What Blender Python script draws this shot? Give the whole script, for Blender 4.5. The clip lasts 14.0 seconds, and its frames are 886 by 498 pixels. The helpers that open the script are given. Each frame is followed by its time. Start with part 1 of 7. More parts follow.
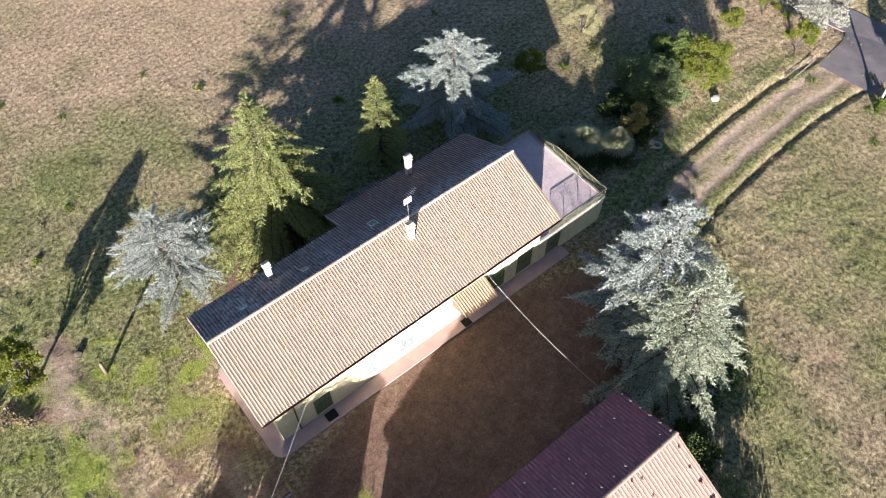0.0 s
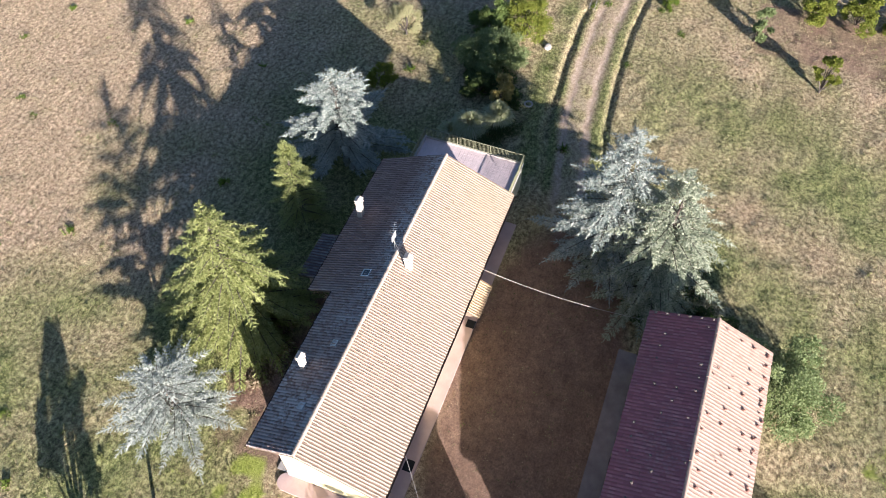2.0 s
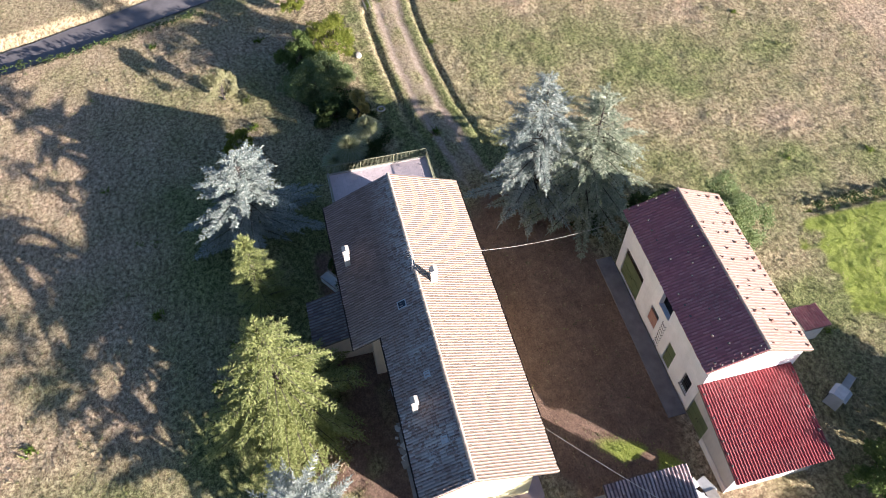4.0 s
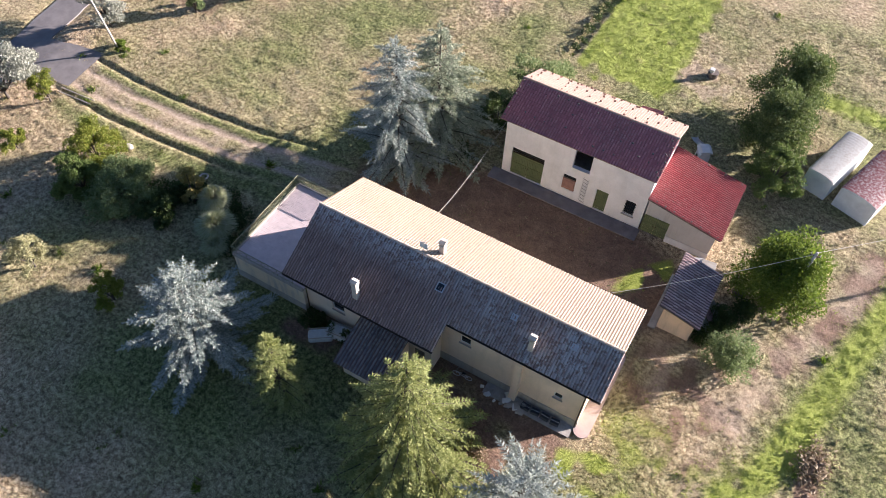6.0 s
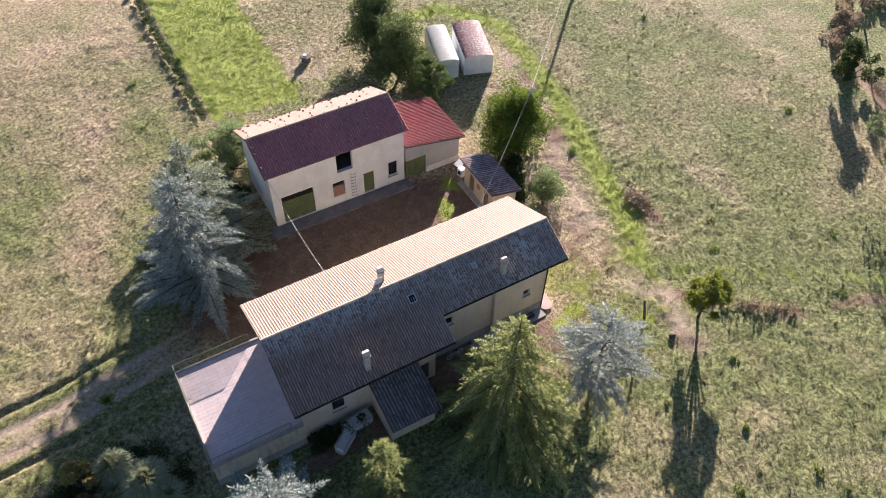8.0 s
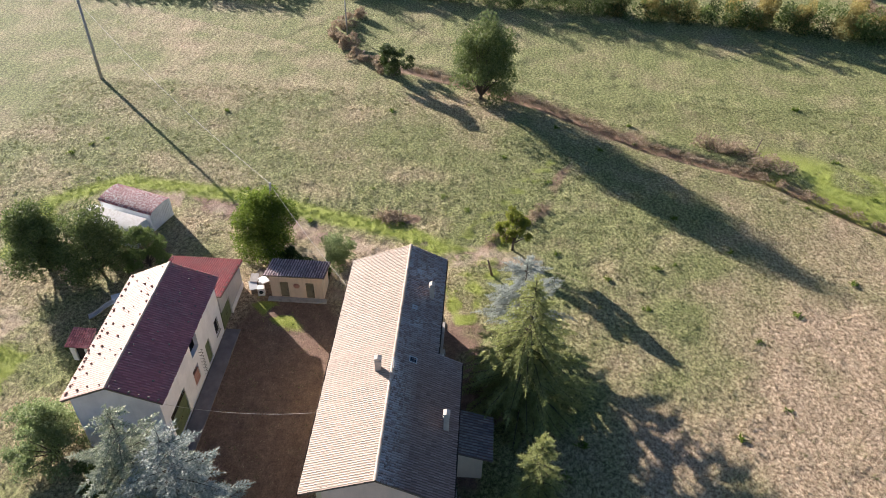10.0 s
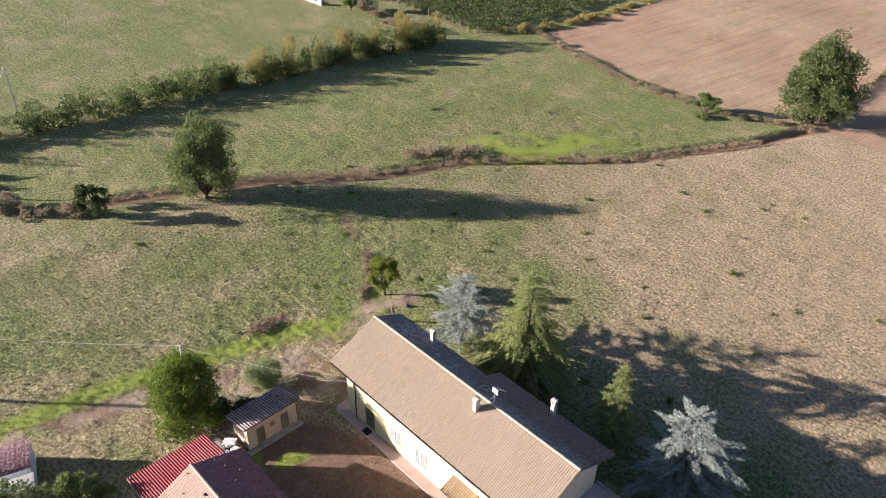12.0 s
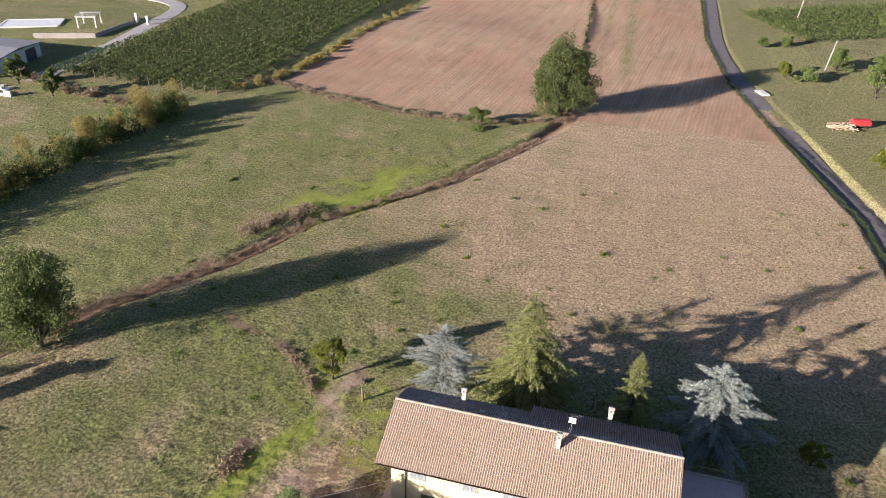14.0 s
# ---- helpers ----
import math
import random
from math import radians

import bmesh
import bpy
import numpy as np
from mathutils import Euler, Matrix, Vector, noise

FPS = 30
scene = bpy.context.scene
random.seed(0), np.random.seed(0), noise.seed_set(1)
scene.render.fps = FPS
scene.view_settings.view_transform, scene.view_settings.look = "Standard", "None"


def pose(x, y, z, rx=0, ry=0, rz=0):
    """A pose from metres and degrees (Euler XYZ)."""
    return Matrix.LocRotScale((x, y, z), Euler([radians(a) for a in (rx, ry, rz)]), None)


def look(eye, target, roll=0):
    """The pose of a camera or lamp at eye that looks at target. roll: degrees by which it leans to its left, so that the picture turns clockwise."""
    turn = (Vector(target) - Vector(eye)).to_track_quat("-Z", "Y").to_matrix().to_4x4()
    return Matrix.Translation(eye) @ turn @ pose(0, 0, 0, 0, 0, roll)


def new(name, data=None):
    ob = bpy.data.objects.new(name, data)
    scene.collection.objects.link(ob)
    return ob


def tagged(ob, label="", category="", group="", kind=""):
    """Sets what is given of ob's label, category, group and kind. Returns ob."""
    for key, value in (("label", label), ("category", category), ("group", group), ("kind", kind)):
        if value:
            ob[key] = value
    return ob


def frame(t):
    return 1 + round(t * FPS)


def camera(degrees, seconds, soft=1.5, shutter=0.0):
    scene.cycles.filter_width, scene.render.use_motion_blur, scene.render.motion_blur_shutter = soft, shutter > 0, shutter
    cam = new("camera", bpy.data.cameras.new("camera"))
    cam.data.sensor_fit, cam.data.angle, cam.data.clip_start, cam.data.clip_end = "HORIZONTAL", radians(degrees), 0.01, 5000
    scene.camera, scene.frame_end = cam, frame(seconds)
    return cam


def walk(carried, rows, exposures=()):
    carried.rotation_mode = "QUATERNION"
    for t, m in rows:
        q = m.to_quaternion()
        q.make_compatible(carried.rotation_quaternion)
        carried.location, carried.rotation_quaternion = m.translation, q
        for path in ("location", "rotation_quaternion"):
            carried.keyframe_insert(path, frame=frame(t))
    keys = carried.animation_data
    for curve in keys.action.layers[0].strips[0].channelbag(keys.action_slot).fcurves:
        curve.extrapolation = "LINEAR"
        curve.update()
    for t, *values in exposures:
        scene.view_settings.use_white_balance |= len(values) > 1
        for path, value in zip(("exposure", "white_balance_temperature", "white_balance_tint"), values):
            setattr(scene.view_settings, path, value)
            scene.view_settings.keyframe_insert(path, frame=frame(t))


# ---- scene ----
# ---- camera ----
cam = camera(61.1, 14.0, soft=0.95)
PATH = [
    (0, (-1.68, -22.15, 44.01), (12.454, -4.734, 10.887), 0.37),
    (0.5, (-3.52, -20.54, 44.33), (12.286, -4.555, 11.244), -0.74),
    (1, (-5.65, -18.19, 44.82), (12.048, -4.330, 11.737), -0.97),
    (1.5, (-7.68, -15.26, 45.12), (11.891, -4.041, 12.089), -0.69),
    (2, (-9.48, -12.04, 45.18), (11.814, -3.688, 12.368), -0.35),
    (2.5, (-10.90, -7.97, 45.49), (11.822, -3.172, 12.923), 0.22),
    (3, (-11.89, -3.81, 45.76), (11.743, -2.727, 13.506), 0.62),
    (3.5, (-12.35, 0.53, 46.19), (11.178, -2.006, 13.947), 0.62),
    (4, (-12.10, 5.09, 46.74), (10.427, -0.906, 14.241), 0.42),
    (4.5, (-10.96, 9.83, 47.22), (9.898, 0.414, 14.416), 0.28),
    (5, (-8.75, 14.69, 47.44), (9.833, 1.705, 14.487), 0.48),
    (5.5, (-5.30, 19.63, 47.21), (10.222, 2.696, 14.465), 1.29),
    (6, (-0.54, 24.28, 46.80), (10.670, 3.397, 14.583), 2.45),
    (6.5, (5.12, 27.39, 47.40), (11.144, 4.202, 15.363), 2.41),
    (7, (11.53, 29.13, 47.61), (11.583, 4.681, 15.954), 2.24),
    (7.5, (18.61, 29.72, 47.57), (12.008, 5.364, 16.529), 1.98),
    (8, (25.89, 28.31, 47.64), (12.376, 5.958, 17.348), 1.76),
    (8.5, (33.01, 25.17, 47.49), (13.117, 6.429, 18.285), 1.39),
    (9, (39.16, 20.07, 47.28), (14.182, 6.246, 19.265), 1.14),
    (9.5, (43.92, 13.25, 47.15), (15.374, 5.237, 20.301), 1.05),
    (10, (47.00, 5.14, 47.19), (16.449, 3.500, 21.423), 1.09),
    (10.5, (48.13, -3.83, 47.47), (17.166, 1.207, 22.657), 1.19),
    (11, (47.03, -13.23, 48.09), (17.327, -1.448, 24.028), 1.31),
    (11.5, (43.68, -22.53, 48.95), (16.863, -4.403, 25.453), 1.45),
    (12, (38.88, -30.77, 49.30), (15.623, -7.579, 26.461), 1.75),
    (12.5, (32.83, -36.97, 48.95), (13.088, -10.038, 26.926), 1.95),
    (13, (26.56, -40.91, 49.04), (10.498, -11.197, 27.616), 1.84),
    (13.5, (20.16, -42.47, 48.83), (7.910, -10.685, 27.865), 1.67),
    (14, (14.39, -42.11, 48.65), (5.848, -9.014, 27.872), 1.57),
]
walk(cam, [(t, look(eye, target, roll)) for t, eye, target, roll in PATH],
     [(0.0, 1.84, 5850, 17), (3.0, 2.06, 5850, 17), (6.5, 2.11, 6000, 20), (8.5, 1.93, 6100, 20), (11.0, 1.82, 6050, 15), (12.5, 1.60, 6100, 19), (14.0, 1.45, 6150, 21)])

# ---- light ----
SUN_EL, SUN_AZ = radians(13.5), radians(44.6)  # shadows run towards +x +y
world = bpy.data.worlds.new("sky")
scene.world = world
world.use_nodes = True
wn = world.node_tree
sky = wn.nodes.new("ShaderNodeTexSky")
sky.sky_type, sky.sun_disc = "NISHITA", False
sky.ozone_density = 3.0
sky.sun_elevation, sky.sun_rotation = SUN_EL, radians(180 + 45)
wn.nodes["Background"].inputs[1].default_value = 0.042
wn.links.new(sky.outputs[0], wn.nodes["Background"].inputs[0])
sun = new("sun", bpy.data.lights.new("sun", "SUN"))
sun.data.energy, sun.data.angle, sun.data.color = 5.0, radians(0.6), (1.0, 0.90, 0.76)
sun.matrix_basis = look((-math.cos(SUN_AZ), -math.sin(SUN_AZ), math.tan(SUN_EL)), (0, 0, 0))


# ---- materials ----
def mat_base(name, rough=0.8):
    m = bpy.data.materials.new(name)
    m.use_nodes = True
    n = m.node_tree
    b = n.nodes["Principled BSDF"]
    b.inputs["Roughness"].default_value = rough
    b.inputs["Specular IOR Level"].default_value = 0.25
    return m, n, b


def nd(n, kind, **kw):
    x = n.nodes.new(kind)
    for k, v in kw.items():
        x.inputs[k].default_value = v
    return x


def coords(n):
    return n.nodes.new("ShaderNodeNewGeometry").outputs["Position"]


def noise_at(n, vec, scale, detail=4.0, rough=0.6, stretch=None):
    if stretch:
        mp = n.nodes.new("ShaderNodeMapping")
        mp.inputs["Scale"].default_value = stretch
        n.links.new(vec, mp.inputs[0])
        vec = mp.outputs[0]
    x = nd(n, "ShaderNodeTexNoise", Scale=scale, Detail=detail, Roughness=rough)
    n.links.new(vec, x.inputs["Vector"])
    return x.outputs["Fac"]


def ramp(n, fac, stops):
    r = n.nodes.new("ShaderNodeValToRGB")
    e = r.color_ramp.elements
    while len(e) < len(stops):
        e.new(0.5)
    for s, (p, c) in zip(e, stops):
        s.position, s.color = p, (*c, 1)
    n.links.new(fac, r.inputs[0])
    return r.outputs[0]


def mix(n, fac, a, b, mode="MIX"):
    x = n.nodes.new("ShaderNodeMix")
    x.data_type, x.blend_type = "RGBA", mode
    for sock, v in ((x.inputs[0], fac), (x.inputs[6], a), (x.inputs[7], b)):
        if isinstance(v, (int, float)):
            sock.default_value = v
        elif isinstance(v, tuple):
            sock.default_value = (*v, 1)
        else:
            n.links.new(v, sock)
    return x.outputs[2]


def calc(n, op, a, b=0.0, clamp=False):
    x = n.nodes.new("ShaderNodeMath")
    x.operation, x.use_clamp = op, clamp
    for sock, v in zip(x.inputs, (a, b)):
        if isinstance(v, (int, float)):
            sock.default_value = v
        else:
            n.links.new(v, sock)
    return x.outputs[0]


def bump(n, b, height, strength=0.5, dist=0.02):
    x = nd(n, "ShaderNodeBump", Strength=strength, Distance=dist)
    n.links.new(height, x.inputs["Height"])
    n.links.new(x.outputs[0], b.inputs["Normal"])


def piece_random(n):
    """A value for each tile or leaf: by object, and by island where many share one mesh."""
    a = n.nodes.new("ShaderNodeObjectInfo").outputs["Random"]
    g = n.nodes.new("ShaderNodeNewGeometry").outputs["Random Per Island"]
    return calc(n, "FRACT", calc(n, "ADD", a, g))


def plaster(name, main, stain, stain_amount=0.5, scale=0.6, rough=0.9):
    m, n, b = mat_base(name, rough)
    v = coords(n)
    big = noise_at(n, v, scale, 5, 0.65)
    streak = noise_at(n, v, 1.2, 4, 0.6, (2.0, 2.0, 0.35))
    fine = noise_at(n, v, 14, 5, 0.7)
    c = mix(n, ramp(n, big, [(0.35, (0, 0, 0)), (0.75, (1, 1, 1))]), main, tuple(0.82 * x for x in main))
    c = mix(n, calc(n, "MULTIPLY", ramp(n, streak, [(0.5, (0, 0, 0)), (0.72, (1, 1, 1))]), stain_amount), c, stain)
    c = mix(n, calc(n, "MULTIPLY", fine, 0.22), c, (0.25, 0.2, 0.15))
    n.links.new(c, b.inputs["Base Color"])
    bump(n, b, fine, 0.35, 0.02)
    return m


def tiles_mat(name, tones, lichen, lichen_amount, grime=0.3, rough=0.85, gloss=0.25, lichen_zone=None):
    """Clay tiles; lichen_zone (x0, x1): lichen thickens from x0 towards x1, and on the topmost courses of the shaded slope."""
    m, n, b = mat_base(name, rough)
    b.inputs["Specular IOR Level"].default_value = gloss
    v = coords(n)
    r = piece_random(n)
    c = ramp(n, r, [(i / (len(tones) - 1), t) for i, t in enumerate(tones)])
    patch = noise_at(n, v, 0.45, 4, 0.6)
    c = mix(n, calc(n, "MULTIPLY", ramp(n, patch, [(0.42, (0, 0, 0)), (0.7, (1, 1, 1))]), grime), c, (0.09, 0.075, 0.065))
    spots = noise_at(n, v, 5.0, 5, 0.75)
    zone = noise_at(n, v, 0.22, 3, 0.5)
    where = ramp(n, zone, [(0.38, (0, 0, 0)), (0.62, (1, 1, 1))])
    if lichen_zone:
        sep = n.nodes.new("ShaderNodeSeparateXYZ")
        n.links.new(v, sep.inputs[0])
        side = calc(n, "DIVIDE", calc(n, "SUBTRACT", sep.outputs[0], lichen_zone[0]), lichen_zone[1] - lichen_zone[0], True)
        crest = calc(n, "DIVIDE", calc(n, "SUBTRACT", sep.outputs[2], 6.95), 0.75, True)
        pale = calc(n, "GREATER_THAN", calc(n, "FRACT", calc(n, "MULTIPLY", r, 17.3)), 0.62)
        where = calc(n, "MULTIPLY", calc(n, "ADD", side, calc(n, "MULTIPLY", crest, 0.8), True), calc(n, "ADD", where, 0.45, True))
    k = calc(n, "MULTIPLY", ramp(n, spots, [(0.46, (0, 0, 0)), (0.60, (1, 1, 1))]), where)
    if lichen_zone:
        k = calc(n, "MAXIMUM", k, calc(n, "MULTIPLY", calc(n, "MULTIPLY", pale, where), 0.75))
    c = mix(n, calc(n, "MULTIPLY", k, lichen_amount), c, lichen)
    fine = noise_at(n, v, 30, 4, 0.7)
    c = mix(n, calc(n, "MULTIPLY", fine, 0.3), c, tuple(0.5 * x for x in tones[0]))
    n.links.new(c, b.inputs["Base Color"])
    bump(n, b, fine, 0.4, 0.01)
    return m


def plain(name, col, rough=0.7, var=0.25, scale=3.0, metal=0.0, bumpy=0.2):
    m, n, b = mat_base(name, rough)
    v = coords(n)
    f1, f2 = noise_at(n, v, scale, 5, 0.65), noise_at(n, v, scale * 9, 4, 0.65)
    c = mix(n, ramp(n, f1, [(0.35, (0, 0, 0)), (0.7, (1, 1, 1))]), col, tuple(x * (1 - var) for x in col))
    c = mix(n, calc(n, "MULTIPLY", f2, var), c, tuple(x * 0.5 for x in col))
    n.links.new(c, b.inputs["Base Color"])
    b.inputs["Metallic"].default_value = metal
    bump(n, b, f2, bumpy, 0.01)
    return m


def leaf_mat(name, tones, trans=0.35, rough=0.6):
    m, n, b = mat_base(name, rough)
    c = ramp(n, piece_random(n), [(i / (len(tones) - 1), t) for i, t in enumerate(tones)])
    big = noise_at(n, coords(n), 0.5, 3, 0.5)
    c = mix(n, calc(n, "MULTIPLY", big, 0.45), c, tuple(0.6 * x for x in tones[0]))
    n.links.new(c, b.inputs["Base Color"])
    t = n.nodes.new("ShaderNodeBsdfTranslucent")
    n.links.new(c, t.inputs[0])
    s = nd(n, "ShaderNodeMixShader", Fac=trans)
    n.links.new(b.outputs[0], s.inputs[1])
    n.links.new(t.outputs[0], s.inputs[2])
    n.links.new(s.outputs[0], n.nodes["Material Output"].inputs[0])
    return m


M = {}
M["wall_yellow"] = plaster("peach_plaster_back", (0.88, 0.71, 0.55), (0.60, 0.49, 0.38), 0.35)
M["wall_south"] = plaster("pale_yellow_plaster", (0.74, 0.66, 0.395), (0.55, 0.46, 0.30), 0.4)
M["wall_grey"] = plaster("grey_cement", (0.42, 0.39, 0.36), (0.22, 0.20, 0.18), 0.6)
M["wall_barn"] = plaster("weathered_pink_white_plaster", (0.92, 0.855, 0.85), (0.58, 0.50, 0.48), 0.22, 0.9)
M["wall_lean"] = plaster("grey_render", (0.57, 0.52, 0.49), (0.34, 0.31, 0.29), 0.5)
M["wall_shed"] = plaster("peach_plaster", (0.72, 0.55, 0.42), (0.42, 0.34, 0.28), 0.55)
M["wall_annexe"] = plaster("stained_annexe_plaster", (0.80, 0.67, 0.50), (0.46, 0.43, 0.41), 0.95, 0.5)
M["cement_dark"] = plain("dark_old_cement", (0.235, 0.21, 0.215), 0.95, 0.4, 1.2)
M["pave_pink"] = plain("pink_terrazzo_paving", (0.50, 0.37, 0.345), 0.85, 0.2, 1.0)
M["terrace_tile"] = plain("lilac_pink_terrace_tile", (0.64, 0.53, 0.53), 0.7, 0.2, 2.0)
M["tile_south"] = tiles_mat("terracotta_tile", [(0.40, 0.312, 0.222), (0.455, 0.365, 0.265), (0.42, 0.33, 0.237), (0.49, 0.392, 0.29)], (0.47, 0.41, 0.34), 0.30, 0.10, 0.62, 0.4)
# North slope: same clay, its shade put into darker tones, plus lichen.
M["tile_north"] = tiles_mat("shaded_lichened_tile", [(0.25, 0.165, 0.14), (0.42, 0.30, 0.26), (0.31, 0.215, 0.185), (0.37, 0.26, 0.225), (0.28, 0.19, 0.16), (0.46, 0.335, 0.29)], (0.78, 0.77, 0.74), 0.75, 0.15, lichen_zone=(13.0, 4.0))
M["tile_ridge"] = tiles_mat("lichened_ridge_tile", [(0.40, 0.30, 0.23), (0.50, 0.40, 0.31), (0.45, 0.35, 0.27)], (0.75, 0.72, 0.66), 0.7, 0.1)
# Channel tones: the shade inside tile troughs is put into these colours.
M["pan_south"] = tiles_mat("shaded_tile_channel", [(0.295, 0.198, 0.145), (0.35, 0.242, 0.178), (0.32, 0.217, 0.158)], (0.42, 0.37, 0.30), 0.30, 0.12, 0.62, 0.4)
M["pan_north"] = tiles_mat("shaded_lichened_channel", [(0.15, 0.105, 0.085), (0.21, 0.15, 0.12), (0.175, 0.12, 0.095)], (0.6, 0.6, 0.57), 0.8, 0.15, lichen_zone=(13.0, 4.0))
M["pan_barn"] = tiles_mat("shaded_red_channel", [(0.33, 0.115, 0.118), (0.40, 0.145, 0.142), (0.29, 0.10, 0.105)], (0.3, 0.25, 0.2), 0.2, 0.25)
M["tile_barn"] = tiles_mat("old_brick_red_tile", [(0.42, 0.15, 0.155), (0.52, 0.20, 0.195), (0.36, 0.125, 0.13), (0.58, 0.26, 0.24)], (0.50, 0.42, 0.37), 0.25, 0.35)
M["tile_barn_s"] = tiles_mat("faded_red_tile", [(0.39, 0.265, 0.205), (0.44, 0.315, 0.25), (0.365, 0.245, 0.19), (0.475, 0.355, 0.28)], (0.52, 0.44, 0.35), 0.4, 0.12, 0.6, 0.3)
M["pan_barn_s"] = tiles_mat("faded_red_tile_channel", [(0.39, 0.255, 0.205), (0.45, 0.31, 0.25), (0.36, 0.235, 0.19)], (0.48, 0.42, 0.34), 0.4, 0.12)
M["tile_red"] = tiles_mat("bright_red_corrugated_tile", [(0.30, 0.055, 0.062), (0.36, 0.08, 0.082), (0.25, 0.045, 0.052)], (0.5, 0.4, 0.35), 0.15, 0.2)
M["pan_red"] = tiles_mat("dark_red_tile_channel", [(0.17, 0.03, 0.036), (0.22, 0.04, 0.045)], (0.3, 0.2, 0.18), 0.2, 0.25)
M["tile_dark"] = tiles_mat("blackened_tile", [(0.26, 0.17, 0.165), (0.44, 0.31, 0.30), (0.54, 0.40, 0.39), (0.34, 0.23, 0.225)], (0.5, 0.5, 0.48), 0.6, 0.4)
M["tile_moss"] = tiles_mat("moss_blackened_tile", [(0.12, 0.11, 0.115), (0.22, 0.205, 0.205), (0.30, 0.275, 0.27), (0.16, 0.145, 0.15)], (0.5, 0.5, 0.48), 0.6, 0.4)
M["pan_shed"] = tiles_mat("dark_mauve_tile_channel", [(0.12, 0.08, 0.082), (0.16, 0.11, 0.108)], (0.3, 0.3, 0.28), 0.3, 0.2)
M["tile_orange"] = tiles_mat("new_orange_tile", [(0.44, 0.30, 0.19), (0.52, 0.38, 0.25), (0.47, 0.33, 0.21)], (0.6, 0.5, 0.3), 0.15, 0.1)
M["green_door"] = plain("olive_green_paint", (0.17, 0.19, 0.09), 0.6, 0.3, 1.5)
M["faded_door"] = plain("faded_brown_green_paint", (0.27, 0.225, 0.15), 0.75, 0.35, 1.5)
M["shutter"] = plain("grey_green_shutter_paint", (0.36, 0.40, 0.40), 0.6, 0.2, 2.0)
M["dark"] = plain("dark_interior", (0.03, 0.028, 0.026), 0.95, 0.3)
M["iron"] = plain("rusty_iron", (0.10, 0.07, 0.055), 0.7, 0.4, 5.0, 0.5)
M["white"] = plain("white_paint", (0.76, 0.74, 0.70), 0.7, 0.15)
M["chimney"] = plain("pale_chimney_render", (0.56, 0.50, 0.43), 0.9, 0.3, 2.5)
M["wood"] = plain("grey_weathered_wood", (0.22, 0.17, 0.13), 0.85, 0.4, 3.0)
M["rail"] = plain("olive_painted_steel", (0.25, 0.25, 0.16), 0.55, 0.25, 4.0, 0.2)
M["wire"] = plain("pale_cable", (0.62, 0.58, 0.52), 0.6, 0.1)
M["metal"] = plain("galvanised_metal", (0.55, 0.56, 0.57), 0.4, 0.2, 3.0, 0.8)
M["stone"] = plain("field_stone", (0.17, 0.14, 0.125), 0.9, 0.4, 3.0)
M["bark"] = plain("brown_bark", (0.115, 0.095, 0.08), 0.95, 0.45, 6.0, 0.0, 0.8)
M["roof_lump"] = plain("dark_red_clay", (0.28, 0.15, 0.115), 0.9, 0.3, 3.0)
M["brick"] = plain("pink_brick", (0.52, 0.27, 0.20), 0.9, 0.3, 3.0)
g, n, b = mat_base("window_glass", 0.08)
b.inputs["Base Color"].default_value = (0.02, 0.025, 0.03, 1)
b.inputs["Specular IOR Level"].default_value = 0.5
M["glass"] = g


# ---- builders ----
def thing(name, label, category, loc=(0, 0, 0), rz=0.0, group="", kind=""):
    ob = new(name)
    ob.empty_display_size = 0.2
    ob.matrix_basis = pose(*loc, 0, 0, rz)
    return tagged(ob, label, category, group, kind)


def mesh_object(name, bm, material, smooth=False):
    me = bpy.data.meshes.new(name)
    if smooth:
        for f in bm.faces:
            f.smooth = True
    bm.to_mesh(me)
    bm.free()
    me.materials.append(material)
    return new(name, me)


def part(name, bm, material, parent, label="", smooth=False):
    ob = mesh_object(name, bm, material, smooth)
    ob.parent = parent
    if label:
        ob["label"] = label
    return ob


def array_mesh(name, verts, faces, material, parent=None, label="", smooth=False):
    """A mesh from numpy arrays of vertices and of equal-sided faces."""
    verts, faces = np.asarray(verts, np.float32).reshape(-1, 3), np.asarray(faces, np.int32)
    k, cnt = faces.shape[1], len(faces)
    me = bpy.data.meshes.new(name)
    me.vertices.add(len(verts))
    me.vertices.foreach_set("co", verts.ravel())
    me.loops.add(k * cnt)
    me.loops.foreach_set("vertex_index", faces.ravel())
    me.polygons.add(cnt)
    me.polygons.foreach_set("loop_start", np.arange(cnt, dtype=np.int32) * k)
    me.polygons.foreach_set("use_smooth", np.full(cnt, smooth))
    me.update()
    me.validate()
    me.materials.append(material)
    ob = new(name, me)
    if parent is not None:
        ob.parent = parent
    if label:
        ob["label"] = label
    return ob


def box(bm, x0, x1, y0, y1, z0, z1, bevel=0.0):
    r = bmesh.ops.create_cube(bm, size=1.0)
    vs = r["verts"]
    for v in vs:
        v.co = ((x0 + x1) / 2 + v.co.x * (x1 - x0), (y0 + y1) / 2 + v.co.y * (y1 - y0), (z0 + z1) / 2 + v.co.z * (z1 - z0))
    if bevel:
        bmesh.ops.bevel(bm, geom=list({e for v in vs for e in v.link_edges}), offset=bevel, segments=1, affect="EDGES")
    return bm


def one_box(*a, bevel=0.0):
    return box(bmesh.new(), *a, bevel=bevel)


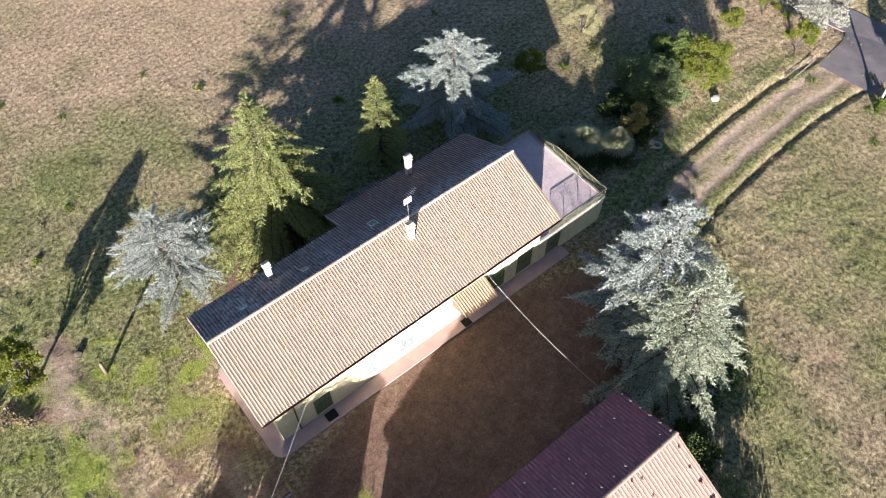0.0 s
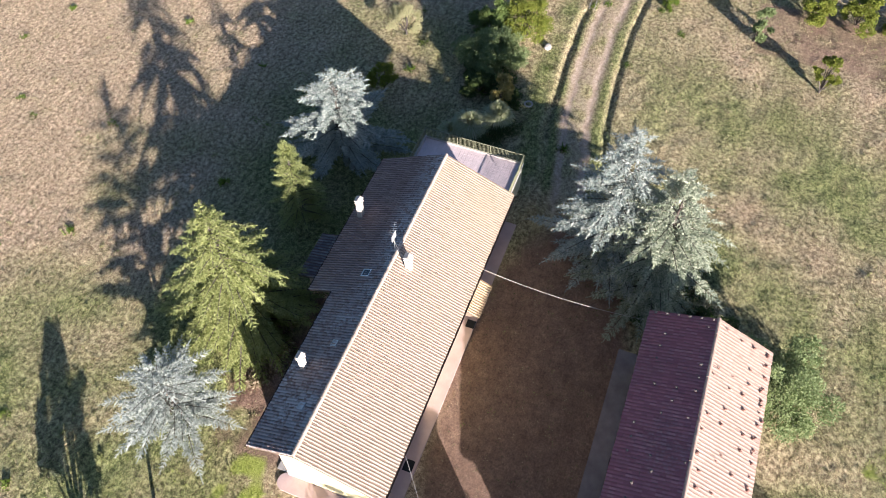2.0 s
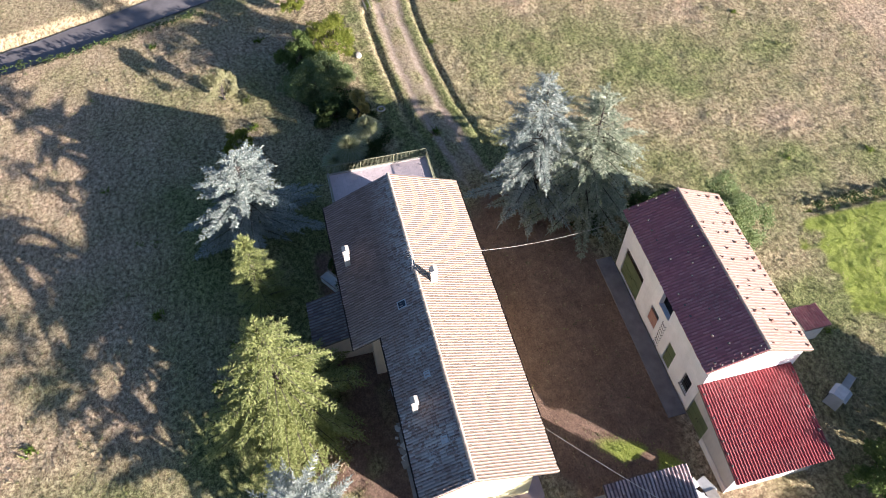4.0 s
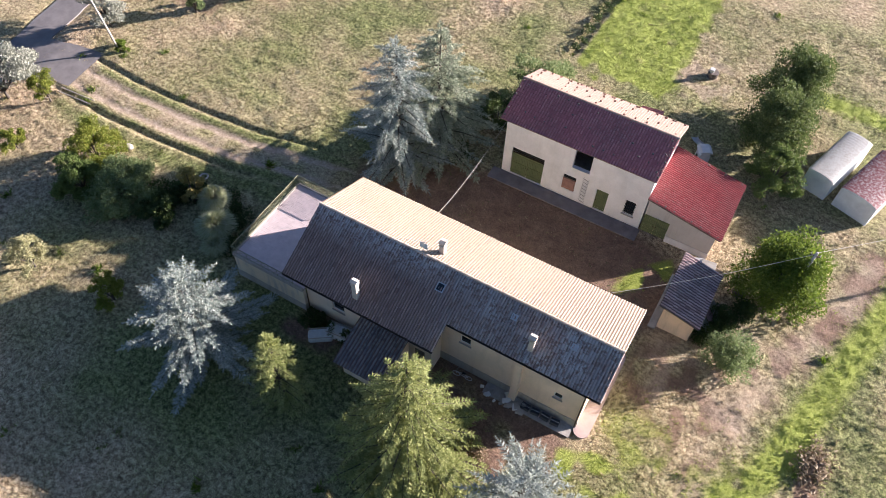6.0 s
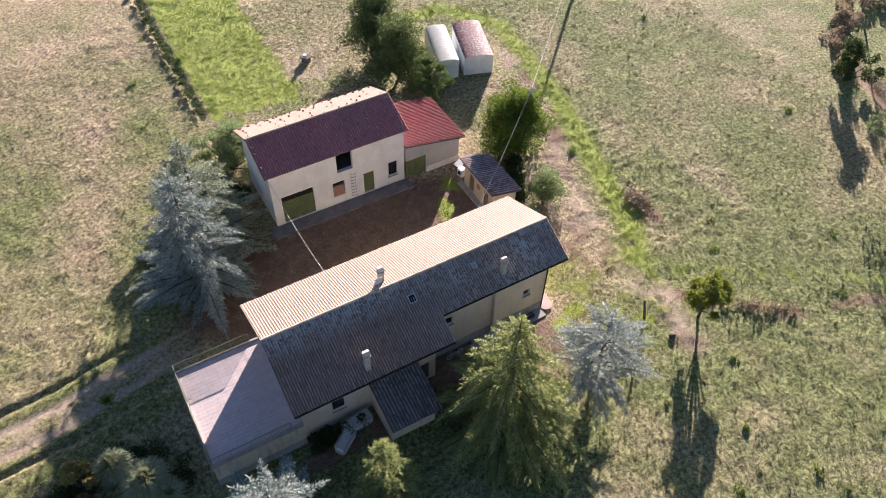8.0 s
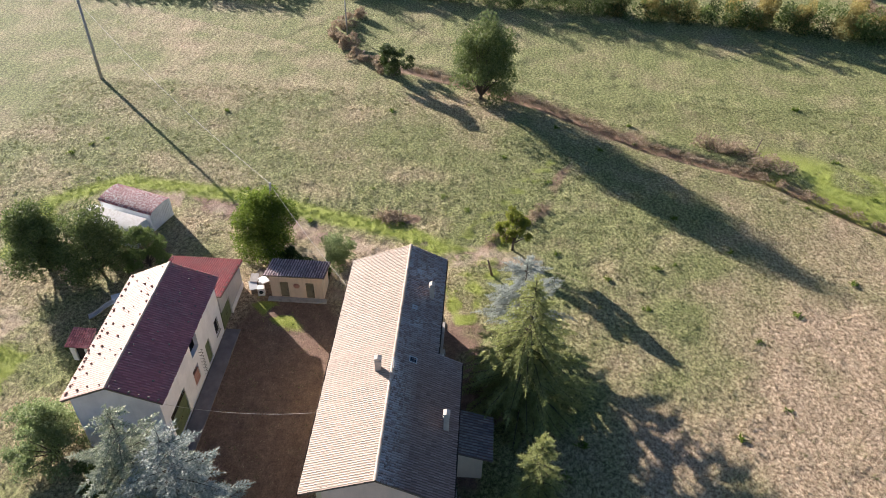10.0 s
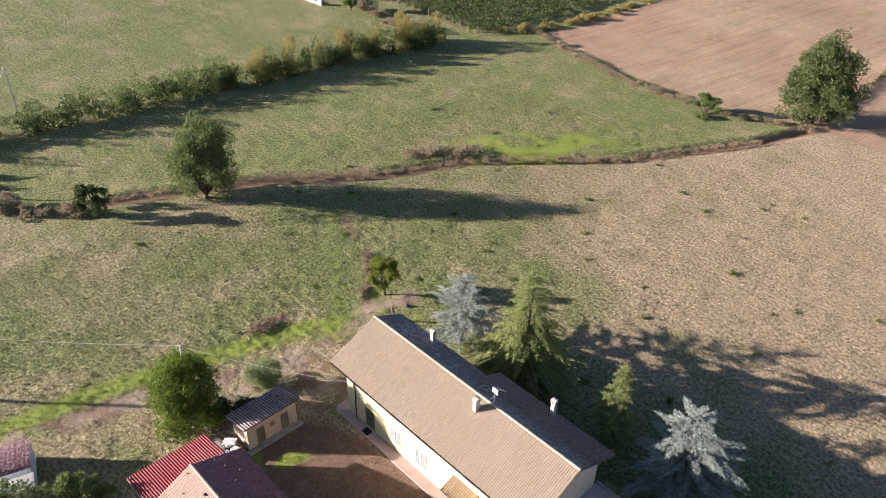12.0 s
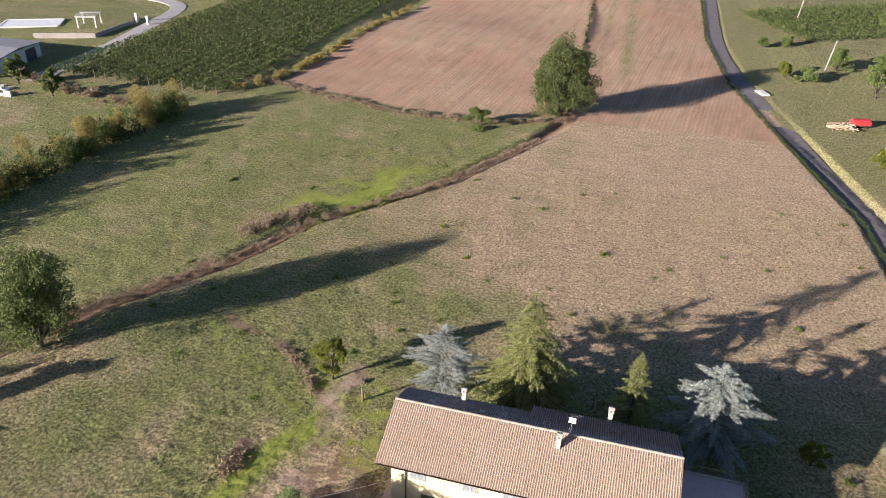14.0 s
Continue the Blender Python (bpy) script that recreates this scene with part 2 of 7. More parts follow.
def tube(points, radius, sides=6, taper=1.0):
    """A round bar through points, as a bmesh."""
    bm = bmesh.new()
    rings = []
    pts = [Vector(p) for p in points]
    for i, p in enumerate(pts):
        d = (pts[min(i + 1, len(pts) - 1)] - pts[max(i - 1, 0)]).normalized()
        a = d.orthogonal().normalized() if i == 0 else (a - d * a.dot(d)).normalized()
        c = d.cross(a)
        r = radius * (1 + (taper - 1) * i / max(1, len(pts) - 1))
        rings.append([bm.verts.new(p + r * (a * math.cos(k) + c * math.sin(k))) for k in (2 * math.pi * j / sides for j in range(sides))])
    for r0, r1 in zip(rings, rings[1:]):
        for j in range(sides):
            bm.faces.new((r0[j], r0[(j + 1) % sides], r1[(j + 1) % sides], r1[j]))
    bm.faces.new(rings[0][::-1])
    bm.faces.new(rings[-1])
    return bm


def wall(axis, at, thick, a0, a1, z0, z1, holes=()):
    """A wall along x (axis 'x', its outer face at y = at) or along y; thick may be negative. holes: (a0, a1, z0, z1)."""
    bm = bmesh.new()
    acuts = sorted({a0, a1, *(h[0] for h in holes), *(h[1] for h in holes)})
    zcuts = sorted({z0, z1, *(h[2] for h in holes), *(h[3] for h in holes)})
    for u0, u1 in zip(acuts, acuts[1:]):
        for w0, w1 in zip(zcuts, zcuts[1:]):
            if any(h[0] <= u0 and u1 <= h[1] and h[2] <= w0 and w1 <= h[3] for h in holes):
                continue
            lo, hi = min(at, at + thick), max(at, at + thick)
            box(bm, *((u0, u1, lo, hi) if axis == "x" else (lo, hi, u0, u1)), w0, w1)
    bmesh.ops.remove_doubles(bm, verts=bm.verts, dist=1e-4)
    return bm


def prism(outline, axis, a0, a1):
    """An outline of (u, z) pushed from a0 to a1 along 'x' (u is y) or 'y' (u is x)."""
    bm = bmesh.new()
    put = (lambda u, z, a: (a, u, z)) if axis == "x" else (lambda u, z, a: (u, a, z))
    f, g = ([bm.verts.new(put(u, z, a)) for u, z in outline] for a in (a0, a1))
    bm.faces.new(f)
    bm.faces.new(g[::-1])
    for i in range(len(f)):
        j = (i + 1) % len(f)
        bm.faces.new((f[j], f[i], g[i], g[j]))
    bmesh.ops.recalc_face_normals(bm, faces=bm.faces)
    return bm


PROFILE_U = np.array([0.0, 0.10, 0.29, 0.48, 0.58, 1.0])
PROFILE_H = np.array([0.0, 0.030, 0.046, 0.030, 0.0, -0.004])


def tile_geometry(w, c, rise=0.042, ribs=1.0):
    """One roof tile: across w, up the slope c, with a lip at its lower end. Returns vertices (across, up, out) and quads."""
    k = len(PROFILE_U)
    rows = [(0.0, -0.012), (0.0, rise), (c * 1.06, 0.0)]
    v = np.array([(u * w * 0.985, s, ribs * h * (1.0 if i else 0.4) + o) for i, (s, o) in enumerate(rows) for u, h in zip(PROFILE_U, PROFILE_H)])
    q = np.array([(r * k + i, r * k + i + 1, (r + 1) * k + i + 1, (r + 1) * k + i) for r in range(2) for i in range(k - 1)])
    return v, q


def tiled_slope(parent, origin, along, up, width, length, material, w=0.185, c=0.36, seed=1, single=None, name="roof_tiles", pan=None, ribs=1.0):
    """Rows of tiles on one slope: one joined mesh, and single tiles as objects within the stretch single = (col0, col1, row0, row1)."""
    rng = np.random.default_rng(seed)
    along, up = Vector(along).normalized(), Vector(up).normalized()
    out = along.cross(up)
    if out.z < 0:
        out = -out
    nu, nv = max(1, round(width / w)), max(1, round(length / c))
    w, c = width / nu, length / nv
    tv, tq = tile_geometry(w, c, 0.042 * (0.4 + 0.6 * ribs), ribs)
    basis = np.array([along, up, out])
    # Trough faces take the pan slot, whose tone has their shade painted in.
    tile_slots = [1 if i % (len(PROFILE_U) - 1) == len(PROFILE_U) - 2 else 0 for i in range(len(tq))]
    me = None
    verts, quads, base = [], [], 0
    for r in range(nv):
        for k in range(nu):
            off = np.array([k * w + rng.normal(0, 0.006), r * c + rng.normal(0, 0.012), 0.02 + rng.normal(0, 0.007 * ribs)])
            tilt = rng.normal(0, 0.008 * ribs)
            if single and single[0] <= k < single[1] and single[2] <= r < single[3]:
                if me is None:
                    me = bpy.data.meshes.new("tile")
                    me.from_pydata((tv @ basis).tolist(), [], tq.tolist())
                    me.materials.append(material)
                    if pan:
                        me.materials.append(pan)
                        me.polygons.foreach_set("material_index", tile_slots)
                ob = new("tile", me)
                ob.parent = parent
                ob.location = Vector(origin) + along * off[0] + up * off[1] + out * off[2]
                continue
            p = tv + off
            p[:, 2] += tilt * tv[:, 0] / w
            verts.append(p)
            quads.append(tq + base)
            base += len(tv)
    if not verts:
        return None
    v = np.concatenate(verts) @ basis + np.array(origin)
    ob = array_mesh(name, v, np.concatenate(quads), material, parent)
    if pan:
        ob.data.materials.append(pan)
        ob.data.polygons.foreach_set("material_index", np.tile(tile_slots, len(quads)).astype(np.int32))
    ob["kind"] = "stuff"
    return ob


def ridge_tiles(parent, p0, p1, material, step=0.42, radius=0.13, name="ridge_tile"):
    """Half-round tiles along a ridge, each overlapping the next."""
    p0, p1 = Vector(p0), Vector(p1)
    d = (p1 - p0).normalized()
    side = d.cross(Vector((0, 0, 1))).normalized()
    cnt = max(1, round((p1 - p0).length / step))
    step = (p1 - p0).length / cnt
    bm = bmesh.new()
    rings = []
    for s, r in ((0, radius), (step * 1.08, radius * 0.86)):
        rings.append([bm.verts.new(d * s + side * (r * math.cos(a)) + Vector((0, 0, r * 0.8 * math.sin(a) - 0.02))) for a in (math.pi * (j / 6) for j in range(7))])
    for j in range(6):
        bm.faces.new((rings[0][j], rings[0][j + 1], rings[1][j + 1], rings[1][j]))
    bm.faces.new(rings[0])
    me = bpy.data.meshes.new(name)
    bm.to_mesh(me)
    bm.free()
    me.materials.append(material)
    for i in range(cnt):
        ob = new(name, me)
        ob.parent = parent
        ob.matrix_basis = Matrix.Translation(p0 + d * (i * step) + Vector((0, 0, random.uniform(0.0, 0.012)))) @ pose(0, 0, 0, 0, 0, random.uniform(-1.5, 1.5))


def slab(parent, name, corners, thick, material, label=""):
    """A flat plate of that thickness below four corners."""
    bm = bmesh.new()
    c = [Vector(p) for p in corners]
    nrm = (c[1] - c[0]).cross(c[3] - c[0]).normalized()
    if nrm.z < 0:
        nrm = -nrm
    top = [bm.verts.new(p) for p in c]
    low = [bm.verts.new(p - nrm * thick) for p in c]
    bm.faces.new(top)
    bm.faces.new(low[::-1])
    for i in range(4):
        j = (i + 1) % 4
        bm.faces.new((top[j], top[i], low[i], low[j]))
    bmesh.ops.recalc_face_normals(bm, faces=bm.faces)
    return part(name, bm, material, parent, label)


# ---- ground ----
DITCH = [(-56, -30), (-46, -4), (-42, 5), (-38, 13), (-29.5, 24.5), (-24, 37), (-18, 44), (-9.5, 54.5), (0, 73), (3.4, 83)]
BANK = [(3.4, 83), (-10, 78), (-26, 78), (-42, 82), (-56, 86)]
ROAD = [(66, -34), (63.4, -16), (61.8, -7), (60.9, -2), (60.1, 3), (58.6, 9.5), (55.6, 19), (52.8, 28), (50.9, 36), (50.0, 44), (49.0, 60), (42.5, 86), (34.5, 118), (31.2, 145), (31, 190), (31, 230)]
TRACK = [(57, -6.0), (48, -5.45), (41.2, -5.75), (35.3, -6.25), (31, -7.2), (25.5, -8.0), (20, -9.5)]


def seg_dist(x, y, line):
    """The distance from points to a polyline, and the side on which they lie (+: to its left)."""
    best, side = np.full(x.shape, 1e9), np.zeros(x.shape)
    for (ax, ay), (bx, by) in zip(line, line[1:]):
        dx, dy = bx - ax, by - ay
        t = np.clip(((x - ax) * dx + (y - ay) * dy) / (dx * dx + dy * dy), 0, 1)
        d = np.hypot(x - ax - t * dx, y - ay - t * dy)
        s = np.sign(dx * (y - ay) - dy * (x - ax))
        side = np.where(d < best, s, side)
        best = np.minimum(best, d)
    return best, side


def step(v, lo, hi):
    t = np.clip((v - lo) / (hi - lo), 0, 1)
    return t * t * (3 - 2 * t)


def wobble(x, y, size, seed=0):
    """Smooth noise of about -1 to 1 over the plan."""
    r = np.random.default_rng(seed)
    out = np.zeros(x.shape)
    for k in range(14):
        a, ph, f = r.uniform(0, 2 * np.pi), r.uniform(0, 2 * np.pi), r.uniform(0.6, 1.9) / size
        out += np.sin((x * np.cos(a) + y * np.sin(a)) * f * 2 * np.pi + ph)
    return out / 3.7


NOISE_TABLE = np.random.default_rng(77).random((256, 256))


def lattice(x, y, size, seed=0):
    """Value noise of 0 to 1 over the plan, with lumps of about that size."""
    c, q = math.cos(0.6 + seed), math.sin(0.6 + seed)
    u, v = (x * c - y * q) / size + 37.3 * seed, (x * q + y * c) / size + 11.9 * seed
    i, j = np.floor(u).astype(int), np.floor(v).astype(int)
    fu, fv = u - i, v - j
    fu, fv = fu * fu * (3 - 2 * fu), fv * fv * (3 - 2 * fv)
    at = lambda a, b: NOISE_TABLE[a % 256, b % 256]
    low = at(i, j) * (1 - fu) + at(i + 1, j) * fu
    high = at(i, j + 1) * (1 - fu) + at(i + 1, j + 1) * fu
    return low * (1 - fv) + high * fv


def rect(x, y, x0, x1, y0, y1, soft=1.0):
    """1 inside a rectangle of the plan, fading out over soft metres."""
    return step(x, x0 - soft, x0) * (1 - step(x, x1, x1 + soft)) * step(y, y0 - soft, y0) * (1 - step(y, y1, y1 + soft))


def blob(x, y, cx, cy, rx, ry, turn=0.0, soft=0.35):
    c, s = math.cos(radians(turn)), math.sin(radians(turn))
    u, v = ((x - cx) * c + (y - cy) * s) / rx, (-(x - cx) * s + (y - cy) * c) / ry
    return 1 - step(np.hypot(u, v), 1 - soft, 1 + soft)


def zones(x, y):
    """What covers the ground: weights of green, bare earth, lush grass, worn gravel, tilled soil and dry straw."""
    w1, w2, w3 = wobble(x, y, 9, 1), wobble(x, y, 3.2, 2), wobble(x, y, 22, 3)
    dd, side = seg_dist(x, y, DITCH + [(6, 90), (8, 200)])
    beyond = np.where(side > 0, 1.0, 0.0)
    west = step(-x + 0.35 * y + 4 * w1, -6, 22)
    green = 0.24 + 0.38 * west + 0.12 * w3 + 0.08 * w1
    green = np.where(beyond > 0, 0.92 + 0.10 * w3 + 0.08 * w1, green)
    green += 0.25 * blob(x, y, -3, 10, 12, 7) - 0.12 * step(y, 25, 60) * (1 - beyond)
    green += 0.30 * blob(x, y, 27, 9, 20, 7, 18)
    green -= 0.45 * step(y, 22, 34) * step(x + 0.3 * y, -6, 14) * (1 - beyond) * (0.75 + 0.5 * lattice(x, y, 5, 4))
    green += 0.40 * (lattice(x, y, 4.2, 5) - 0.5) + 0.30 * (lattice(x, y, 1.7, 6) - 0.5)
    green += 0.24 * blob(x, y, 29, -19, 17, 22, 0, 0.5) + 0.34 * blob(x, y, -7, 20, 17, 13, 20, 0.5)
    lane = seg_dist(x, y, [(-5, -39), (-13.5, -39), (-17.6, -33), (-16, -20), (-13.8, -12), (-12, -5), (-10.6, -0.5), (-8.8, 2)])[0]
    lush = 0.95 * np.exp(-(lane / 1.35) ** 2) * step(w2 + 0.6 * w1, -3.0, -1.0)
    strip = seg_dist(x, y, [(-8.5, 3.5), (-12.3, 5), (-18.5, 9.2), (-25.4, 13.5)])[0]
    green = green + 0.75 * np.exp(-(strip / 1.7) ** 2) * (0.6 + 0.8 * lattice(x, y, 1.5, 8))
    lush = np.maximum(lush, 0.55 * np.exp(-(strip / 1.3) ** 2) * step(w2, -0.4, 0.8))
    patch = step(x, 6.0 + 0.4 * w2, 7.5 + 0.4 * w2) * (1 - step(x, 15.8, 16.4)) * (1 - step(y, -32.5 + 0.8 * w2, -30.5 + 0.8 * w2)) * step(y, -62, -58)
    lush = np.maximum(lush, patch * (0.85 + 0.15 * w2))
    lush = np.maximum(lush, 0.7 * blob(x, y, -6.5, 5.5, 5.5, 4.5) * step(w2, -0.2, 0.8))
    lush = np.maximum(lush, 0.85 * blob(x, y, -21.5, 46.5, 13, 5.0, 55, 0.6) * step(w1, -1.4, 0.4))
    lush = np.maximum(lush, 0.26 * beyond * (x > -66) * (y < 84))
    lush = np.maximum(lush, 0.8 * blob(x, y, -0.8, 4.2, 2.4, 2.2) * step(w2, -0.6, 0.6))
    lush = np.maximum(lush, 0.8 * blob(x, y, 1.0, -12.0, 1.0, 3.4, -35) * step(w2, -0.9, 0.3))
    lush = np.maximum(lush, 0.55 * blob(x, y, -6, 3, 7, 6, 0, 0.5) * step(w2 + 0.5 * w1, -0.6, 0.8))
    green = green + 0.25 * blob(x, y, -20, -15, 14, 30, 0, 0.6)
    green += 0.5 * blob(x, y, 17, 10, 15, 8)
    yard = blob(x, y, 11, -10, 15, 5.6, 3, 0.22)
    earth = np.maximum(yard * (0.9 + 0.1 * w2), 0.85 * np.exp(-(seg_dist(x, y, [(-15.5, -27), (-11.5, -14), (-9.0, -8), (-6.8, -2.5), (-6.6, 2), (-8.2, 5.5), (-7.6, 10)])[0] / 1.9) ** 2) * step(w2 + w1, -1.6, 0.4))
    earth = np.maximum(earth, 0.7 * blob(x, y, -4, -4, 4.0, 5.0, 10) * step(w2, -1.0, 0.5))
    earth = np.maximum(earth, 0.42 * blob(x, y, 5.2, -36, 3.0, 4.0) * step(w2, -0.7, 0.4))
    green = green + 0.5 * blob(x, y, 4, -28, 7, 5)
    earth = np.maximum(earth, 0.5 * blob(x, y, 4, 8, 6, 3.5) * step(w2, -0.2, 0.8))
    earth = np.maximum(earth, rect(x, y, 1.5, 21.5, 2.0, 5.6, 1.6) * (0.75 + 0.2 * w2))
    earth = np.maximum(earth, 0.85 * blob(x, y, 6.2, 6.9, 3.2, 1.7, -12) * step(w2, -1.5, 0.2))
    earth = np.maximum(earth, (0.04 + 0.36 * lattice(x, y, 2.6, 9)) * blob(x, y, 40, -24, 22, 20, 0, 0.5))
    earth = np.maximum(earth, 0.62 * rect(x, y, 50.3, 57, -42, -19, 1.2) * (0.7 + 0.5 * lattice(x, y, 1.6, 10)))
    rows_soil = step(x, -98, -97) * (1 - step(x, -59, -57)) * step(y, 73, 75) * (1 - step(y, 168, 171))
    earth = np.maximum(earth, 0.36 * rows_soil)
    td, _ = seg_dist(x, y, TRACK)
    lane_side = seg_dist(x, y, TRACK)[1]
    rut = np.exp(-((td - 0.92 + 0.12 * w2) / 0.36) ** 2)
    track = np.maximum(0.52 * (1 - step(td, 1.1, 1.9)) * step(w2, -1.6, 0.4), rut) * step(x, 22, 30)
    along_track = step(x, 24, 30) * (1 - step(x, 52, 57))
    verge = along_track * (np.exp(-((td - 1.75) / 0.35) ** 2) + 1.2 * np.exp(-((td - 3.6) / 1.1) ** 2) * (lane_side < 0))
    green = green + 0.55 * verge * (0.85 + 0.2 * w2)
    track = np.maximum(track, 0.50 * blob(x, y, 4.6, -36, 3.2, 4.2) * step(w2, -1.2, 0.2))
    apron = blob(x, y, 56.5, -6.5, 4.2, 2.6, -10, 0.2)
    track = np.maximum(track, 0.55 * apron)
    bd, bside = seg_dist(x, y, [(60, 84), (3.4, 83.5), (-10, 79.5), (-26, 79.5), (-42, 83), (-53, 84.5), (-50.5, 113), (-46, 150), (-40, 230)])
    till = np.where(bside < 0, 1.0, 0.0) * step(bd, 0.6, 1.6)
    rd, rside = seg_dist(x, y, ROAD)
    till *= np.where(rside > 0, 1, 0) * step(rd, 2.4, 3.2)
    dry = np.clip(np.exp(-(dd / 1.4) ** 2) * 0.8 * step(y, -14, -4) + 0.5 * np.exp(-(seg_dist(x, y, BANK)[0] / 1.4) ** 2) + 0.3 * step(w1 * w3, 0.1, 0.8), 0, 1)
    dry = np.maximum(dry, 0.9 * blob(x, y, -13.5, -1.5, 0.8, 1.2))
    furrow = seg_dist(x, y, [(-25.6, 15.4), (-20.1, 13.2), (-15.7, 12.0), (-12.7, 9.4), (-8.1, 5.3), (-5.6, 2.6)])[0]
    dry = np.maximum(dry, 0.75 * np.exp(-(furrow / 0.9) ** 2) * step(lattice(x, y, 2.2, 11), 0.2, 0.55))
    sid = np.where((rside < 0) & (rd < 60), 1.0, 0.0)
    green = np.where(sid > 0, np.maximum(green, 0.30 + 0.5 * step(y, 50, 75)), green)
    green = green + 0.12 * blob(x, y, 44, 9, 13, 7, 0, 0.4)
    green = green + 0.22 * blob(x, y, 36, -26, 24, 17, 0, 0.6) + 0.3 * blob(x, y, -20, -55, 40, 22, 20, 0.5)
    weedy = np.exp(-((x - (1.5 - 0.02 * (y - 85)) - 11) / 2.2) ** 2) + 0.8 * np.exp(-((x - (1.5 - 0.02 * (y - 85)) - 5.5) / 0.9) ** 2)
    till = till * (1 - 0.75 * np.clip(weedy, 0, 1) * step(y, 100, 125) * (0.75 + 0.35 * w1))
    green = np.where(y > 90, np.maximum(green, 0.8 * np.clip(weedy, 0, 1)), green)
    wheel = seg_dist(x, y, [(-46, 147), (-34, 119), (-21, 95), (-17, 84)])[0]
    track = np.maximum(track, 0.62 * np.exp(-((wheel - 1.0) / 0.35) ** 2) * till)
    sweep = seg_dist(x, y, [(-15.5, -27), (-11.8, -14), (-9.2, -8), (-7.0, -2.5), (-6.8, 2), (-8.4, 5.5), (-7.8, 10)])[0]
    bare = np.maximum(np.exp(-(sweep / 2.2) ** 2), blob(x, y, -5.2, -6.5, 4.6, 7.5, 12, 0.3))
    track = np.maximum(track, (0.30 + 0.42 * lattice(x, y, 1.4, 14)) * bare * step(lattice(x, y, 3.0, 15), 0.12, 0.4))
    loop = seg_dist(x, y, [(-4, 16), (-7.5, 9), (-7, 2), (-8.5, -5), (-9.5, -14), (-11.5, -22)])[0]
    track = np.maximum(track, 0.42 * np.exp(-((loop - 0.8) / 0.28) ** 2) * step(w2 + w1, -0.9, 0.6))
    return [np.clip(v, 0, 1) for v in (green, earth, lush, track, till, dry)]


def ground_height(x, y):
    dd, side = seg_dist(x, y, DITCH)
    z = (-0.55 * np.exp(-(dd / 0.9) ** 2) + 0.25 * np.exp(-((dd - 2.0) / 0.9) ** 2) * (side > 0)) * step(y, -10, -2)
    td, ts = seg_dist(x, y, TRACK)
    along_track = step(x, 26, 31) * (1 - step(x, 53.5, 56.5))
    z += (-0.06 * np.exp(-((td - 0.92) / 0.36) ** 2) + 0.05 * np.exp(-((td - 1.75) / 0.35) ** 2)) * step(x, 22, 28)
    z += np.where(ts < 0, -0.22 * np.exp(-((td - 2.2) / 0.28) ** 2) + 0.12 * step(td, 2.3, 2.8), -0.24 * np.exp(-((td - 2.5) / 0.22) ** 2) + 0.04 * step(td, 2.6, 3.0)) * (1 - step(td, 4, 11)) * along_track
    z -= 0.28 * np.exp(-((x - 16.9) / 0.5) ** 2) * (1 - step(y, -33, -31)) * step(y, -62, -60)
    rd = seg_dist(x, y, ROAD)[0]
    z -= (0.25 + 0.6 * step(y, 14, 36)) * (1 - step(rd, 1.9, 2.9)) * step(y, 3, 9) * (1 - step(y, 78, 100))
    near = np.maximum(np.maximum(rect(x, y, -4.5, 29, -15, 5), rect(x, y, -3, 17, -24, -14)), np.maximum(1 - step(rd, 2.6, 5.5), 1 - step(td, 1.6, 2.6)))
    near = np.maximum(near, rect(x, y, -13.5, -5.5, -34, -25))
    z -= 0.18 * (1 - step(rd, 1.75, 2.5))
    mid, ridge = lattice(x, y, 1.25, 2), lattice(x, y, 3.4, 3)
    tussock = 0.105 * (step(lattice(x, y, 0.42, 1), 0.32, 0.95) - 0.4) * (0.5 + 0.6 * mid) + 0.035 * (mid - 0.5) + 0.03 * (ridge - 0.5)
    tilled = zones(x, y)[4]
    mown = 1 - 0.55 * np.maximum(step(y, 14, 28), step(-x, 16, 30)) - 0.2 * step(y, 24, 34)
    z += (tussock * mown * (1 - tilled) + 0.08 * (mid - 0.5) * (1 - tilled) * (dd > 3) * (side > 0) * (x < 10) + 0.03 * (mid - 0.5) * tilled + 0.022 * wobble(x, y, 5, 7)) * (1 - near)
    far = np.hypot(x, y)
    return z + 0.6 * wobble(x, y, 90, 9) * step(far, 70, 200) * step(rd, 3, 20)


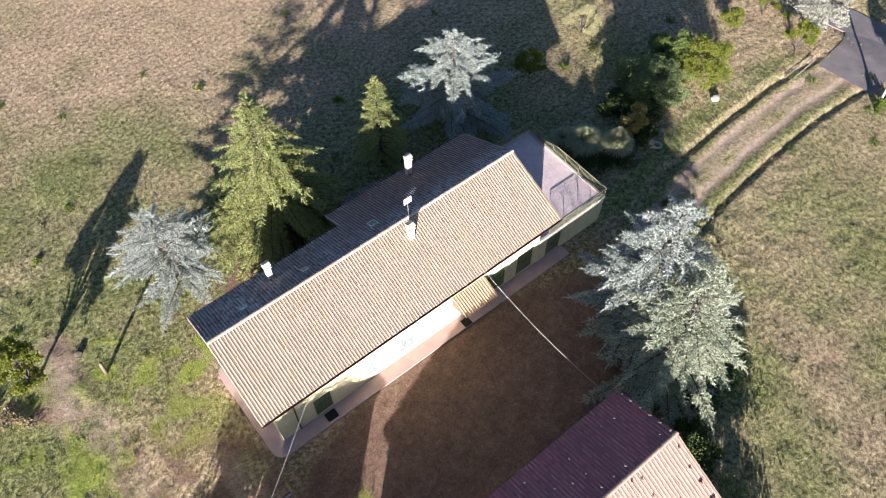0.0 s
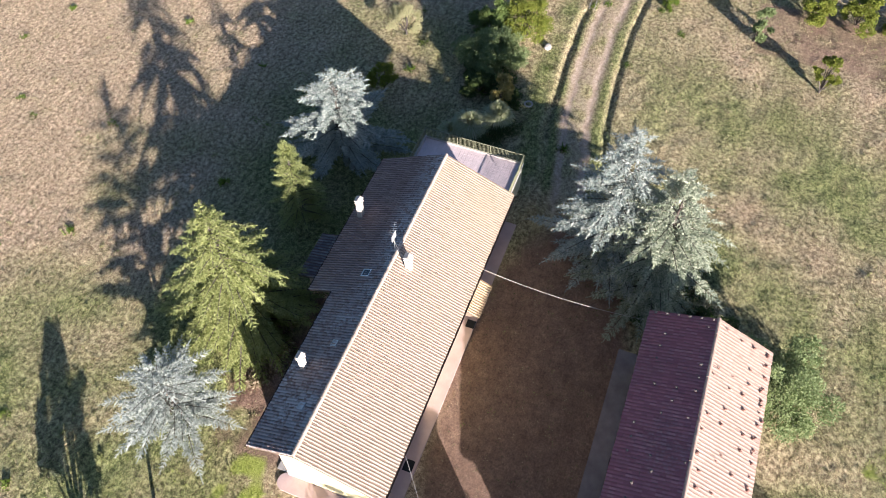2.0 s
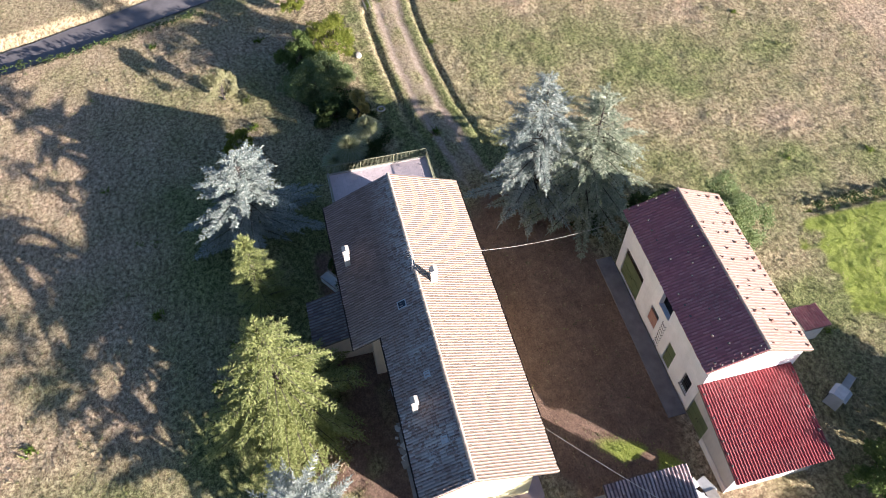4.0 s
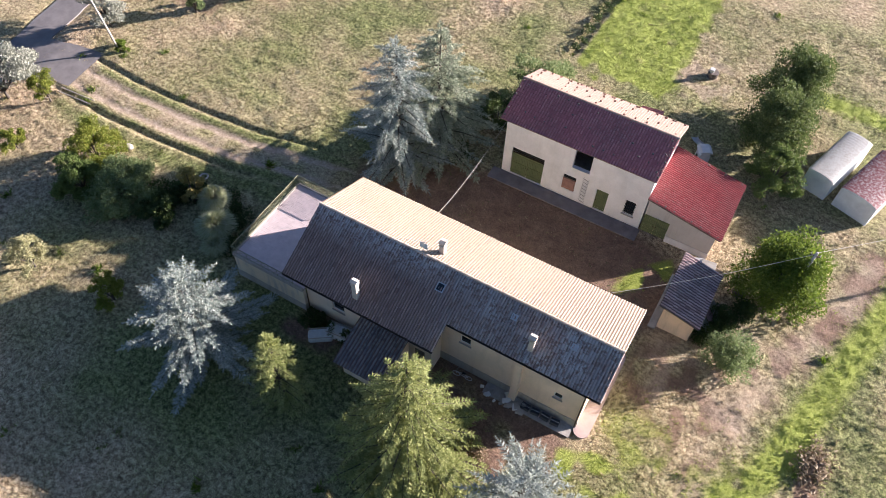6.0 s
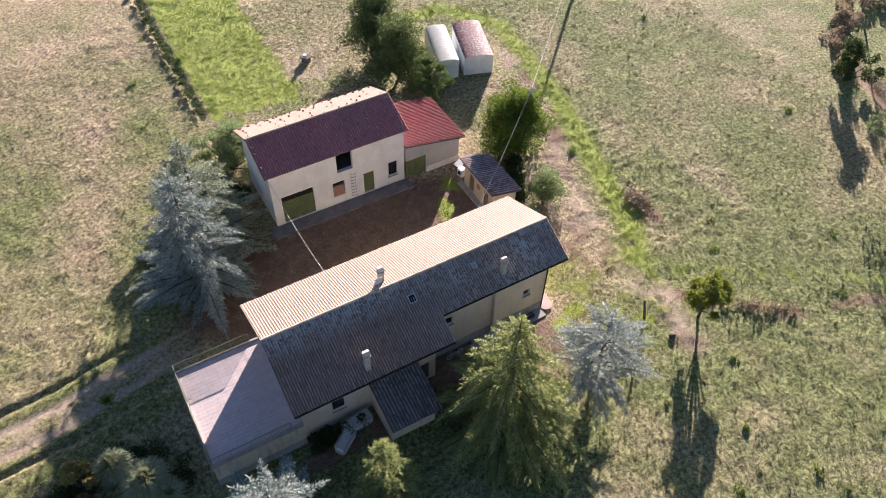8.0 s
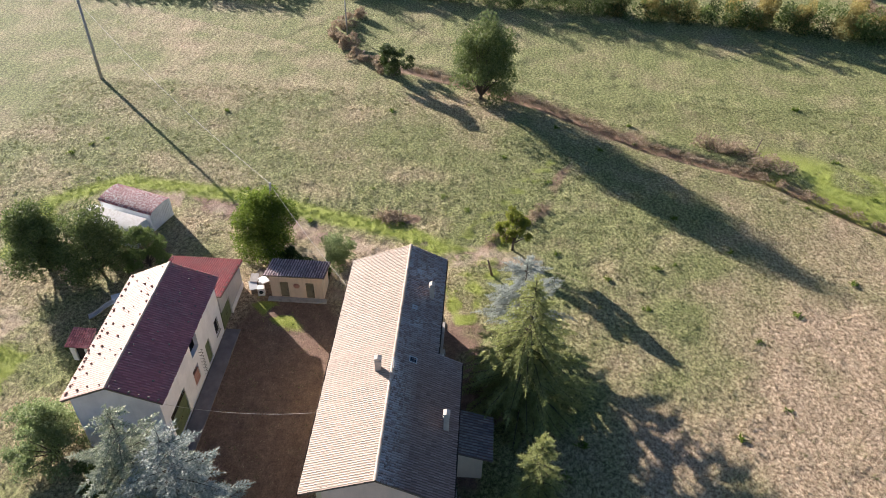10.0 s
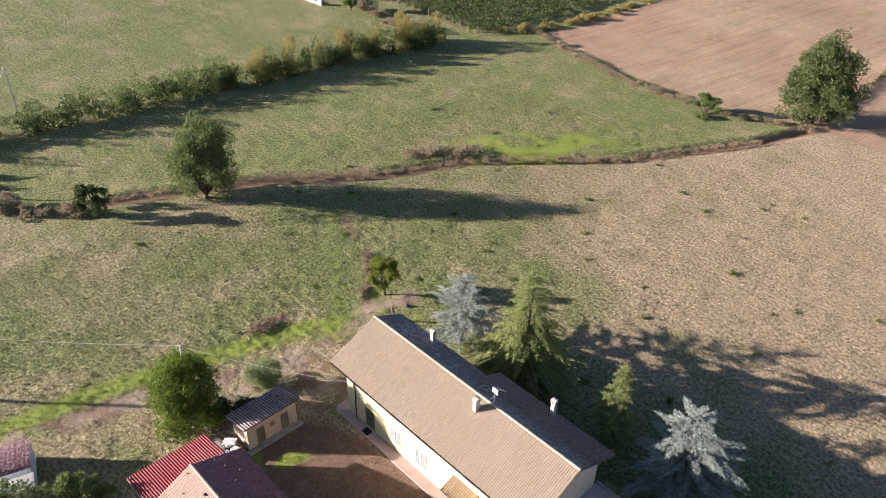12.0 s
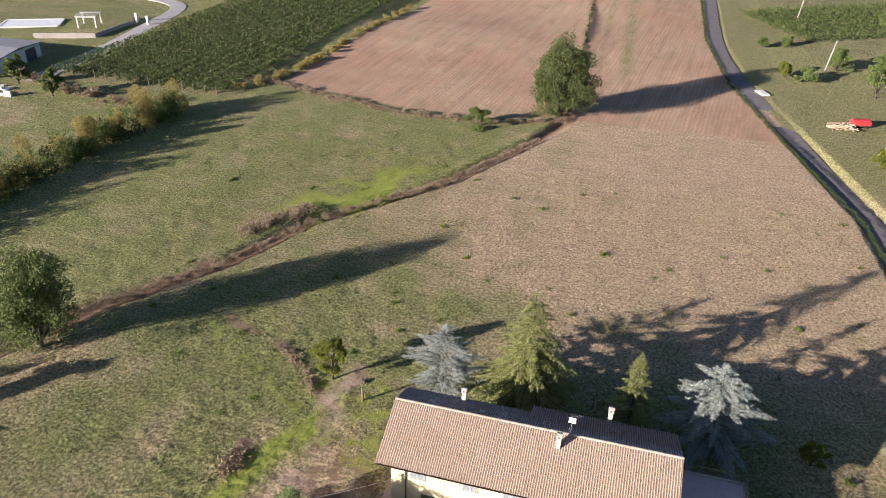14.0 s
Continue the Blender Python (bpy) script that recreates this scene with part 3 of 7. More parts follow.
def ground_material():
    m, n, b = mat_base("meadow_and_earth", 0.95)
    v = coords(n)
    za, zb = n.nodes.new("ShaderNodeAttribute"), n.nodes.new("ShaderNodeAttribute")
    za.attribute_name, zb.attribute_name = "cover_a", "cover_b"
    sa, sb = n.nodes.new("ShaderNodeSeparateColor"), n.nodes.new("ShaderNodeSeparateColor")
    n.links.new(za.outputs["Color"], sa.inputs[0])
    n.links.new(zb.outputs["Color"], sb.inputs[0])
    green, earth, lush = sa.outputs
    track, till, dry = sb.outputs
    f0 = noise_at(n, v, 0.16, 4, 0.6)
    f1 = noise_at(n, v, 0.9, 6, 0.75)
    f2 = noise_at(n, v, 7.5, 4, 0.85)
    f3 = noise_at(n, v, 26, 4, 0.75)
    fm = calc(n, "ADD", calc(n, "MULTIPLY", noise_at(n, v, 3.2, 3, 0.7), 0.45), calc(n, "MULTIPLY", f2, 0.55))
    fm = calc(n, "ADD", calc(n, "MULTIPLY", fm, 0.65), calc(n, "MULTIPLY", noise_at(n, v, 22, 2, 0.8), 0.35))
    straw = ramp(n, fm, [(0.445, (0.19, 0.128, 0.08)), (0.50, (0.46, 0.328, 0.215)), (0.555, (0.80, 0.64, 0.45))])
    grass = ramp(n, fm, [(0.445, (0.05, 0.068, 0.016)), (0.50, (0.165, 0.190, 0.060)), (0.555, (0.40, 0.41, 0.17))])
    k = calc(n, "ADD", calc(n, "MULTIPLY", calc(n, "SUBTRACT", f1, 0.5), 0.35), calc(n, "MULTIPLY", calc(n, "SUBTRACT", f2, 0.5), 1.5))
    k = calc(n, "ADD", k, calc(n, "MULTIPLY", calc(n, "SUBTRACT", f0, 0.5), 0.40))
    c = mix(n, calc(n, "ADD", green, k, True), straw, grass)
    tread = noise_at(n, v, 0.55, 3, 0.6, (0.35, 2.2, 1.0))
    c = mix(n, 1.0, c, ramp(n, tread, [(0.36, (0.88, 0.87, 0.86)), (0.52, (1, 1, 1)), (0.66, (1.08, 1.07, 1.05))]), "MULTIPLY")
    soil = ramp(n, calc(n, "ADD", calc(n, "MULTIPLY", f1, 0.6), calc(n, "MULTIPLY", f2, 0.4)), [(0.34, (0.15, 0.092, 0.068)), (0.5, (0.225, 0.142, 0.105)), (0.66, (0.32, 0.215, 0.16))])
    edge = lambda a, w: calc(n, "MULTIPLY", calc(n, "SUBTRACT", calc(n, "ADD", a, calc(n, "MULTIPLY", calc(n, "SUBTRACT", f2, 0.5), w)), 0.28), 2.2, True)
    clump = ramp(n, noise_at(n, v, 3.0, 2, 0.6, (1.0, 1.0, 1.0)), [(0.38, (0.66, 0.66, 0.64)), (0.48, (1, 1, 1)), (0.6, (1.15, 1.15, 1.15))])
    c = mix(n, 1.0, c, clump, "MULTIPLY")
    c = mix(n, edge(dry, 0.9), c, ramp(n, f2, [(0.3, (0.13, 0.075, 0.045)), (0.6, (0.33, 0.22, 0.15)), (0.75, (0.42, 0.33, 0.24))]))
    soil = mix(n, 1.0, soil, ramp(n, fm, [(0.44, (0.72, 0.72, 0.72)), (0.5, (1, 1, 1)), (0.56, (1.3, 1.28, 1.22))]), "MULTIPLY")
    c = mix(n, edge(earth, 0.9), c, soil)
    c = mix(n, edge(lush, 0.8), c, ramp(n, f2, [(0.32, (0.19, 0.235, 0.035)), (0.5, (0.30, 0.345, 0.065)), (0.68, (0.42, 0.45, 0.13))]))
    fur = nd(n, "ShaderNodeTexWave", Scale=0.42, Distortion=3.5, Detail=5.0)
    mp = n.nodes.new("ShaderNodeMapping")
    mp.inputs["Rotation"].default_value = (0, 0, radians(7))
    n.links.new(v, mp.inputs[0])
    n.links.new(mp.outputs[0], fur.inputs[0])
    tl = mix(n, fur.outputs["Fac"], ramp(n, f1, [(0.3, (0.38, 0.235, 0.15)), (0.7, (0.50, 0.345, 0.23))]), ramp(n, f1, [(0.3, (0.46, 0.30, 0.195)), (0.7, (0.60, 0.43, 0.29))]))
    tl = mix(n, calc(n, "MULTIPLY", ramp(n, f0, [(0.52, (0, 0, 0)), (0.7, (1, 1, 1))]), 0.45), tl, (0.20, 0.21, 0.09))
    broad = nd(n, "ShaderNodeTexWave", Scale=0.045, Distortion=6.0, Detail=3.0)
    n.links.new(mp.outputs[0], broad.inputs[0])
    tl = mix(n, calc(n, "MULTIPLY", broad.outputs["Fac"], 0.35), tl, (0.40, 0.31, 0.215))
    tl = mix(n, ramp(n, noise_at(n, v, 0.035, 3, 0.6), [(0.42, (0, 0, 0)), (0.62, (0.55, 0.55, 0.55))]), tl, (0.40, 0.225, 0.15))
    streak = noise_at(n, mp.outputs[0], 0.9, 4, 0.65, (1.0, 0.06, 1.0))
    tl = mix(n, 1.0, tl, ramp(n, streak, [(0.35, (0.84, 0.83, 0.82)), (0.5, (1, 1, 1)), (0.68, (1.1, 1.1, 1.09))]), "MULTIPLY")
    tl = mix(n, 1.0, tl, ramp(n, fm, [(0.42, (0.78, 0.78, 0.78)), (0.58, (1.2, 1.2, 1.2))]), "MULTIPLY")
    c = mix(n, till, c, tl)
    c = mix(n, edge(track, 0.45), c, ramp(n, fm, [(0.43, (0.30, 0.222, 0.155)), (0.5, (0.46, 0.352, 0.262)), (0.57, (0.60, 0.48, 0.37))]))
    c = mix(n, ramp(n, f3, [(0.42, (0, 0, 0)), (0.68, (0.28, 0.28, 0.28))]), c, (0.08, 0.062, 0.036))
    n.links.new(c, b.inputs["Base Color"])
    h = calc(n, "ADD", f3, calc(n, "MULTIPLY", f2, 2.0))
    bump(n, b, h, 0.9, 0.07)
    return m


def build_ground():
    fine_x = np.concatenate([np.arange(-64, -46, 0.45), np.arange(-46, 58, 0.32), np.arange(58, 66, 0.5)])
    fine_y = np.concatenate([np.arange(-56, -14, 0.34), np.arange(-14, 2, 0.2), np.arange(2, 68, 0.32), np.arange(68, 96, 0.5), np.arange(96, 160, 1.0)])
    xs = np.concatenate([[-2600, -1200, -600, -300, -200, -150], np.arange(-120, -64, 2.0), fine_x, np.arange(66, 130, 2.0), [150, 200, 300, 600, 1200, 2600]])
    ys = np.concatenate([[-2600, -1200, -600, -300, -200, -130], np.arange(-100, -56, 2.0), fine_y, np.arange(160, 240, 2.0), [280, 350, 600, 1200, 2600]])
    gx, gy = np.meshgrid(xs, ys)
    x, y = gx.ravel(), gy.ravel()
    z = ground_height(x, y) * (np.hypot(x, y) < 500)
    nx, ny = len(xs), len(ys)
    i = (np.arange(ny - 1)[:, None] * nx + np.arange(nx - 1)).ravel()
    ob = array_mesh("ground", np.stack([x, y, z], 1), np.stack([i, i + 1, i + nx + 1, i + nx], 1), ground_material(), smooth=True)
    green, earth, lush, track, till, dry = zones(x, y)
    for name, cols in (("cover_a", (green, earth, lush)), ("cover_b", (track, till, dry))):
        at = ob.data.color_attributes.new(name, "FLOAT_COLOR", "POINT")
        at.data.foreach_set("color", np.stack([*cols, np.ones_like(green)], 1).astype(np.float32).ravel())
    return tagged(ob, "dry meadow ground with bare earth yard and greener strips", "ground", kind="structure")


build_ground()


def ribbon(name, line, width, z, material, label, category):
    """A road of that width along a line, a few centimetres thick."""
    pts = [Vector((*p, 0)) for p in line]
    dense = []
    for i in range(len(pts) - 1):
        p0, p1, p2, p3 = pts[max(i - 1, 0)], pts[i], pts[i + 1], pts[min(i + 2, len(pts) - 1)]
        for k in range(12):
            t = k / 12
            dense.append(0.5 * ((2 * p1) + (p2 - p0) * t + (2 * p0 - 5 * p1 + 4 * p2 - p3) * t * t + (3 * p1 - p0 - 3 * p2 + p3) * t ** 3))
    bm = bmesh.new()
    prev = None
    base = ground_height(np.array([p.x for p in dense]), np.array([p.y for p in dense]))
    base = np.convolve(np.pad(base, 6, "edge"), np.ones(13) / 13, "valid")
    for i, p in enumerate(dense):
        d = (dense[min(i + 1, len(dense) - 1)] - dense[max(i - 1, 0)]).normalized()
        s = Vector((-d.y, d.x, 0))
        zz = z + float(base[i])
        rag = [0.10 * (lattice(np.array([p.x]), np.array([p.y]), 0.9, 20 + k)[0] - 0.5) * 2 for k in (0, 1)]
        row = [bm.verts.new(p + s * o + Vector((0, 0, zz + h))) for o, h in ((-width / 2 - 0.03 + rag[0], -0.3), (-width / 2 + rag[0], 0), (0, 0.02), (width / 2 + rag[1], 0), (width / 2 + 0.03 + rag[1], -0.3))]
        if prev:
            for a, b2, c2, d2 in zip(prev, prev[1:], row[1:], row):
                bm.faces.new((a, d2, c2, b2))
        prev = row
    bmesh.ops.recalc_face_normals(bm, faces=bm.faces)
    return tagged(mesh_object(name, bm, material), label, category, kind="structure")


M["asphalt"] = plain("grey_asphalt", (0.215, 0.195, 0.195), 0.9, 0.35, 0.8)
ribbon("road", ROAD, 3.3, 0.12, M["asphalt"], "narrow grey asphalt country road", "road")
ribbon("road_apron", [(61.2, -5.2), (59.0, -5.9), (56.5, -6.4), (54.0, -6.7)], 4.9, 0.09, M["asphalt"], "worn grey asphalt apron where the track meets the road", "road")


# ---- farmhouse ----
def window(parent, axis, at, a0, a1, z0, z1, out, shutters=True, thick=0.12):
    """A window with frame, pane and sill in the wall whose outer face is at; out is the way outwards, +1 or -1. With closed shutters where told."""
    def b(u0, u1, d0, d1, w0, w1, bm=None):
        lo, hi = sorted((at + out * d0, at + out * d1))
        bm = bm or bmesh.new()
        return box(bm, *((u0, u1, lo, hi) if axis == "x" else (lo, hi, u0, u1)), w0, w1)
    w = new("window")
    w.parent = parent
    frame_bm = bmesh.new()
    for u0, u1, w0, w1 in ((a0, a0 + 0.07, z0, z1), (a1 - 0.07, a1, z0, z1), (a0 + 0.07, a1 - 0.07, z0, z0 + 0.07), (a0 + 0.07, a1 - 0.07, z1 - 0.07, z1)) + (((a0 + a1) / 2 - 0.03, (a0 + a1) / 2 + 0.03, z0 + 0.07, z1 - 0.07),) * shutters:
        b(u0, u1, -0.16, -0.09, w0, w1, frame_bm)
    part("window_frame", frame_bm, M["white"], w)
    part("pane", b(a0 + 0.06, a1 - 0.06, -0.14, -0.125, z0 + 0.06, z1 - 0.06), M["glass"], w)
    part("sill", b(a0 - 0.06, a1 + 0.06, -0.05, 0.08, z0 - 0.07, z0 - 0.003), M["wall_grey"], w)
    if shutters:
        mid = (a0 + a1) / 2
        for u0, u1 in ((a0 + 0.01, mid - 0.006), (mid + 0.006, a1 - 0.01)):
            sb = bmesh.new()
            for p0, p1, w0, w1 in ((u0, u0 + 0.06, z0, z1), (u1 - 0.06, u1, z0, z1), (u0 + 0.06, u1 - 0.06, z0, z0 + 0.07), (u0 + 0.06, u1 - 0.06, z1 - 0.07, z1)):
                b(p0, p1, 0.0, 0.045, w0 + 0.004, w1 - 0.004, sb)
            k = int((z1 - z0 - 0.16) / 0.075)
            for i in range(k):
                zz = z0 + 0.08 + i * (z1 - z0 - 0.16) / k
                b(u0 + 0.06, u1 - 0.06, 0.012, 0.032, zz, zz + 0.05, sb)
            part("shutter", sb, M["shutter"], w, "closed grey-green louvred shutter")
    return w


def plank_door(parent, axis, at, a0, a1, z0, z1, out, material, label, name="door", leaves=2):
    def b(u0, u1, d0, d1, w0, w1, bm):
        lo, hi = sorted((at + out * d0, at + out * d1))
        return box(bm, *((u0, u1, lo, hi) if axis == "x" else (lo, hi, u0, u1)), w0, w1)
    d = new(name)
    d.parent = parent
    d["label"] = label
    wd = (a1 - a0) / leaves
    for i in range(leaves):
        bm = bmesh.new()
        l0, l1 = a0 + i * wd + 0.01, a0 + (i + 1) * wd - 0.01
        k = max(2, round((l1 - l0) / 0.14))
        for j in range(k):
            b(l0 + j * (l1 - l0) / k, l0 + (j + 1) * (l1 - l0) / k - 0.012, -0.14, -0.09, z0, z1, bm)
        for zz in (z0 + 0.25, (z0 + z1) / 2, z1 - 0.3):
            b(l0, l1, -0.09, -0.065, zz, zz + 0.12, bm)
        leaf = part("door_leaf", bm, material, d)
        hb = b(l1 - 0.12 if i == 0 else l0 + 0.07, l1 - 0.07 if i == 0 else l0 + 0.12, -0.065, -0.03, (z0 + z1) / 2 - 0.15, (z0 + z1) / 2, bmesh.new())
        hd = part("handle", hb, M["iron"], leaf)
    return d


def chimney(parent_label, x, y, base, top, w, d, rz=0):
    c = thing("chimney", parent_label, "chimney", (x, y, base), rz)
    h = top - base
    part("shaft", one_box(-w / 2, w / 2, -d / 2, d / 2, -0.6, h - 0.34, bevel=0.015), M["chimney"], c)
    part("collar", one_box(-w / 2 - 0.05, w / 2 + 0.05, -d / 2 - 0.05, d / 2 + 0.05, h - 0.34, h - 0.27, bevel=0.01), M["chimney"], c)
    for sx in (-1, 1):
        part("vent_post", one_box(sx * w / 2 - (0.09 if sx > 0 else 0), sx * w / 2 + (0.09 if sx < 0 else 0), -d / 2, d / 2, h - 0.27, h - 0.08), M["chimney"], c)
    part("cap", prism([(-d / 2 - 0.05, h - 0.08), (d / 2 + 0.05, h - 0.08), (d / 2 + 0.04, h - 0.02), (0, h + 0.05), (-d / 2 - 0.04, h - 0.02)], "x", -w / 2 - 0.05, w / 2 + 0.05), M["chimney"], c)
    return c


RIDGE_Z, EAVE_S, EAVE_N1, EAVE_N2 = 7.785, (-4.85, 5.73), (2.93, 6.40), (4.68, 5.51)
HX0, HX1, HP = 0.9, 21.4, 11.2   # end walls, and where the deeper part begins
WS, WN1, WN2 = -3.95, 2.1, 3.45


def build_house():
    h = thing("farmhouse", "long two-storey farmhouse with pale yellow plaster and terracotta tile roof", "house")
    top = lambda y: RIDGE_Z - (0.4235 * -y if y < 0 else 0.473 * y) - 0.16
    s_up = [(2.45, 3.65), (6.55, 7.75), (9.65, 10.85), (14.9, 16.1)]
    s_low = [(6.55, 7.75), (9.65, 10.85)]
    holes = [(a, b2, 3.95, 4.95) for a, b2 in s_up] + [(a, b2, 1.15, 2.55) for a, b2 in s_low]
    holes += [(3.3, 4.5, 0.12, 2.3), (14.6, 15.8, 0.12, 2.35), (16.7, 18.5, 0.12, 2.5), (19.5, 21.0, 0.12, 2.5)]
    part("wall", wall("x", WS, 0.35, HX0, HX1, 0, top(WS), holes), M["wall_south"], h, "sunlit pale yellow plaster wall")
    for a, b2 in s_up:
        window(h, "x", WS, a, b2, 3.95, 4.95, -1)
    for a, b2 in s_low:
        window(h, "x", WS, a, b2, 1.15, 2.55, -1)
    plank_door(h, "x", WS, 3.3, 4.5, 0.12, 2.3, -1, M["green_door"], "olive green double door")
    plank_door(h, "x", WS, 14.6, 15.8, 0.12, 2.35, -1, M["wood"], "brown wooden front door")
    plank_door(h, "x", WS, 16.7, 18.5, 0.12, 2.5, -1, M["green_door"], "dark green store door")
    plank_door(h, "x", WS, 19.5, 21.0, 0.12, 2.5, -1, M["green_door"], "dark green store door")
    # north walls
    nh = [(9.0, 9.8, 3.4, 4.3), (2.3, 2.9, 2.6, 3.3)]
    part("wall", wall("x", WN1, -0.35, HX0, HP, 0.9, top(WN1), nh), M["wall_yellow"], h, "ochre plaster back wall")
    part("plinth", wall("x", WN1 + 0.04, -0.39, HX0 - 0.03, HP, 0, 0.9), M["wall_grey"], h, "damp grey cement plinth")
    for a, b2, z0, z1 in nh:
        window(h, "x", WN1, a, b2, z0, z1, 1, False)
    nh2 = [(13.9, 14.8, 3.0, 4.2), (18.2, 19.2, 1.6, 2.9), (11.7, 12.5, 0.2, 2.2)]
    part("wall", wall("x", WN2, -0.35, HP, HX1, 0, top(WN2), nh2), M["wall_yellow"], h, "ochre plaster back wall")
    window(h, "x", WN2, 13.9, 14.8, 3.0, 4.2, 1)
    window(h, "x", WN2, 18.2, 19.2, 1.6, 2.9, 1, False)
    plank_door(h, "x", WN2, 11.7, 12.5, 0.2, 2.2, 1, M["wood"], "dark wooden back door", leaves=1)
    part("wall", wall("y", HP, 0.3, WN1, WN2 - 0.35, 0, top(WN2) - 0.02), M["wall_yellow"], h)
    # gables
    for x0, x1, yn, nm in ((HX0, HX0 + 0.35, WN1, "west"), (HX1 - 0.35, HX1, WN2, "east")):
        out = [(WS + 0.35, 0), (yn - 0.35, 0), (yn - 0.35, top(yn - 0.35)), (0, RIDGE_Z - 0.16), (WS + 0.35, top(WS + 0.35))]
        part("gable_wall", prism(out, "x", x0, x1), M["wall_south"] if nm == "west" else M["wall_yellow"], h)
    part("buttress", prism([(WN1, 0), (WN1 + 0.45, 0), (WN1 + 0.25, 5.6), (WN1, 5.9)], "x", 5.2, 5.7), M["wall_yellow"], h, "plastered chimney breast on the back wall")
    # roof boards
    n2 = lambda y: RIDGE_Z - 0.4861 * y
    n1 = lambda y: RIDGE_Z - 0.473 * y
    slab(h, "roof_deck", [(0, EAVE_S[0], EAVE_S[1]), (22, EAVE_S[0], EAVE_S[1]), (22, 0, RIDGE_Z), (0, 0, RIDGE_Z)], 0.13, M["wood"])
    slab(h, "roof_deck", [(0, 0, RIDGE_Z), (10.42, 0, RIDGE_Z), (10.42, 2.93, EAVE_N1[1]), (0, 2.93, EAVE_N1[1])], 0.13, M["wood"])
    slab(h, "roof_deck", [(10.42, 0, RIDGE_Z), (22, 0, RIDGE_Z), (22, 4.68, EAVE_N2[1]), (10.42, 4.68, EAVE_N2[1])], 0.13, M["wood"])
    sl = math.hypot(4.85, RIDGE_Z - EAVE_S[1])
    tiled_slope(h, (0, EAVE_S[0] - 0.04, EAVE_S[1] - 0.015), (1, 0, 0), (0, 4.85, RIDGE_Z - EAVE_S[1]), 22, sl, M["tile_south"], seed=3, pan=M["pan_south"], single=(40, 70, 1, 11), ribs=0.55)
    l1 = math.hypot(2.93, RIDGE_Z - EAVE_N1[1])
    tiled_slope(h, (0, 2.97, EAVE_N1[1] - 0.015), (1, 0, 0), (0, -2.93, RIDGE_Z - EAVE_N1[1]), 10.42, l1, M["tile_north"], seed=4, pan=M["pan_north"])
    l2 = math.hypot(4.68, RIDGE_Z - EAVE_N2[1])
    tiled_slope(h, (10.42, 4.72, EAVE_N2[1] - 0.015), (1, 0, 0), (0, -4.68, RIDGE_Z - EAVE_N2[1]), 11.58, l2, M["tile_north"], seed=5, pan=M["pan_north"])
    ridge_tiles(h, (0.02, 0, RIDGE_Z + 0.05), (21.98, 0, RIDGE_Z + 0.05), M["tile_ridge"])
    # gutters and downpipes
    for y, z, x0, x1 in ((EAVE_S[0] - 0.09, EAVE_S[1] - 0.07, 0, 22), (2.93 + 0.09, EAVE_N1[1] - 0.07, 0, 10.4), (4.68 + 0.09, EAVE_N2[1] - 0.07, 10.4, 22)):
        part("gutter", prism([(y - 0.07, z + 0.04), (y - 0.05, z - 0.04), (y + 0.05, z - 0.04), (y + 0.07, z + 0.04), (y + 0.055, z + 0.04), (y + 0.04, z - 0.025), (y - 0.04, z - 0.025), (y - 0.055, z + 0.04)], "x", x0, x1), M["iron"], h)
    part("downpipe", tube([(2.1, -4.9, 5.6), (2.1, WS - 0.08, 5.2), (2.1, WS - 0.08, 0.15)], 0.045), M["iron"], h)
    part("downpipe", tube([(0.98, 2.95, 6.3), (0.98, WN1 + 0.08, 5.9), (0.98, WN1 + 0.08, 0.2)], 0.045), M["iron"], h)
    part("downpipe", tube([(16.9, 4.7, 5.4), (16.9, WN2 + 0.08, 5.0), (16.9, WN2 + 0.08, 2.9)], 0.045), M["white"], h)
    # roof windows
    for x, y, w2, l3 in ((11.86, 1.3, 0.55, 0.6), (6.8, 0.95, 0.42, 0.4), (2.76, 0.96, 0.42, 0.4)):
        zz = (n1 if x < 10.4 else n2)(y)
        sk = new("skylight")
        sk.parent = h
        sk.matrix_basis = pose(x, y, zz + 0.07, -25.5)
        fb = bmesh.new()
        for a in ((-w2 / 2, w2 / 2, -l3 / 2, -l3 / 2 + 0.06), (-w2 / 2, w2 / 2, l3 / 2 - 0.06, l3 / 2), (-w2 / 2, -w2 / 2 + 0.06, -l3 / 2 + 0.06, l3 / 2 - 0.06), (w2 / 2 - 0.06, w2 / 2, -l3 / 2 + 0.06, l3 / 2 - 0.06)):
            box(fb, *a, -0.05, 0.05)
        part("skylight_frame", fb, M["metal"], sk)
        part("pane", one_box(-w2 / 2 + 0.05, w2 / 2 - 0.05, -l3 / 2 + 0.05, l3 / 2 - 0.05, 0.0, 0.02), M["glass"] if x > 10 else M["metal"], sk)
    # small canopy over the front door
    cn = new("door_canopy")
    cn.parent = h
    cn["label"] = "small orange-tiled canopy over the front door"
    zc0, zc1 = 2.62, 3.15
    slab(cn, "canopy_deck", [(13.85, -5.35, zc0), (16.5, -5.35, zc0), (16.5, WS, zc1), (13.85, WS, zc1)], 0.08, M["wood"])
    tiled_slope(cn, (13.85, -5.38, zc0), (1, 0, 0), (0, 1.4, zc1 - zc0), 2.65, math.hypot(1.4, zc1 - zc0), M["tile_orange"], seed=9, single=(0, 99, 0, 99), name="canopy_tiles")
    for x in (13.95, 16.4):
        part("canopy_bracket", prism([(WS, 2.2), (WS - 0.08, 2.2), (-5.2, 2.5), (-5.2, 2.58), (WS, 2.95)], "x", x - 0.05, x + 0.05), M["wood"], cn)
    return h


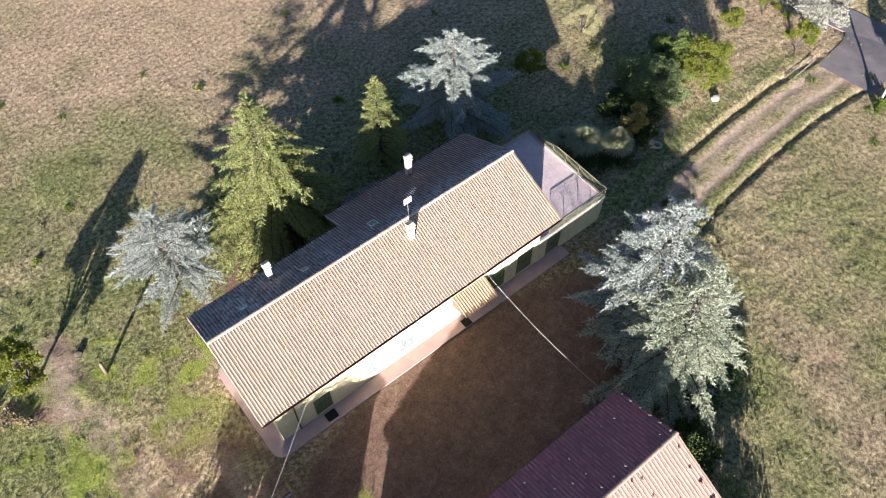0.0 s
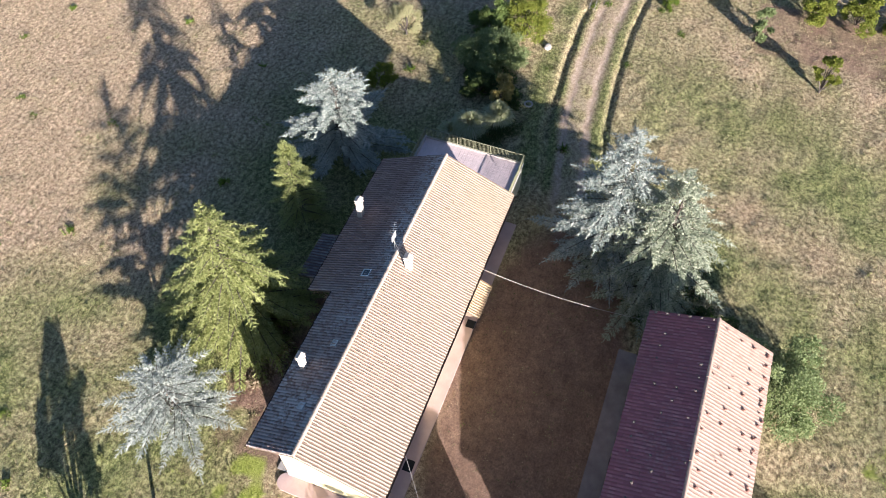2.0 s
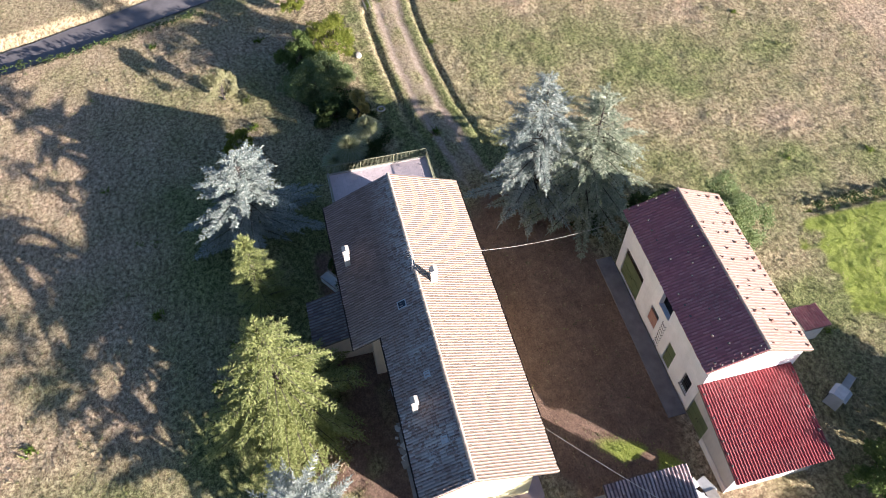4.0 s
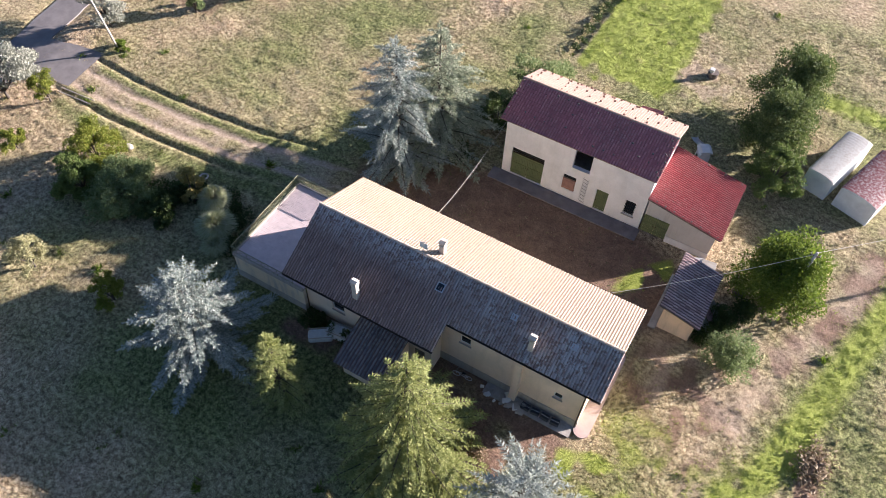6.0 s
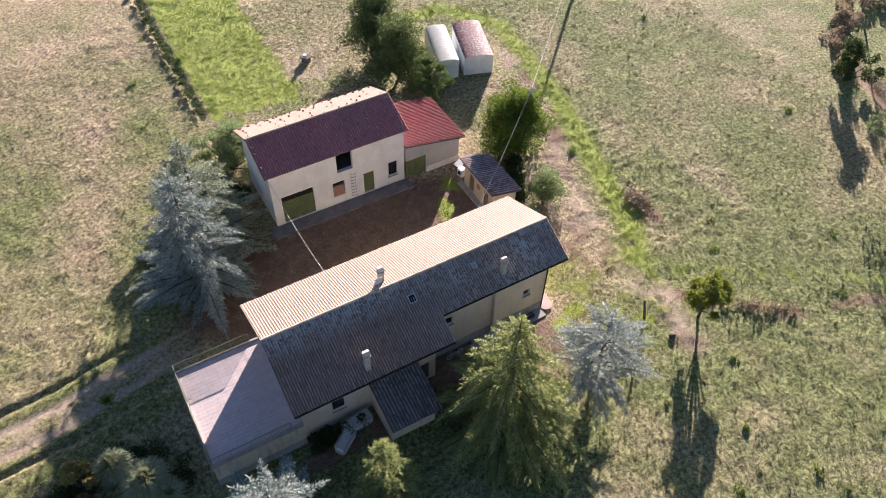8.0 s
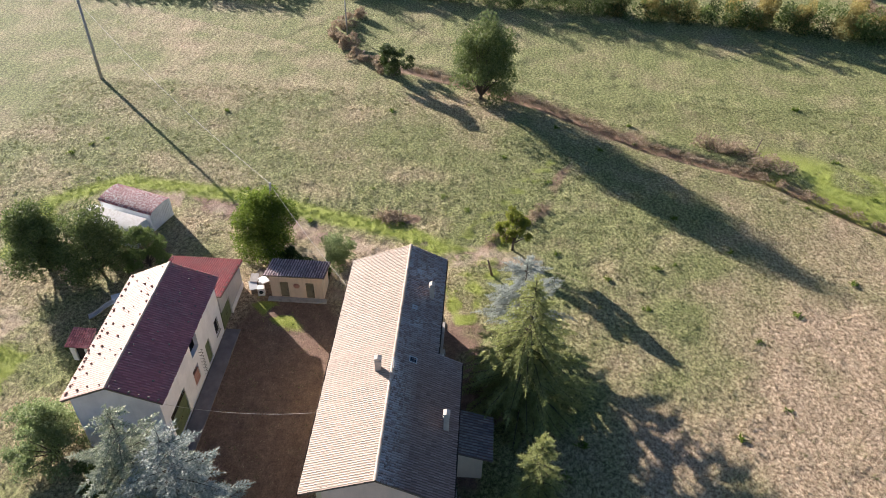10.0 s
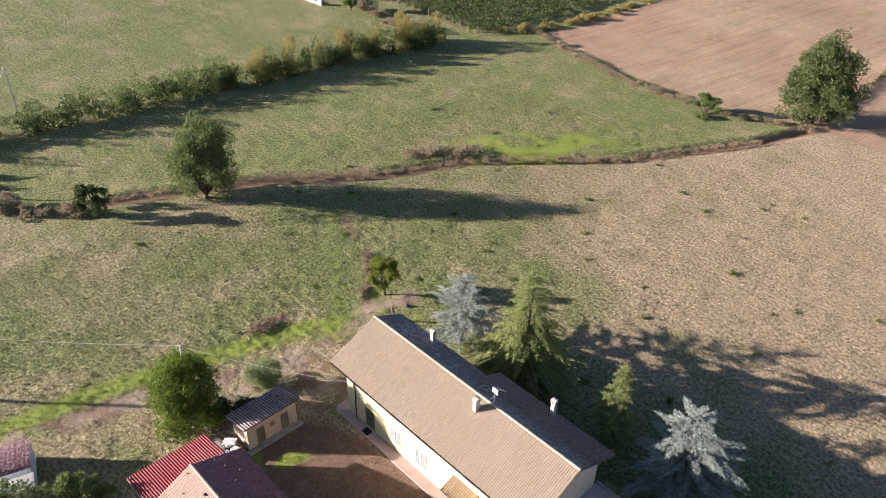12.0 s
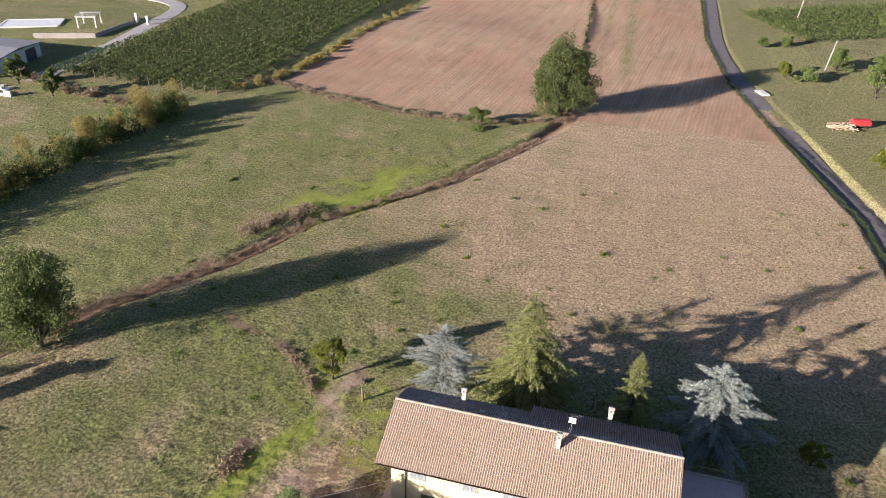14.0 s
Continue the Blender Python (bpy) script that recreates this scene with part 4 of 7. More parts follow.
build_house()
chimney("pale rendered chimney on the sunlit roof slope", 13.03, -1.0, 7.36, 8.62, 0.34, 0.42)
chimney("whitewashed chimney on the shaded roof slope", 16.56, 3.95, 5.87, 7.68, 0.36, 0.36)
chimney("pale chimney near the gable on the shaded slope", 5.06, 2.1, 6.8, 8.30, 0.34, 0.34)


def build_terrace():
    t = thing("roof_terrace", "lilac-tiled roof terrace with steel railing on a low annexe", "terrace")
    x0, x1, y0, y1, zf = 21.4, 27.55, -4.0, 3.85, 2.62
    part("wall", wall("x", y1, -0.3, x0, x1, 0.75, zf - 0.12), M["wall_annexe"], t, "stained ochre annexe wall")
    part("plinth", wall("x", y1 + 0.03, -0.33, x0, x1 + 0.03, 0, 0.75), M["wall_grey"], t, "mossy grey cement plinth")
    part("wall", wall("x", y0, 0.3, x0, x1, 0, zf - 0.12, [(22.2, 23.6, 0.1, 2.2)]), M["wall_south"], t)
    part("wall", wall("y", x1, -0.3, y0 + 0.3, y1 - 0.3, 0, zf - 0.12), M["wall_annexe"], t)
    plank_door(t, "x", y0, 22.2, 23.6, 0.1, 2.2, -1, M["green_door"], "dark green annexe door")
    part("slab", one_box(x0, x1 + 0.08, y0 - 0.08, y1 + 0.08, zf - 0.12, zf - 0.03, bevel=0.01), M["wall_grey"], t)
    cnt_x, cnt_y = 20, 26
    w, d = (x1 - x0 - 0.1) / cnt_x, (y1 - y0 - 0.2) / cnt_y
    me = bpy.data.meshes.new("floor_tile")
    bm = one_box(0.004, w - 0.006, 0.004, d - 0.006, 0, 0.03)
    bm.to_mesh(me)
    bm.free()
    me.materials.append(M["terrace_tile"])
    joined = bmesh.new()
    for i in range(cnt_x):
        for j in range(cnt_y):
            px, py = x0 + 0.02 + i * w, y0 + 0.1 + j * d
            if 8 <= i < 20 and 0 <= j < 24:
                ob = new("floor_tile", me)
                ob.parent = t
                ob.location = (px, py, zf - 0.03)
            else:
                box(joined, px + 0.004, px + w - 0.006, py + 0.004, py + d - 0.006, zf - 0.03, zf)
    part("floor_tiles", joined, M["terrace_tile"], t)["kind"] = "stuff"
    # parapet kerb and railing
    part("kerb", one_box(x0, x1, y1 - 0.1, y1 + 0.06, zf, zf + 0.22), M["wall_grey"], t)
    part("kerb", one_box(x0, x1, y0 - 0.06, y0 + 0.1, zf, zf + 0.12), M["wall_grey"], t)
    part("kerb", one_box(x1 - 0.1, x1 + 0.06, y0 + 0.1, y1 - 0.1, zf, zf + 0.12), M["wall_grey"], t)
    top = zf + 0.98

    bar = bpy.data.meshes.new("baluster")
    bm = one_box(-0.009, 0.009, -0.009, 0.009, zf + 0.16, top)
    bm.to_mesh(bar)
    bm.free()
    bar.materials.append(M["rail"])

    def rail_run(p0, p1, bays):
        p0, p1 = Vector(p0), Vector(p1)
        for z in (zf + 0.16, top):
            part("rail", tube([p0 + Vector((0, 0, z)), p1 + Vector((0, 0, z))], 0.028, 5), M["rail"], t)
        for k in range(bays + 1):
            p = p0.lerp(p1, k / bays)
            part("post", tube([p + Vector((0, 0, zf)), p + Vector((0, 0, top))], 0.03, 5), M["rail"], t)
        for k in range(bays):
            a, c = p0.lerp(p1, (k + 0.06) / bays), p0.lerp(p1, (k + 0.94) / bays)
            m = 11
            for j in range(m):
                ob = new("baluster", bar)
                ob.parent = t
                ob.location = a.lerp(c, (j + 0.5) / m)
    rail_run((x1 - 0.02, y0, 0), (x1 - 0.02, y1, 0), 6)
    rail_run((22.2, y1, 0), (x1 - 0.02, y1, 0), 4)
    rail_run((22.2, y0, 0), (x1 - 0.02, y0, 0), 4)
    return t


build_terrace()


def pavement():
    """The paved strip round the front and the west end, with a rounded corner."""
    def strip(name, outline, z0, z1, mat, label):
        bm = bmesh.new()
        top = [bm.verts.new((x, y, z1)) for x, y in outline]
        low = [bm.verts.new((x, y, z0)) for x, y in outline]
        bm.faces.new(top)
        for i in range(len(top)):
            j = (i + 1) % len(top)
            bm.faces.new((top[j], top[i], low[i], low[j]))
        bmesh.ops.recalc_face_normals(bm, faces=bm.faces)
        tagged(mesh_object(name, bm, mat), label, "pavement", kind="structure")
    arc = lambda cx, cy, r, a0, a1: [(cx + r * math.cos(radians(a)), cy + r * math.sin(radians(a))) for a in np.linspace(a0, a1, 9)]
    strip("pavement_front", arc(0.65, -4.15, 0.75, 180, 270) + [(23.8, -4.9), (23.8, WS), (HX0, WS), (HX0, 2.0)] + arc(0.45, 2.1, 0.55, 0, 180), -0.05, 0.12, M["pave_pink"], "pink cement paving strip along the house front")
    strip("pavement_barn", [(16.4, -14.5), (3.3, -14.5), (3.3, -15.75), (16.4, -15.75)], -0.05, 0.10, M["cement_dark"], "dark worn cement strip along the barn")
    strip("pavement_back", [(1.0, 3.0), (7.4, 3.0), (7.4, WN1), (1.0, WN1)], -0.05, 0.08, M["wall_grey"], "cracked grey cement strip behind the house")


pavement()


# ---- barn ----
def roof_stones(parent, spots, material):
    """Stones laid on the tiles to hold them down."""
    bm = bmesh.new()
    bmesh.ops.create_icosphere(bm, subdivisions=1, radius=0.11)
    for v in bm.verts:
        v.co = Vector((v.co.x * 1.25, v.co.y, v.co.z * 0.8)) * random.uniform(0.8, 1.2)
    me = bpy.data.meshes.new("roof_stone")
    bm.to_mesh(me)
    bm.free()
    me.materials.append(material)
    for p in spots:
        ob = new("roof_stone", me)
        ob.parent = parent
        s = random.uniform(0.5, 0.95)
        ob.matrix_basis = Matrix.Translation(p) @ pose(0, 0, 0, random.uniform(-20, 20), 0, random.uniform(0, 180)) @ Matrix.Diagonal((s, s, s, 1))


def build_barn():
    h = thing("barn", "two-storey plastered barn with old red tile roof", "barn")
    x0, x1, yn, ys = 3.5, 15.75, -15.85, -22.2
    rx0, rx1, ry, rz = 3.28, 16.15, -19.05, 7.40
    ne, se = (-15.33, 6.09), (-22.6, 5.68)
    sn, ss = (rz - ne[1]) / (ne[0] - ry), (rz - se[1]) / (ry - se[0])
    topn, tops = rz - sn * (yn - ry) - 0.16, rz - ss * (ry - ys) - 0.16
    holes = [(12.15, 15.0, 0.1, 3.05), (9.3, 10.4, 0.9, 2.55), (8.4, 9.85, 3.55, topn), (6.5, 7.5, 0.1, 2.4), (4.2, 5.1, 1.0, 2.6)]
    part("wall", wall("x", yn, -0.35, x0, x1, 0, topn, holes), M["wall_barn"], h, "weathered cream plaster barn front")
    part("wall", wall("x", ys, 0.35, x0, x1, 0, tops), M["wall_barn"], h)
    for a, b2 in ((x0, x0 + 0.35), (x1 - 0.35, x1)):
        part("gable_wall", prism([(yn - 0.35, 0), (yn - 0.35, topn), (ry, rz - 0.16), (ys + 0.35, tops), (ys + 0.35, 0)], "x", a, b2), M["wall_barn"], h)
    part("floor_slab", one_box(x0 + 0.35, x1 - 0.35, ys + 0.35, yn - 0.35, 3.2, 3.4), M["wood"], h)
    # garage doors with a barred light above
    plank_door(h, "x", yn, 12.15, 15.0, 0.1, 2.45, 1, M["green_door"], "faded olive green garage doors", "garage_door")
    gr = new("grille")
    gr.parent = h
    bm = bmesh.new()
    box(bm, 12.15, 15.0, yn - 0.13, yn - 0.06, 2.45, 2.53)
    for i in range(20):
        x = 12.2 + i * 0.145
        box(bm, x, x + 0.02, yn - 0.11, yn - 0.09, 2.53, 3.05)
    part("bars", bm, M["iron"], gr)
    part("backing", one_box(12.15, 15.0, yn - 0.2, yn - 0.17, 2.53, 3.05), M["dark"], gr)
    plank_door(h, "x", yn, 6.5, 7.5, 0.1, 2.4, 1, M["green_door"], "olive green plank door", leaves=1)
    # bricked-up window
    bw = new("bricked_window")
    bw.parent = h
    bw["label"] = "window half closed with pink bricks under a dark gap"
    part("gap", one_box(9.3, 10.4, yn - 0.3, yn - 0.2, 2.05, 2.55), M["dark"], bw)
    for r in range(9):
        for k in range(5):
            a = 9.3 + k * 0.22 + (0.11 if r % 2 else 0)
            part("brick", one_box(a + 0.006, min(a + 0.21, 10.395), yn - 0.16, yn - 0.05, 0.9 + r * 0.128, 0.9 + r * 0.128 + 0.118), M["brick"], bw)
    # barred window
    w = window(h, "x", yn, 4.2, 5.1, 1.0, 2.6, 1, False)
    bm = bmesh.new()
    for i in range(6):
        x = 4.28 + i * 0.15
        box(bm, x, x + 0.02, yn - 0.05, yn - 0.03, 1.0, 2.6)
    for i in range(5):
        box(bm, 4.2, 5.1, yn - 0.055, yn - 0.035, 1.2 + i * 0.3, 1.22 + i * 0.3)
    part("bars", bm, M["iron"], w)
    # ladder of wall irons beside the loft opening
    for i in range(8):
        z = 0.4 + i * 0.36
        part("wall_rung", tube([(8.3, yn - 0.02, z), (8.3, yn + 0.14, z), (8.72, yn + 0.14, z + 0.1), (8.72, yn - 0.02, z + 0.1)], 0.018, 5), M["iron"], h)
    # roof
    slab(h, "roof_deck", [(rx0, ne[0], ne[1]), (rx1, ne[0], ne[1]), (rx1, ry, rz), (rx0, ry, rz)], 0.12, M["wood"])
    slab(h, "roof_deck", [(rx0, se[0], se[1]), (rx1, se[0], se[1]), (rx1, ry, rz), (rx0, ry, rz)], 0.12, M["wood"])
    ln, lsl = math.hypot(ne[0] - ry, rz - ne[1]), math.hypot(ry - se[0], rz - se[1])
    tiled_slope(h, (rx0, ne[0] + 0.04, ne[1]), (1, 0, 0), (0, ry - ne[0], rz - ne[1]), rx1 - rx0, ln, M["tile_barn"], 0.215, 0.34, 11, pan=M["pan_barn"], single=(10, 36, 0, 11), ribs=0.42)
    tiled_slope(h, (rx0, se[0] - 0.04, se[1]), (1, 0, 0), (0, ry - se[0], rz - se[1]), rx1 - rx0, lsl, M["tile_barn_s"], 0.215, 0.34, 12, pan=M["pan_barn_s"], ribs=0.36)
    ridge_tiles(h, (rx0, ry, rz + 0.05), (rx1, ry, rz + 0.05), M["tile_barn_s"], 0.36, 0.12)
    spots = []
    for i in range(16):
        for j in range(4):
            if random.random() < 0.62:
                y = ry - 0.4 - j * 0.98 + random.uniform(-0.2, 0.2)
                spots.append((rx0 + 0.5 + i * 0.79 + random.uniform(-0.2, 0.2), y, rz - ss * (ry - y) + 0.13))
    for i in range(17):
        spots.append((rx0 + 0.3 + i * 0.76, se[0] + 0.25, se[1] + 0.24))
    roof_stones(h, spots, M["roof_lump"])
    spots = []
    for i in range(15):
        for j in range(3):
            if random.random() < 0.35:
                y = ry + 0.5 + j * 1.15 + random.uniform(-0.3, 0.3)
                spots.append((rx0 + 0.4 + i * 0.84, y, rz - sn * (y - ry) + 0.12))
    for j in range(6):
        for x in (rx0 + 0.15, rx1 - 0.15):
            y = ry + 0.3 + j * 0.62
            spots.append((x, y, rz - sn * (y - ry) + 0.13))
    roof_stones(h, spots, M["stone"])
    return h


build_barn()


def build_lean_to():
    h = thing("barn_lean_to", "grey rendered lean-to with bright red corrugated tile roof", "outbuilding")
    x0, x1, yn, ys = -2.1, 3.46, -15.75, -21.6
    za, zb = 2.85, 4.05   # low west eave, high east edge
    top = lambda x: za + (zb - za) * (x + 2.5) / 6.0 - 0.14
    bm = bmesh.new()
    for b2 in (prism([(x0, 0), (1.35, 0), (1.35, top(1.35)), (x0, top(x0))], "y", yn, yn - 0.3), prism([(1.35, 2.1), (3.4, 2.1), (3.4, top(3.4)), (1.35, top(1.35))], "y", yn, yn - 0.3)):
        me = bpy.data.meshes.new("tmp")
        b2.to_mesh(me)
        b2.free()
        bm.from_mesh(me)
        bpy.data.meshes.remove(me)
    part("wall", bm, M["wall_lean"], h)
    part("plinth", one_box(x0 - 0.03, 1.3, yn, yn + 0.05, 0, 0.62), M["wall_barn"], h, "pale cement plinth")
    plank_door(h, "x", yn, 1.35, 3.4, 0.05, 2.1, 1, M["green_door"], "dark green double door")
    part("wall", wall("y", x0, 0.3, ys, yn - 0.3, 0, top(x0)), M["wall_lean"], h)
    part("wall", prism([(x0 + 0.3, 0), (x1, 0), (x1, top(x1)), (x0 + 0.3, top(x0 + 0.3))], "y", ys, ys + 0.3), M["wall_lean"], h)
    slab(h, "roof_deck", [(-2.5, -15.45, za), (3.5, -15.45, zb), (3.5, -21.9, zb), (-2.5, -21.9, za)], 0.1, M["wood"])
    tiled_slope(h, (-2.54, -21.9, za), (0, 1, 0), (6.0, 0, zb - za), 6.45, math.hypot(6.0, zb - za), M["tile_red"], 0.2, 0.38, 21, pan=M["pan_red"], single=(14, 32, 0, 15), ribs=0.95)
    spots = [(x, y, za + (zb - za) * (x + 2.5) / 6 + 0.12) for x in np.arange(-2.2, 3.2, 0.72) for y in (-15.6, -21.7)]
    roof_stones(h, spots, M["stone"])
    return h


build_lean_to()


def build_shed():
    """The small store with a tiled roof beside the lilac bush, its doors towards the yard."""
    h = thing("store_shed", "low peach-plastered shed with dark tiled roof", "shed")
    x0, x1, y0, y1 = -3.3, -0.95, -12.75, -8.05
    ze, zw = 2.95, 2.2
    top = lambda x: zw + (ze - zw) * (x + 3.55) / 2.95 - 0.12
    part("wall", wall("y", x1, -0.25, y0, y1, 0, top(x1 - 0.25), [(-11.9, -11.15, 0.1, 1.95), (-9.6, -8.85, 0.1, 1.95)]), M["wall_shed"], h)
    part("wall", wall("y", x0, 0.25, y0, y1, 0, top(x0)), M["wall_shed"], h)
    for a in (y0, y1 - 0.25):
        part("gable_wall", prism([(x0 + 0.25, 0), (x1 - 0.25, 0), (x1 - 0.25, top(x1 - 0.25)), (x0 + 0.25, top(x0 + 0.25))], "y", a, a + 0.25), M["wall_shed"], h)
    for a in (-11.9, -9.6):
        plank_door(h, "y", x1, a, a + 0.75, 0.1, 1.95, 1, M["faded_door"], "small faded brown-green door", leaves=1)
    bm = bmesh.new()
    bmesh.ops.create_cone(bm, cap_ends=True, segments=18, radius1=0.28, radius2=0.25, depth=0.06)
    bmesh.ops.transform(bm, matrix=pose(x1 + 0.03, -10.4, 1.55, 0, 90), verts=bm.verts)
    part("round_plaque", bm, M["brick"], h, "round terracotta plaque")
    part("plinth", one_box(x1, x1 + 0.55, y0 - 0.3, y1 + 0.3, 0, 0.16, bevel=0.03), M["wall_grey"], h)
    slab(h, "roof_deck", [(-0.58, -13.1, ze), (-0.58, -7.75, ze), (-3.6, -7.75, zw), (-3.6, -13.1, zw)], 0.08, M["wood"])
    tiled_slope(h, (-3.63, -13.1, zw), (0, 1, 0), (3.02, 0, ze - zw), 5.35, math.hypot(3.02, ze - zw), M["tile_dark"], 0.235, 0.40, 31, single=(1, 22, 0, 8), pan=M["pan_shed"])
    return h


build_shed()


def build_north_lean():
    h = thing("back_lean_to", "small plastered lean-to with blackened tile roof behind the house", "outbuilding")
    x0, x1, y1 = 12.95, 16.3, 6.55
    zl, zh = 2.4, 3.45
    part("wall", wall("x", y1, -0.25, x0, x1, 0, zl - 0.05, [(13.6, 15.8, 1.25, 1.75)]), M["wall_yellow"], h)
    part("vent_panel", one_box(13.6, 15.8, y1 - 0.2, y1 - 0.1, 1.25, 1.75), M["dark"], h)
    for a in (x0, x1 - 0.25):
        part("side_wall", prism([(WN2, 0), (y1 - 0.25, 0), (y1 - 0.25, zl + 0.03), (WN2, zh - 0.15)], "x", a, a + 0.25), M["wall_yellow"], h)
    slab(h, "roof_deck", [(12.75, 7.2, zl), (16.5, 7.2, zl), (16.5, WN2, zh), (12.75, WN2, zh)], 0.09, M["wood"])
    tiled_slope(h, (12.75, 7.23, zl), (1, 0, 0), (0, WN2 - 7.2, zh - zl), 3.75, math.hypot(7.2 - WN2, zh - zl), M["tile_moss"], 0.235, 0.38, 41, single=(1, 15, 0, 9), pan=M["pan_shed"])
    return h


build_north_lean()


# ---- trees and bushes ----
M["cedar_blue"] = leaf_mat("blue_grey_needles", [(0.12, 0.165, 0.15), (0.34, 0.385, 0.355), (0.70, 0.72, 0.63), (0.24, 0.285, 0.26)], 0.10)
M["cedar_pale"] = leaf_mat("pale_silver_needles", [(0.26, 0.30, 0.265), (0.44, 0.48, 0.43), (0.62, 0.64, 0.58), (0.34, 0.38, 0.34)], 0.25)
M["cedar_grey"] = leaf_mat("grey_green_needles", [(0.13, 0.17, 0.10), (0.35, 0.39, 0.27), (0.68, 0.69, 0.53), (0.24, 0.285, 0.19)], 0.10)
M["spruce"] = leaf_mat("yellow_green_needles", [(0.18, 0.215, 0.065), (0.33, 0.36, 0.13), (0.50, 0.51, 0.215), (0.25, 0.285, 0.09)], 0.38)
M["leaf_green"] = leaf_mat("mid_green_leaves", [(0.085, 0.13, 0.03), (0.14, 0.195, 0.05), (0.21, 0.265, 0.085), (0.11, 0.16, 0.04)], 0.28)
M["leaf_oak"] = leaf_mat("deep_green_leaves", [(0.085, 0.12, 0.036), (0.145, 0.19, 0.06), (0.23, 0.275, 0.10), (0.11, 0.15, 0.045)], 0.3)
M["leaf_holm"] = leaf_mat("dark_oak_leaves", [(0.055, 0.075, 0.022), (0.09, 0.12, 0.036), (0.145, 0.175, 0.06), (0.07, 0.095, 0.028)], 0.22)
M["leaf_pale"] = leaf_mat("pale_green_leaves", [(0.14, 0.19, 0.07), (0.23, 0.29, 0.12), (0.33, 0.385, 0.19), (0.18, 0.235, 0.09)], 0.4)
M["leaf_lime"] = leaf_mat("yellow_green_leaves", [(0.13, 0.17, 0.02), (0.22, 0.26, 0.04), (0.30, 0.30, 0.06), (0.17, 0.21, 0.03)], 0.45)
M["leaf_dark"] = leaf_mat("dark_green_leaves", [(0.035, 0.06, 0.016), (0.065, 0.095, 0.027), (0.10, 0.135, 0.042), (0.05, 0.08, 0.02)], 0.3)
M["leaf_olive"] = leaf_mat("silvery_leaves", [(0.26, 0.27, 0.21), (0.36, 0.37, 0.31), (0.44, 0.44, 0.38), (0.31, 0.32, 0.26)], 0.25)
M["leaf_bright"] = leaf_mat("bright_green_leaves", [(0.09, 0.14, 0.015), (0.15, 0.21, 0.03), (0.21, 0.27, 0.05)], 0.45)
M["leaf_autumn"] = leaf_mat("ochre_leaves", [(0.31, 0.245, 0.08), (0.42, 0.34, 0.115), (0.28, 0.26, 0.085), (0.47, 0.40, 0.17)], 0.45)
M["leaf_cream"] = leaf_mat("cream_green_leaves", [(0.36, 0.34, 0.18), (0.46, 0.43, 0.25), (0.40, 0.40, 0.20)], 0.4)
M["weed_dry"] = leaf_mat("dry_weeds", [(0.25, 0.18, 0.115), (0.37, 0.285, 0.19), (0.48, 0.395, 0.28), (0.19, 0.135, 0.085)], 0.3)
M["grass_straw"] = leaf_mat("straw_grass", [(0.36, 0.28, 0.165), (0.48, 0.39, 0.24), (0.30, 0.27, 0.14), (0.60, 0.50, 0.33)], 0.25)
M["grass_green"] = leaf_mat("meadow_grass", [(0.17, 0.19, 0.065), (0.25, 0.265, 0.10), (0.36, 0.345, 0.15), (0.21, 0.225, 0.08)], 0.25)
M["grass_lush"] = leaf_mat("lush_grass", [(0.26, 0.33, 0.05), (0.34, 0.41, 0.08), (0.43, 0.48, 0.13)], 0.25)
M["grass_field"] = leaf_mat("field_grass", [(0.14, 0.17, 0.045), (0.22, 0.245, 0.07), (0.31, 0.32, 0.11)], 0.25)


def unit(v):
    return v / np.maximum(np.linalg.norm(v, axis=-1, keepdims=True), 1e-9)


def blades(points, heads, length, width, rng, curl=0.25):
    """Small pointed leaves (two triangles each, folded along the middle) at points, each along its head direction."""
    cnt = len(points)
    heads = unit(heads + rng.normal(0, curl, (cnt, 3)))
    side = unit(np.cross(heads, rng.normal(0, 1, (cnt, 3))))
    l = length * rng.uniform(0.6, 1.3, (cnt, 1))
    w = width * rng.uniform(0.7, 1.3, (cnt, 1))
    lift = np.cross(heads, side) * w * 0.35
    v = np.stack([points, points + heads * l * 0.45 + side * w + lift, points + heads * l, points + heads * l * 0.45 - side * w + lift], 1)
    i = np.arange(cnt) * 4
    return v.reshape(-1, 3), np.stack([i, i + 1, i + 2, i + 3], 1)


def trunk_mesh(points, radius, taper, sides=7):
    return tube(points, radius, sides, taper)


def merge(bms):
    out = bmesh.new()
    for b2 in bms:
        me = bpy.data.meshes.new("tmp")
        b2.to_mesh(me)
        b2.free()
        out.from_mesh(me)
        bpy.data.meshes.remove(me)
    return out


def needles(points, heads, length, width, rng, curl=0.2):
    """Needle sprays: one slim triangle each, from a point along its head direction."""
    cnt = len(points)
    heads = unit(heads + rng.normal(0, curl, (cnt, 3)))
    side = unit(np.cross(heads, rng.normal(0, 1, (cnt, 3)))) * (width * rng.uniform(0.7, 1.3, (cnt, 1)))
    tip = points + heads * (length * rng.uniform(0.6, 1.35, (cnt, 1)))
    return np.stack([points - side, points + side, tip], 1).reshape(-1, 3), np.arange(cnt * 3).reshape(-1, 3)


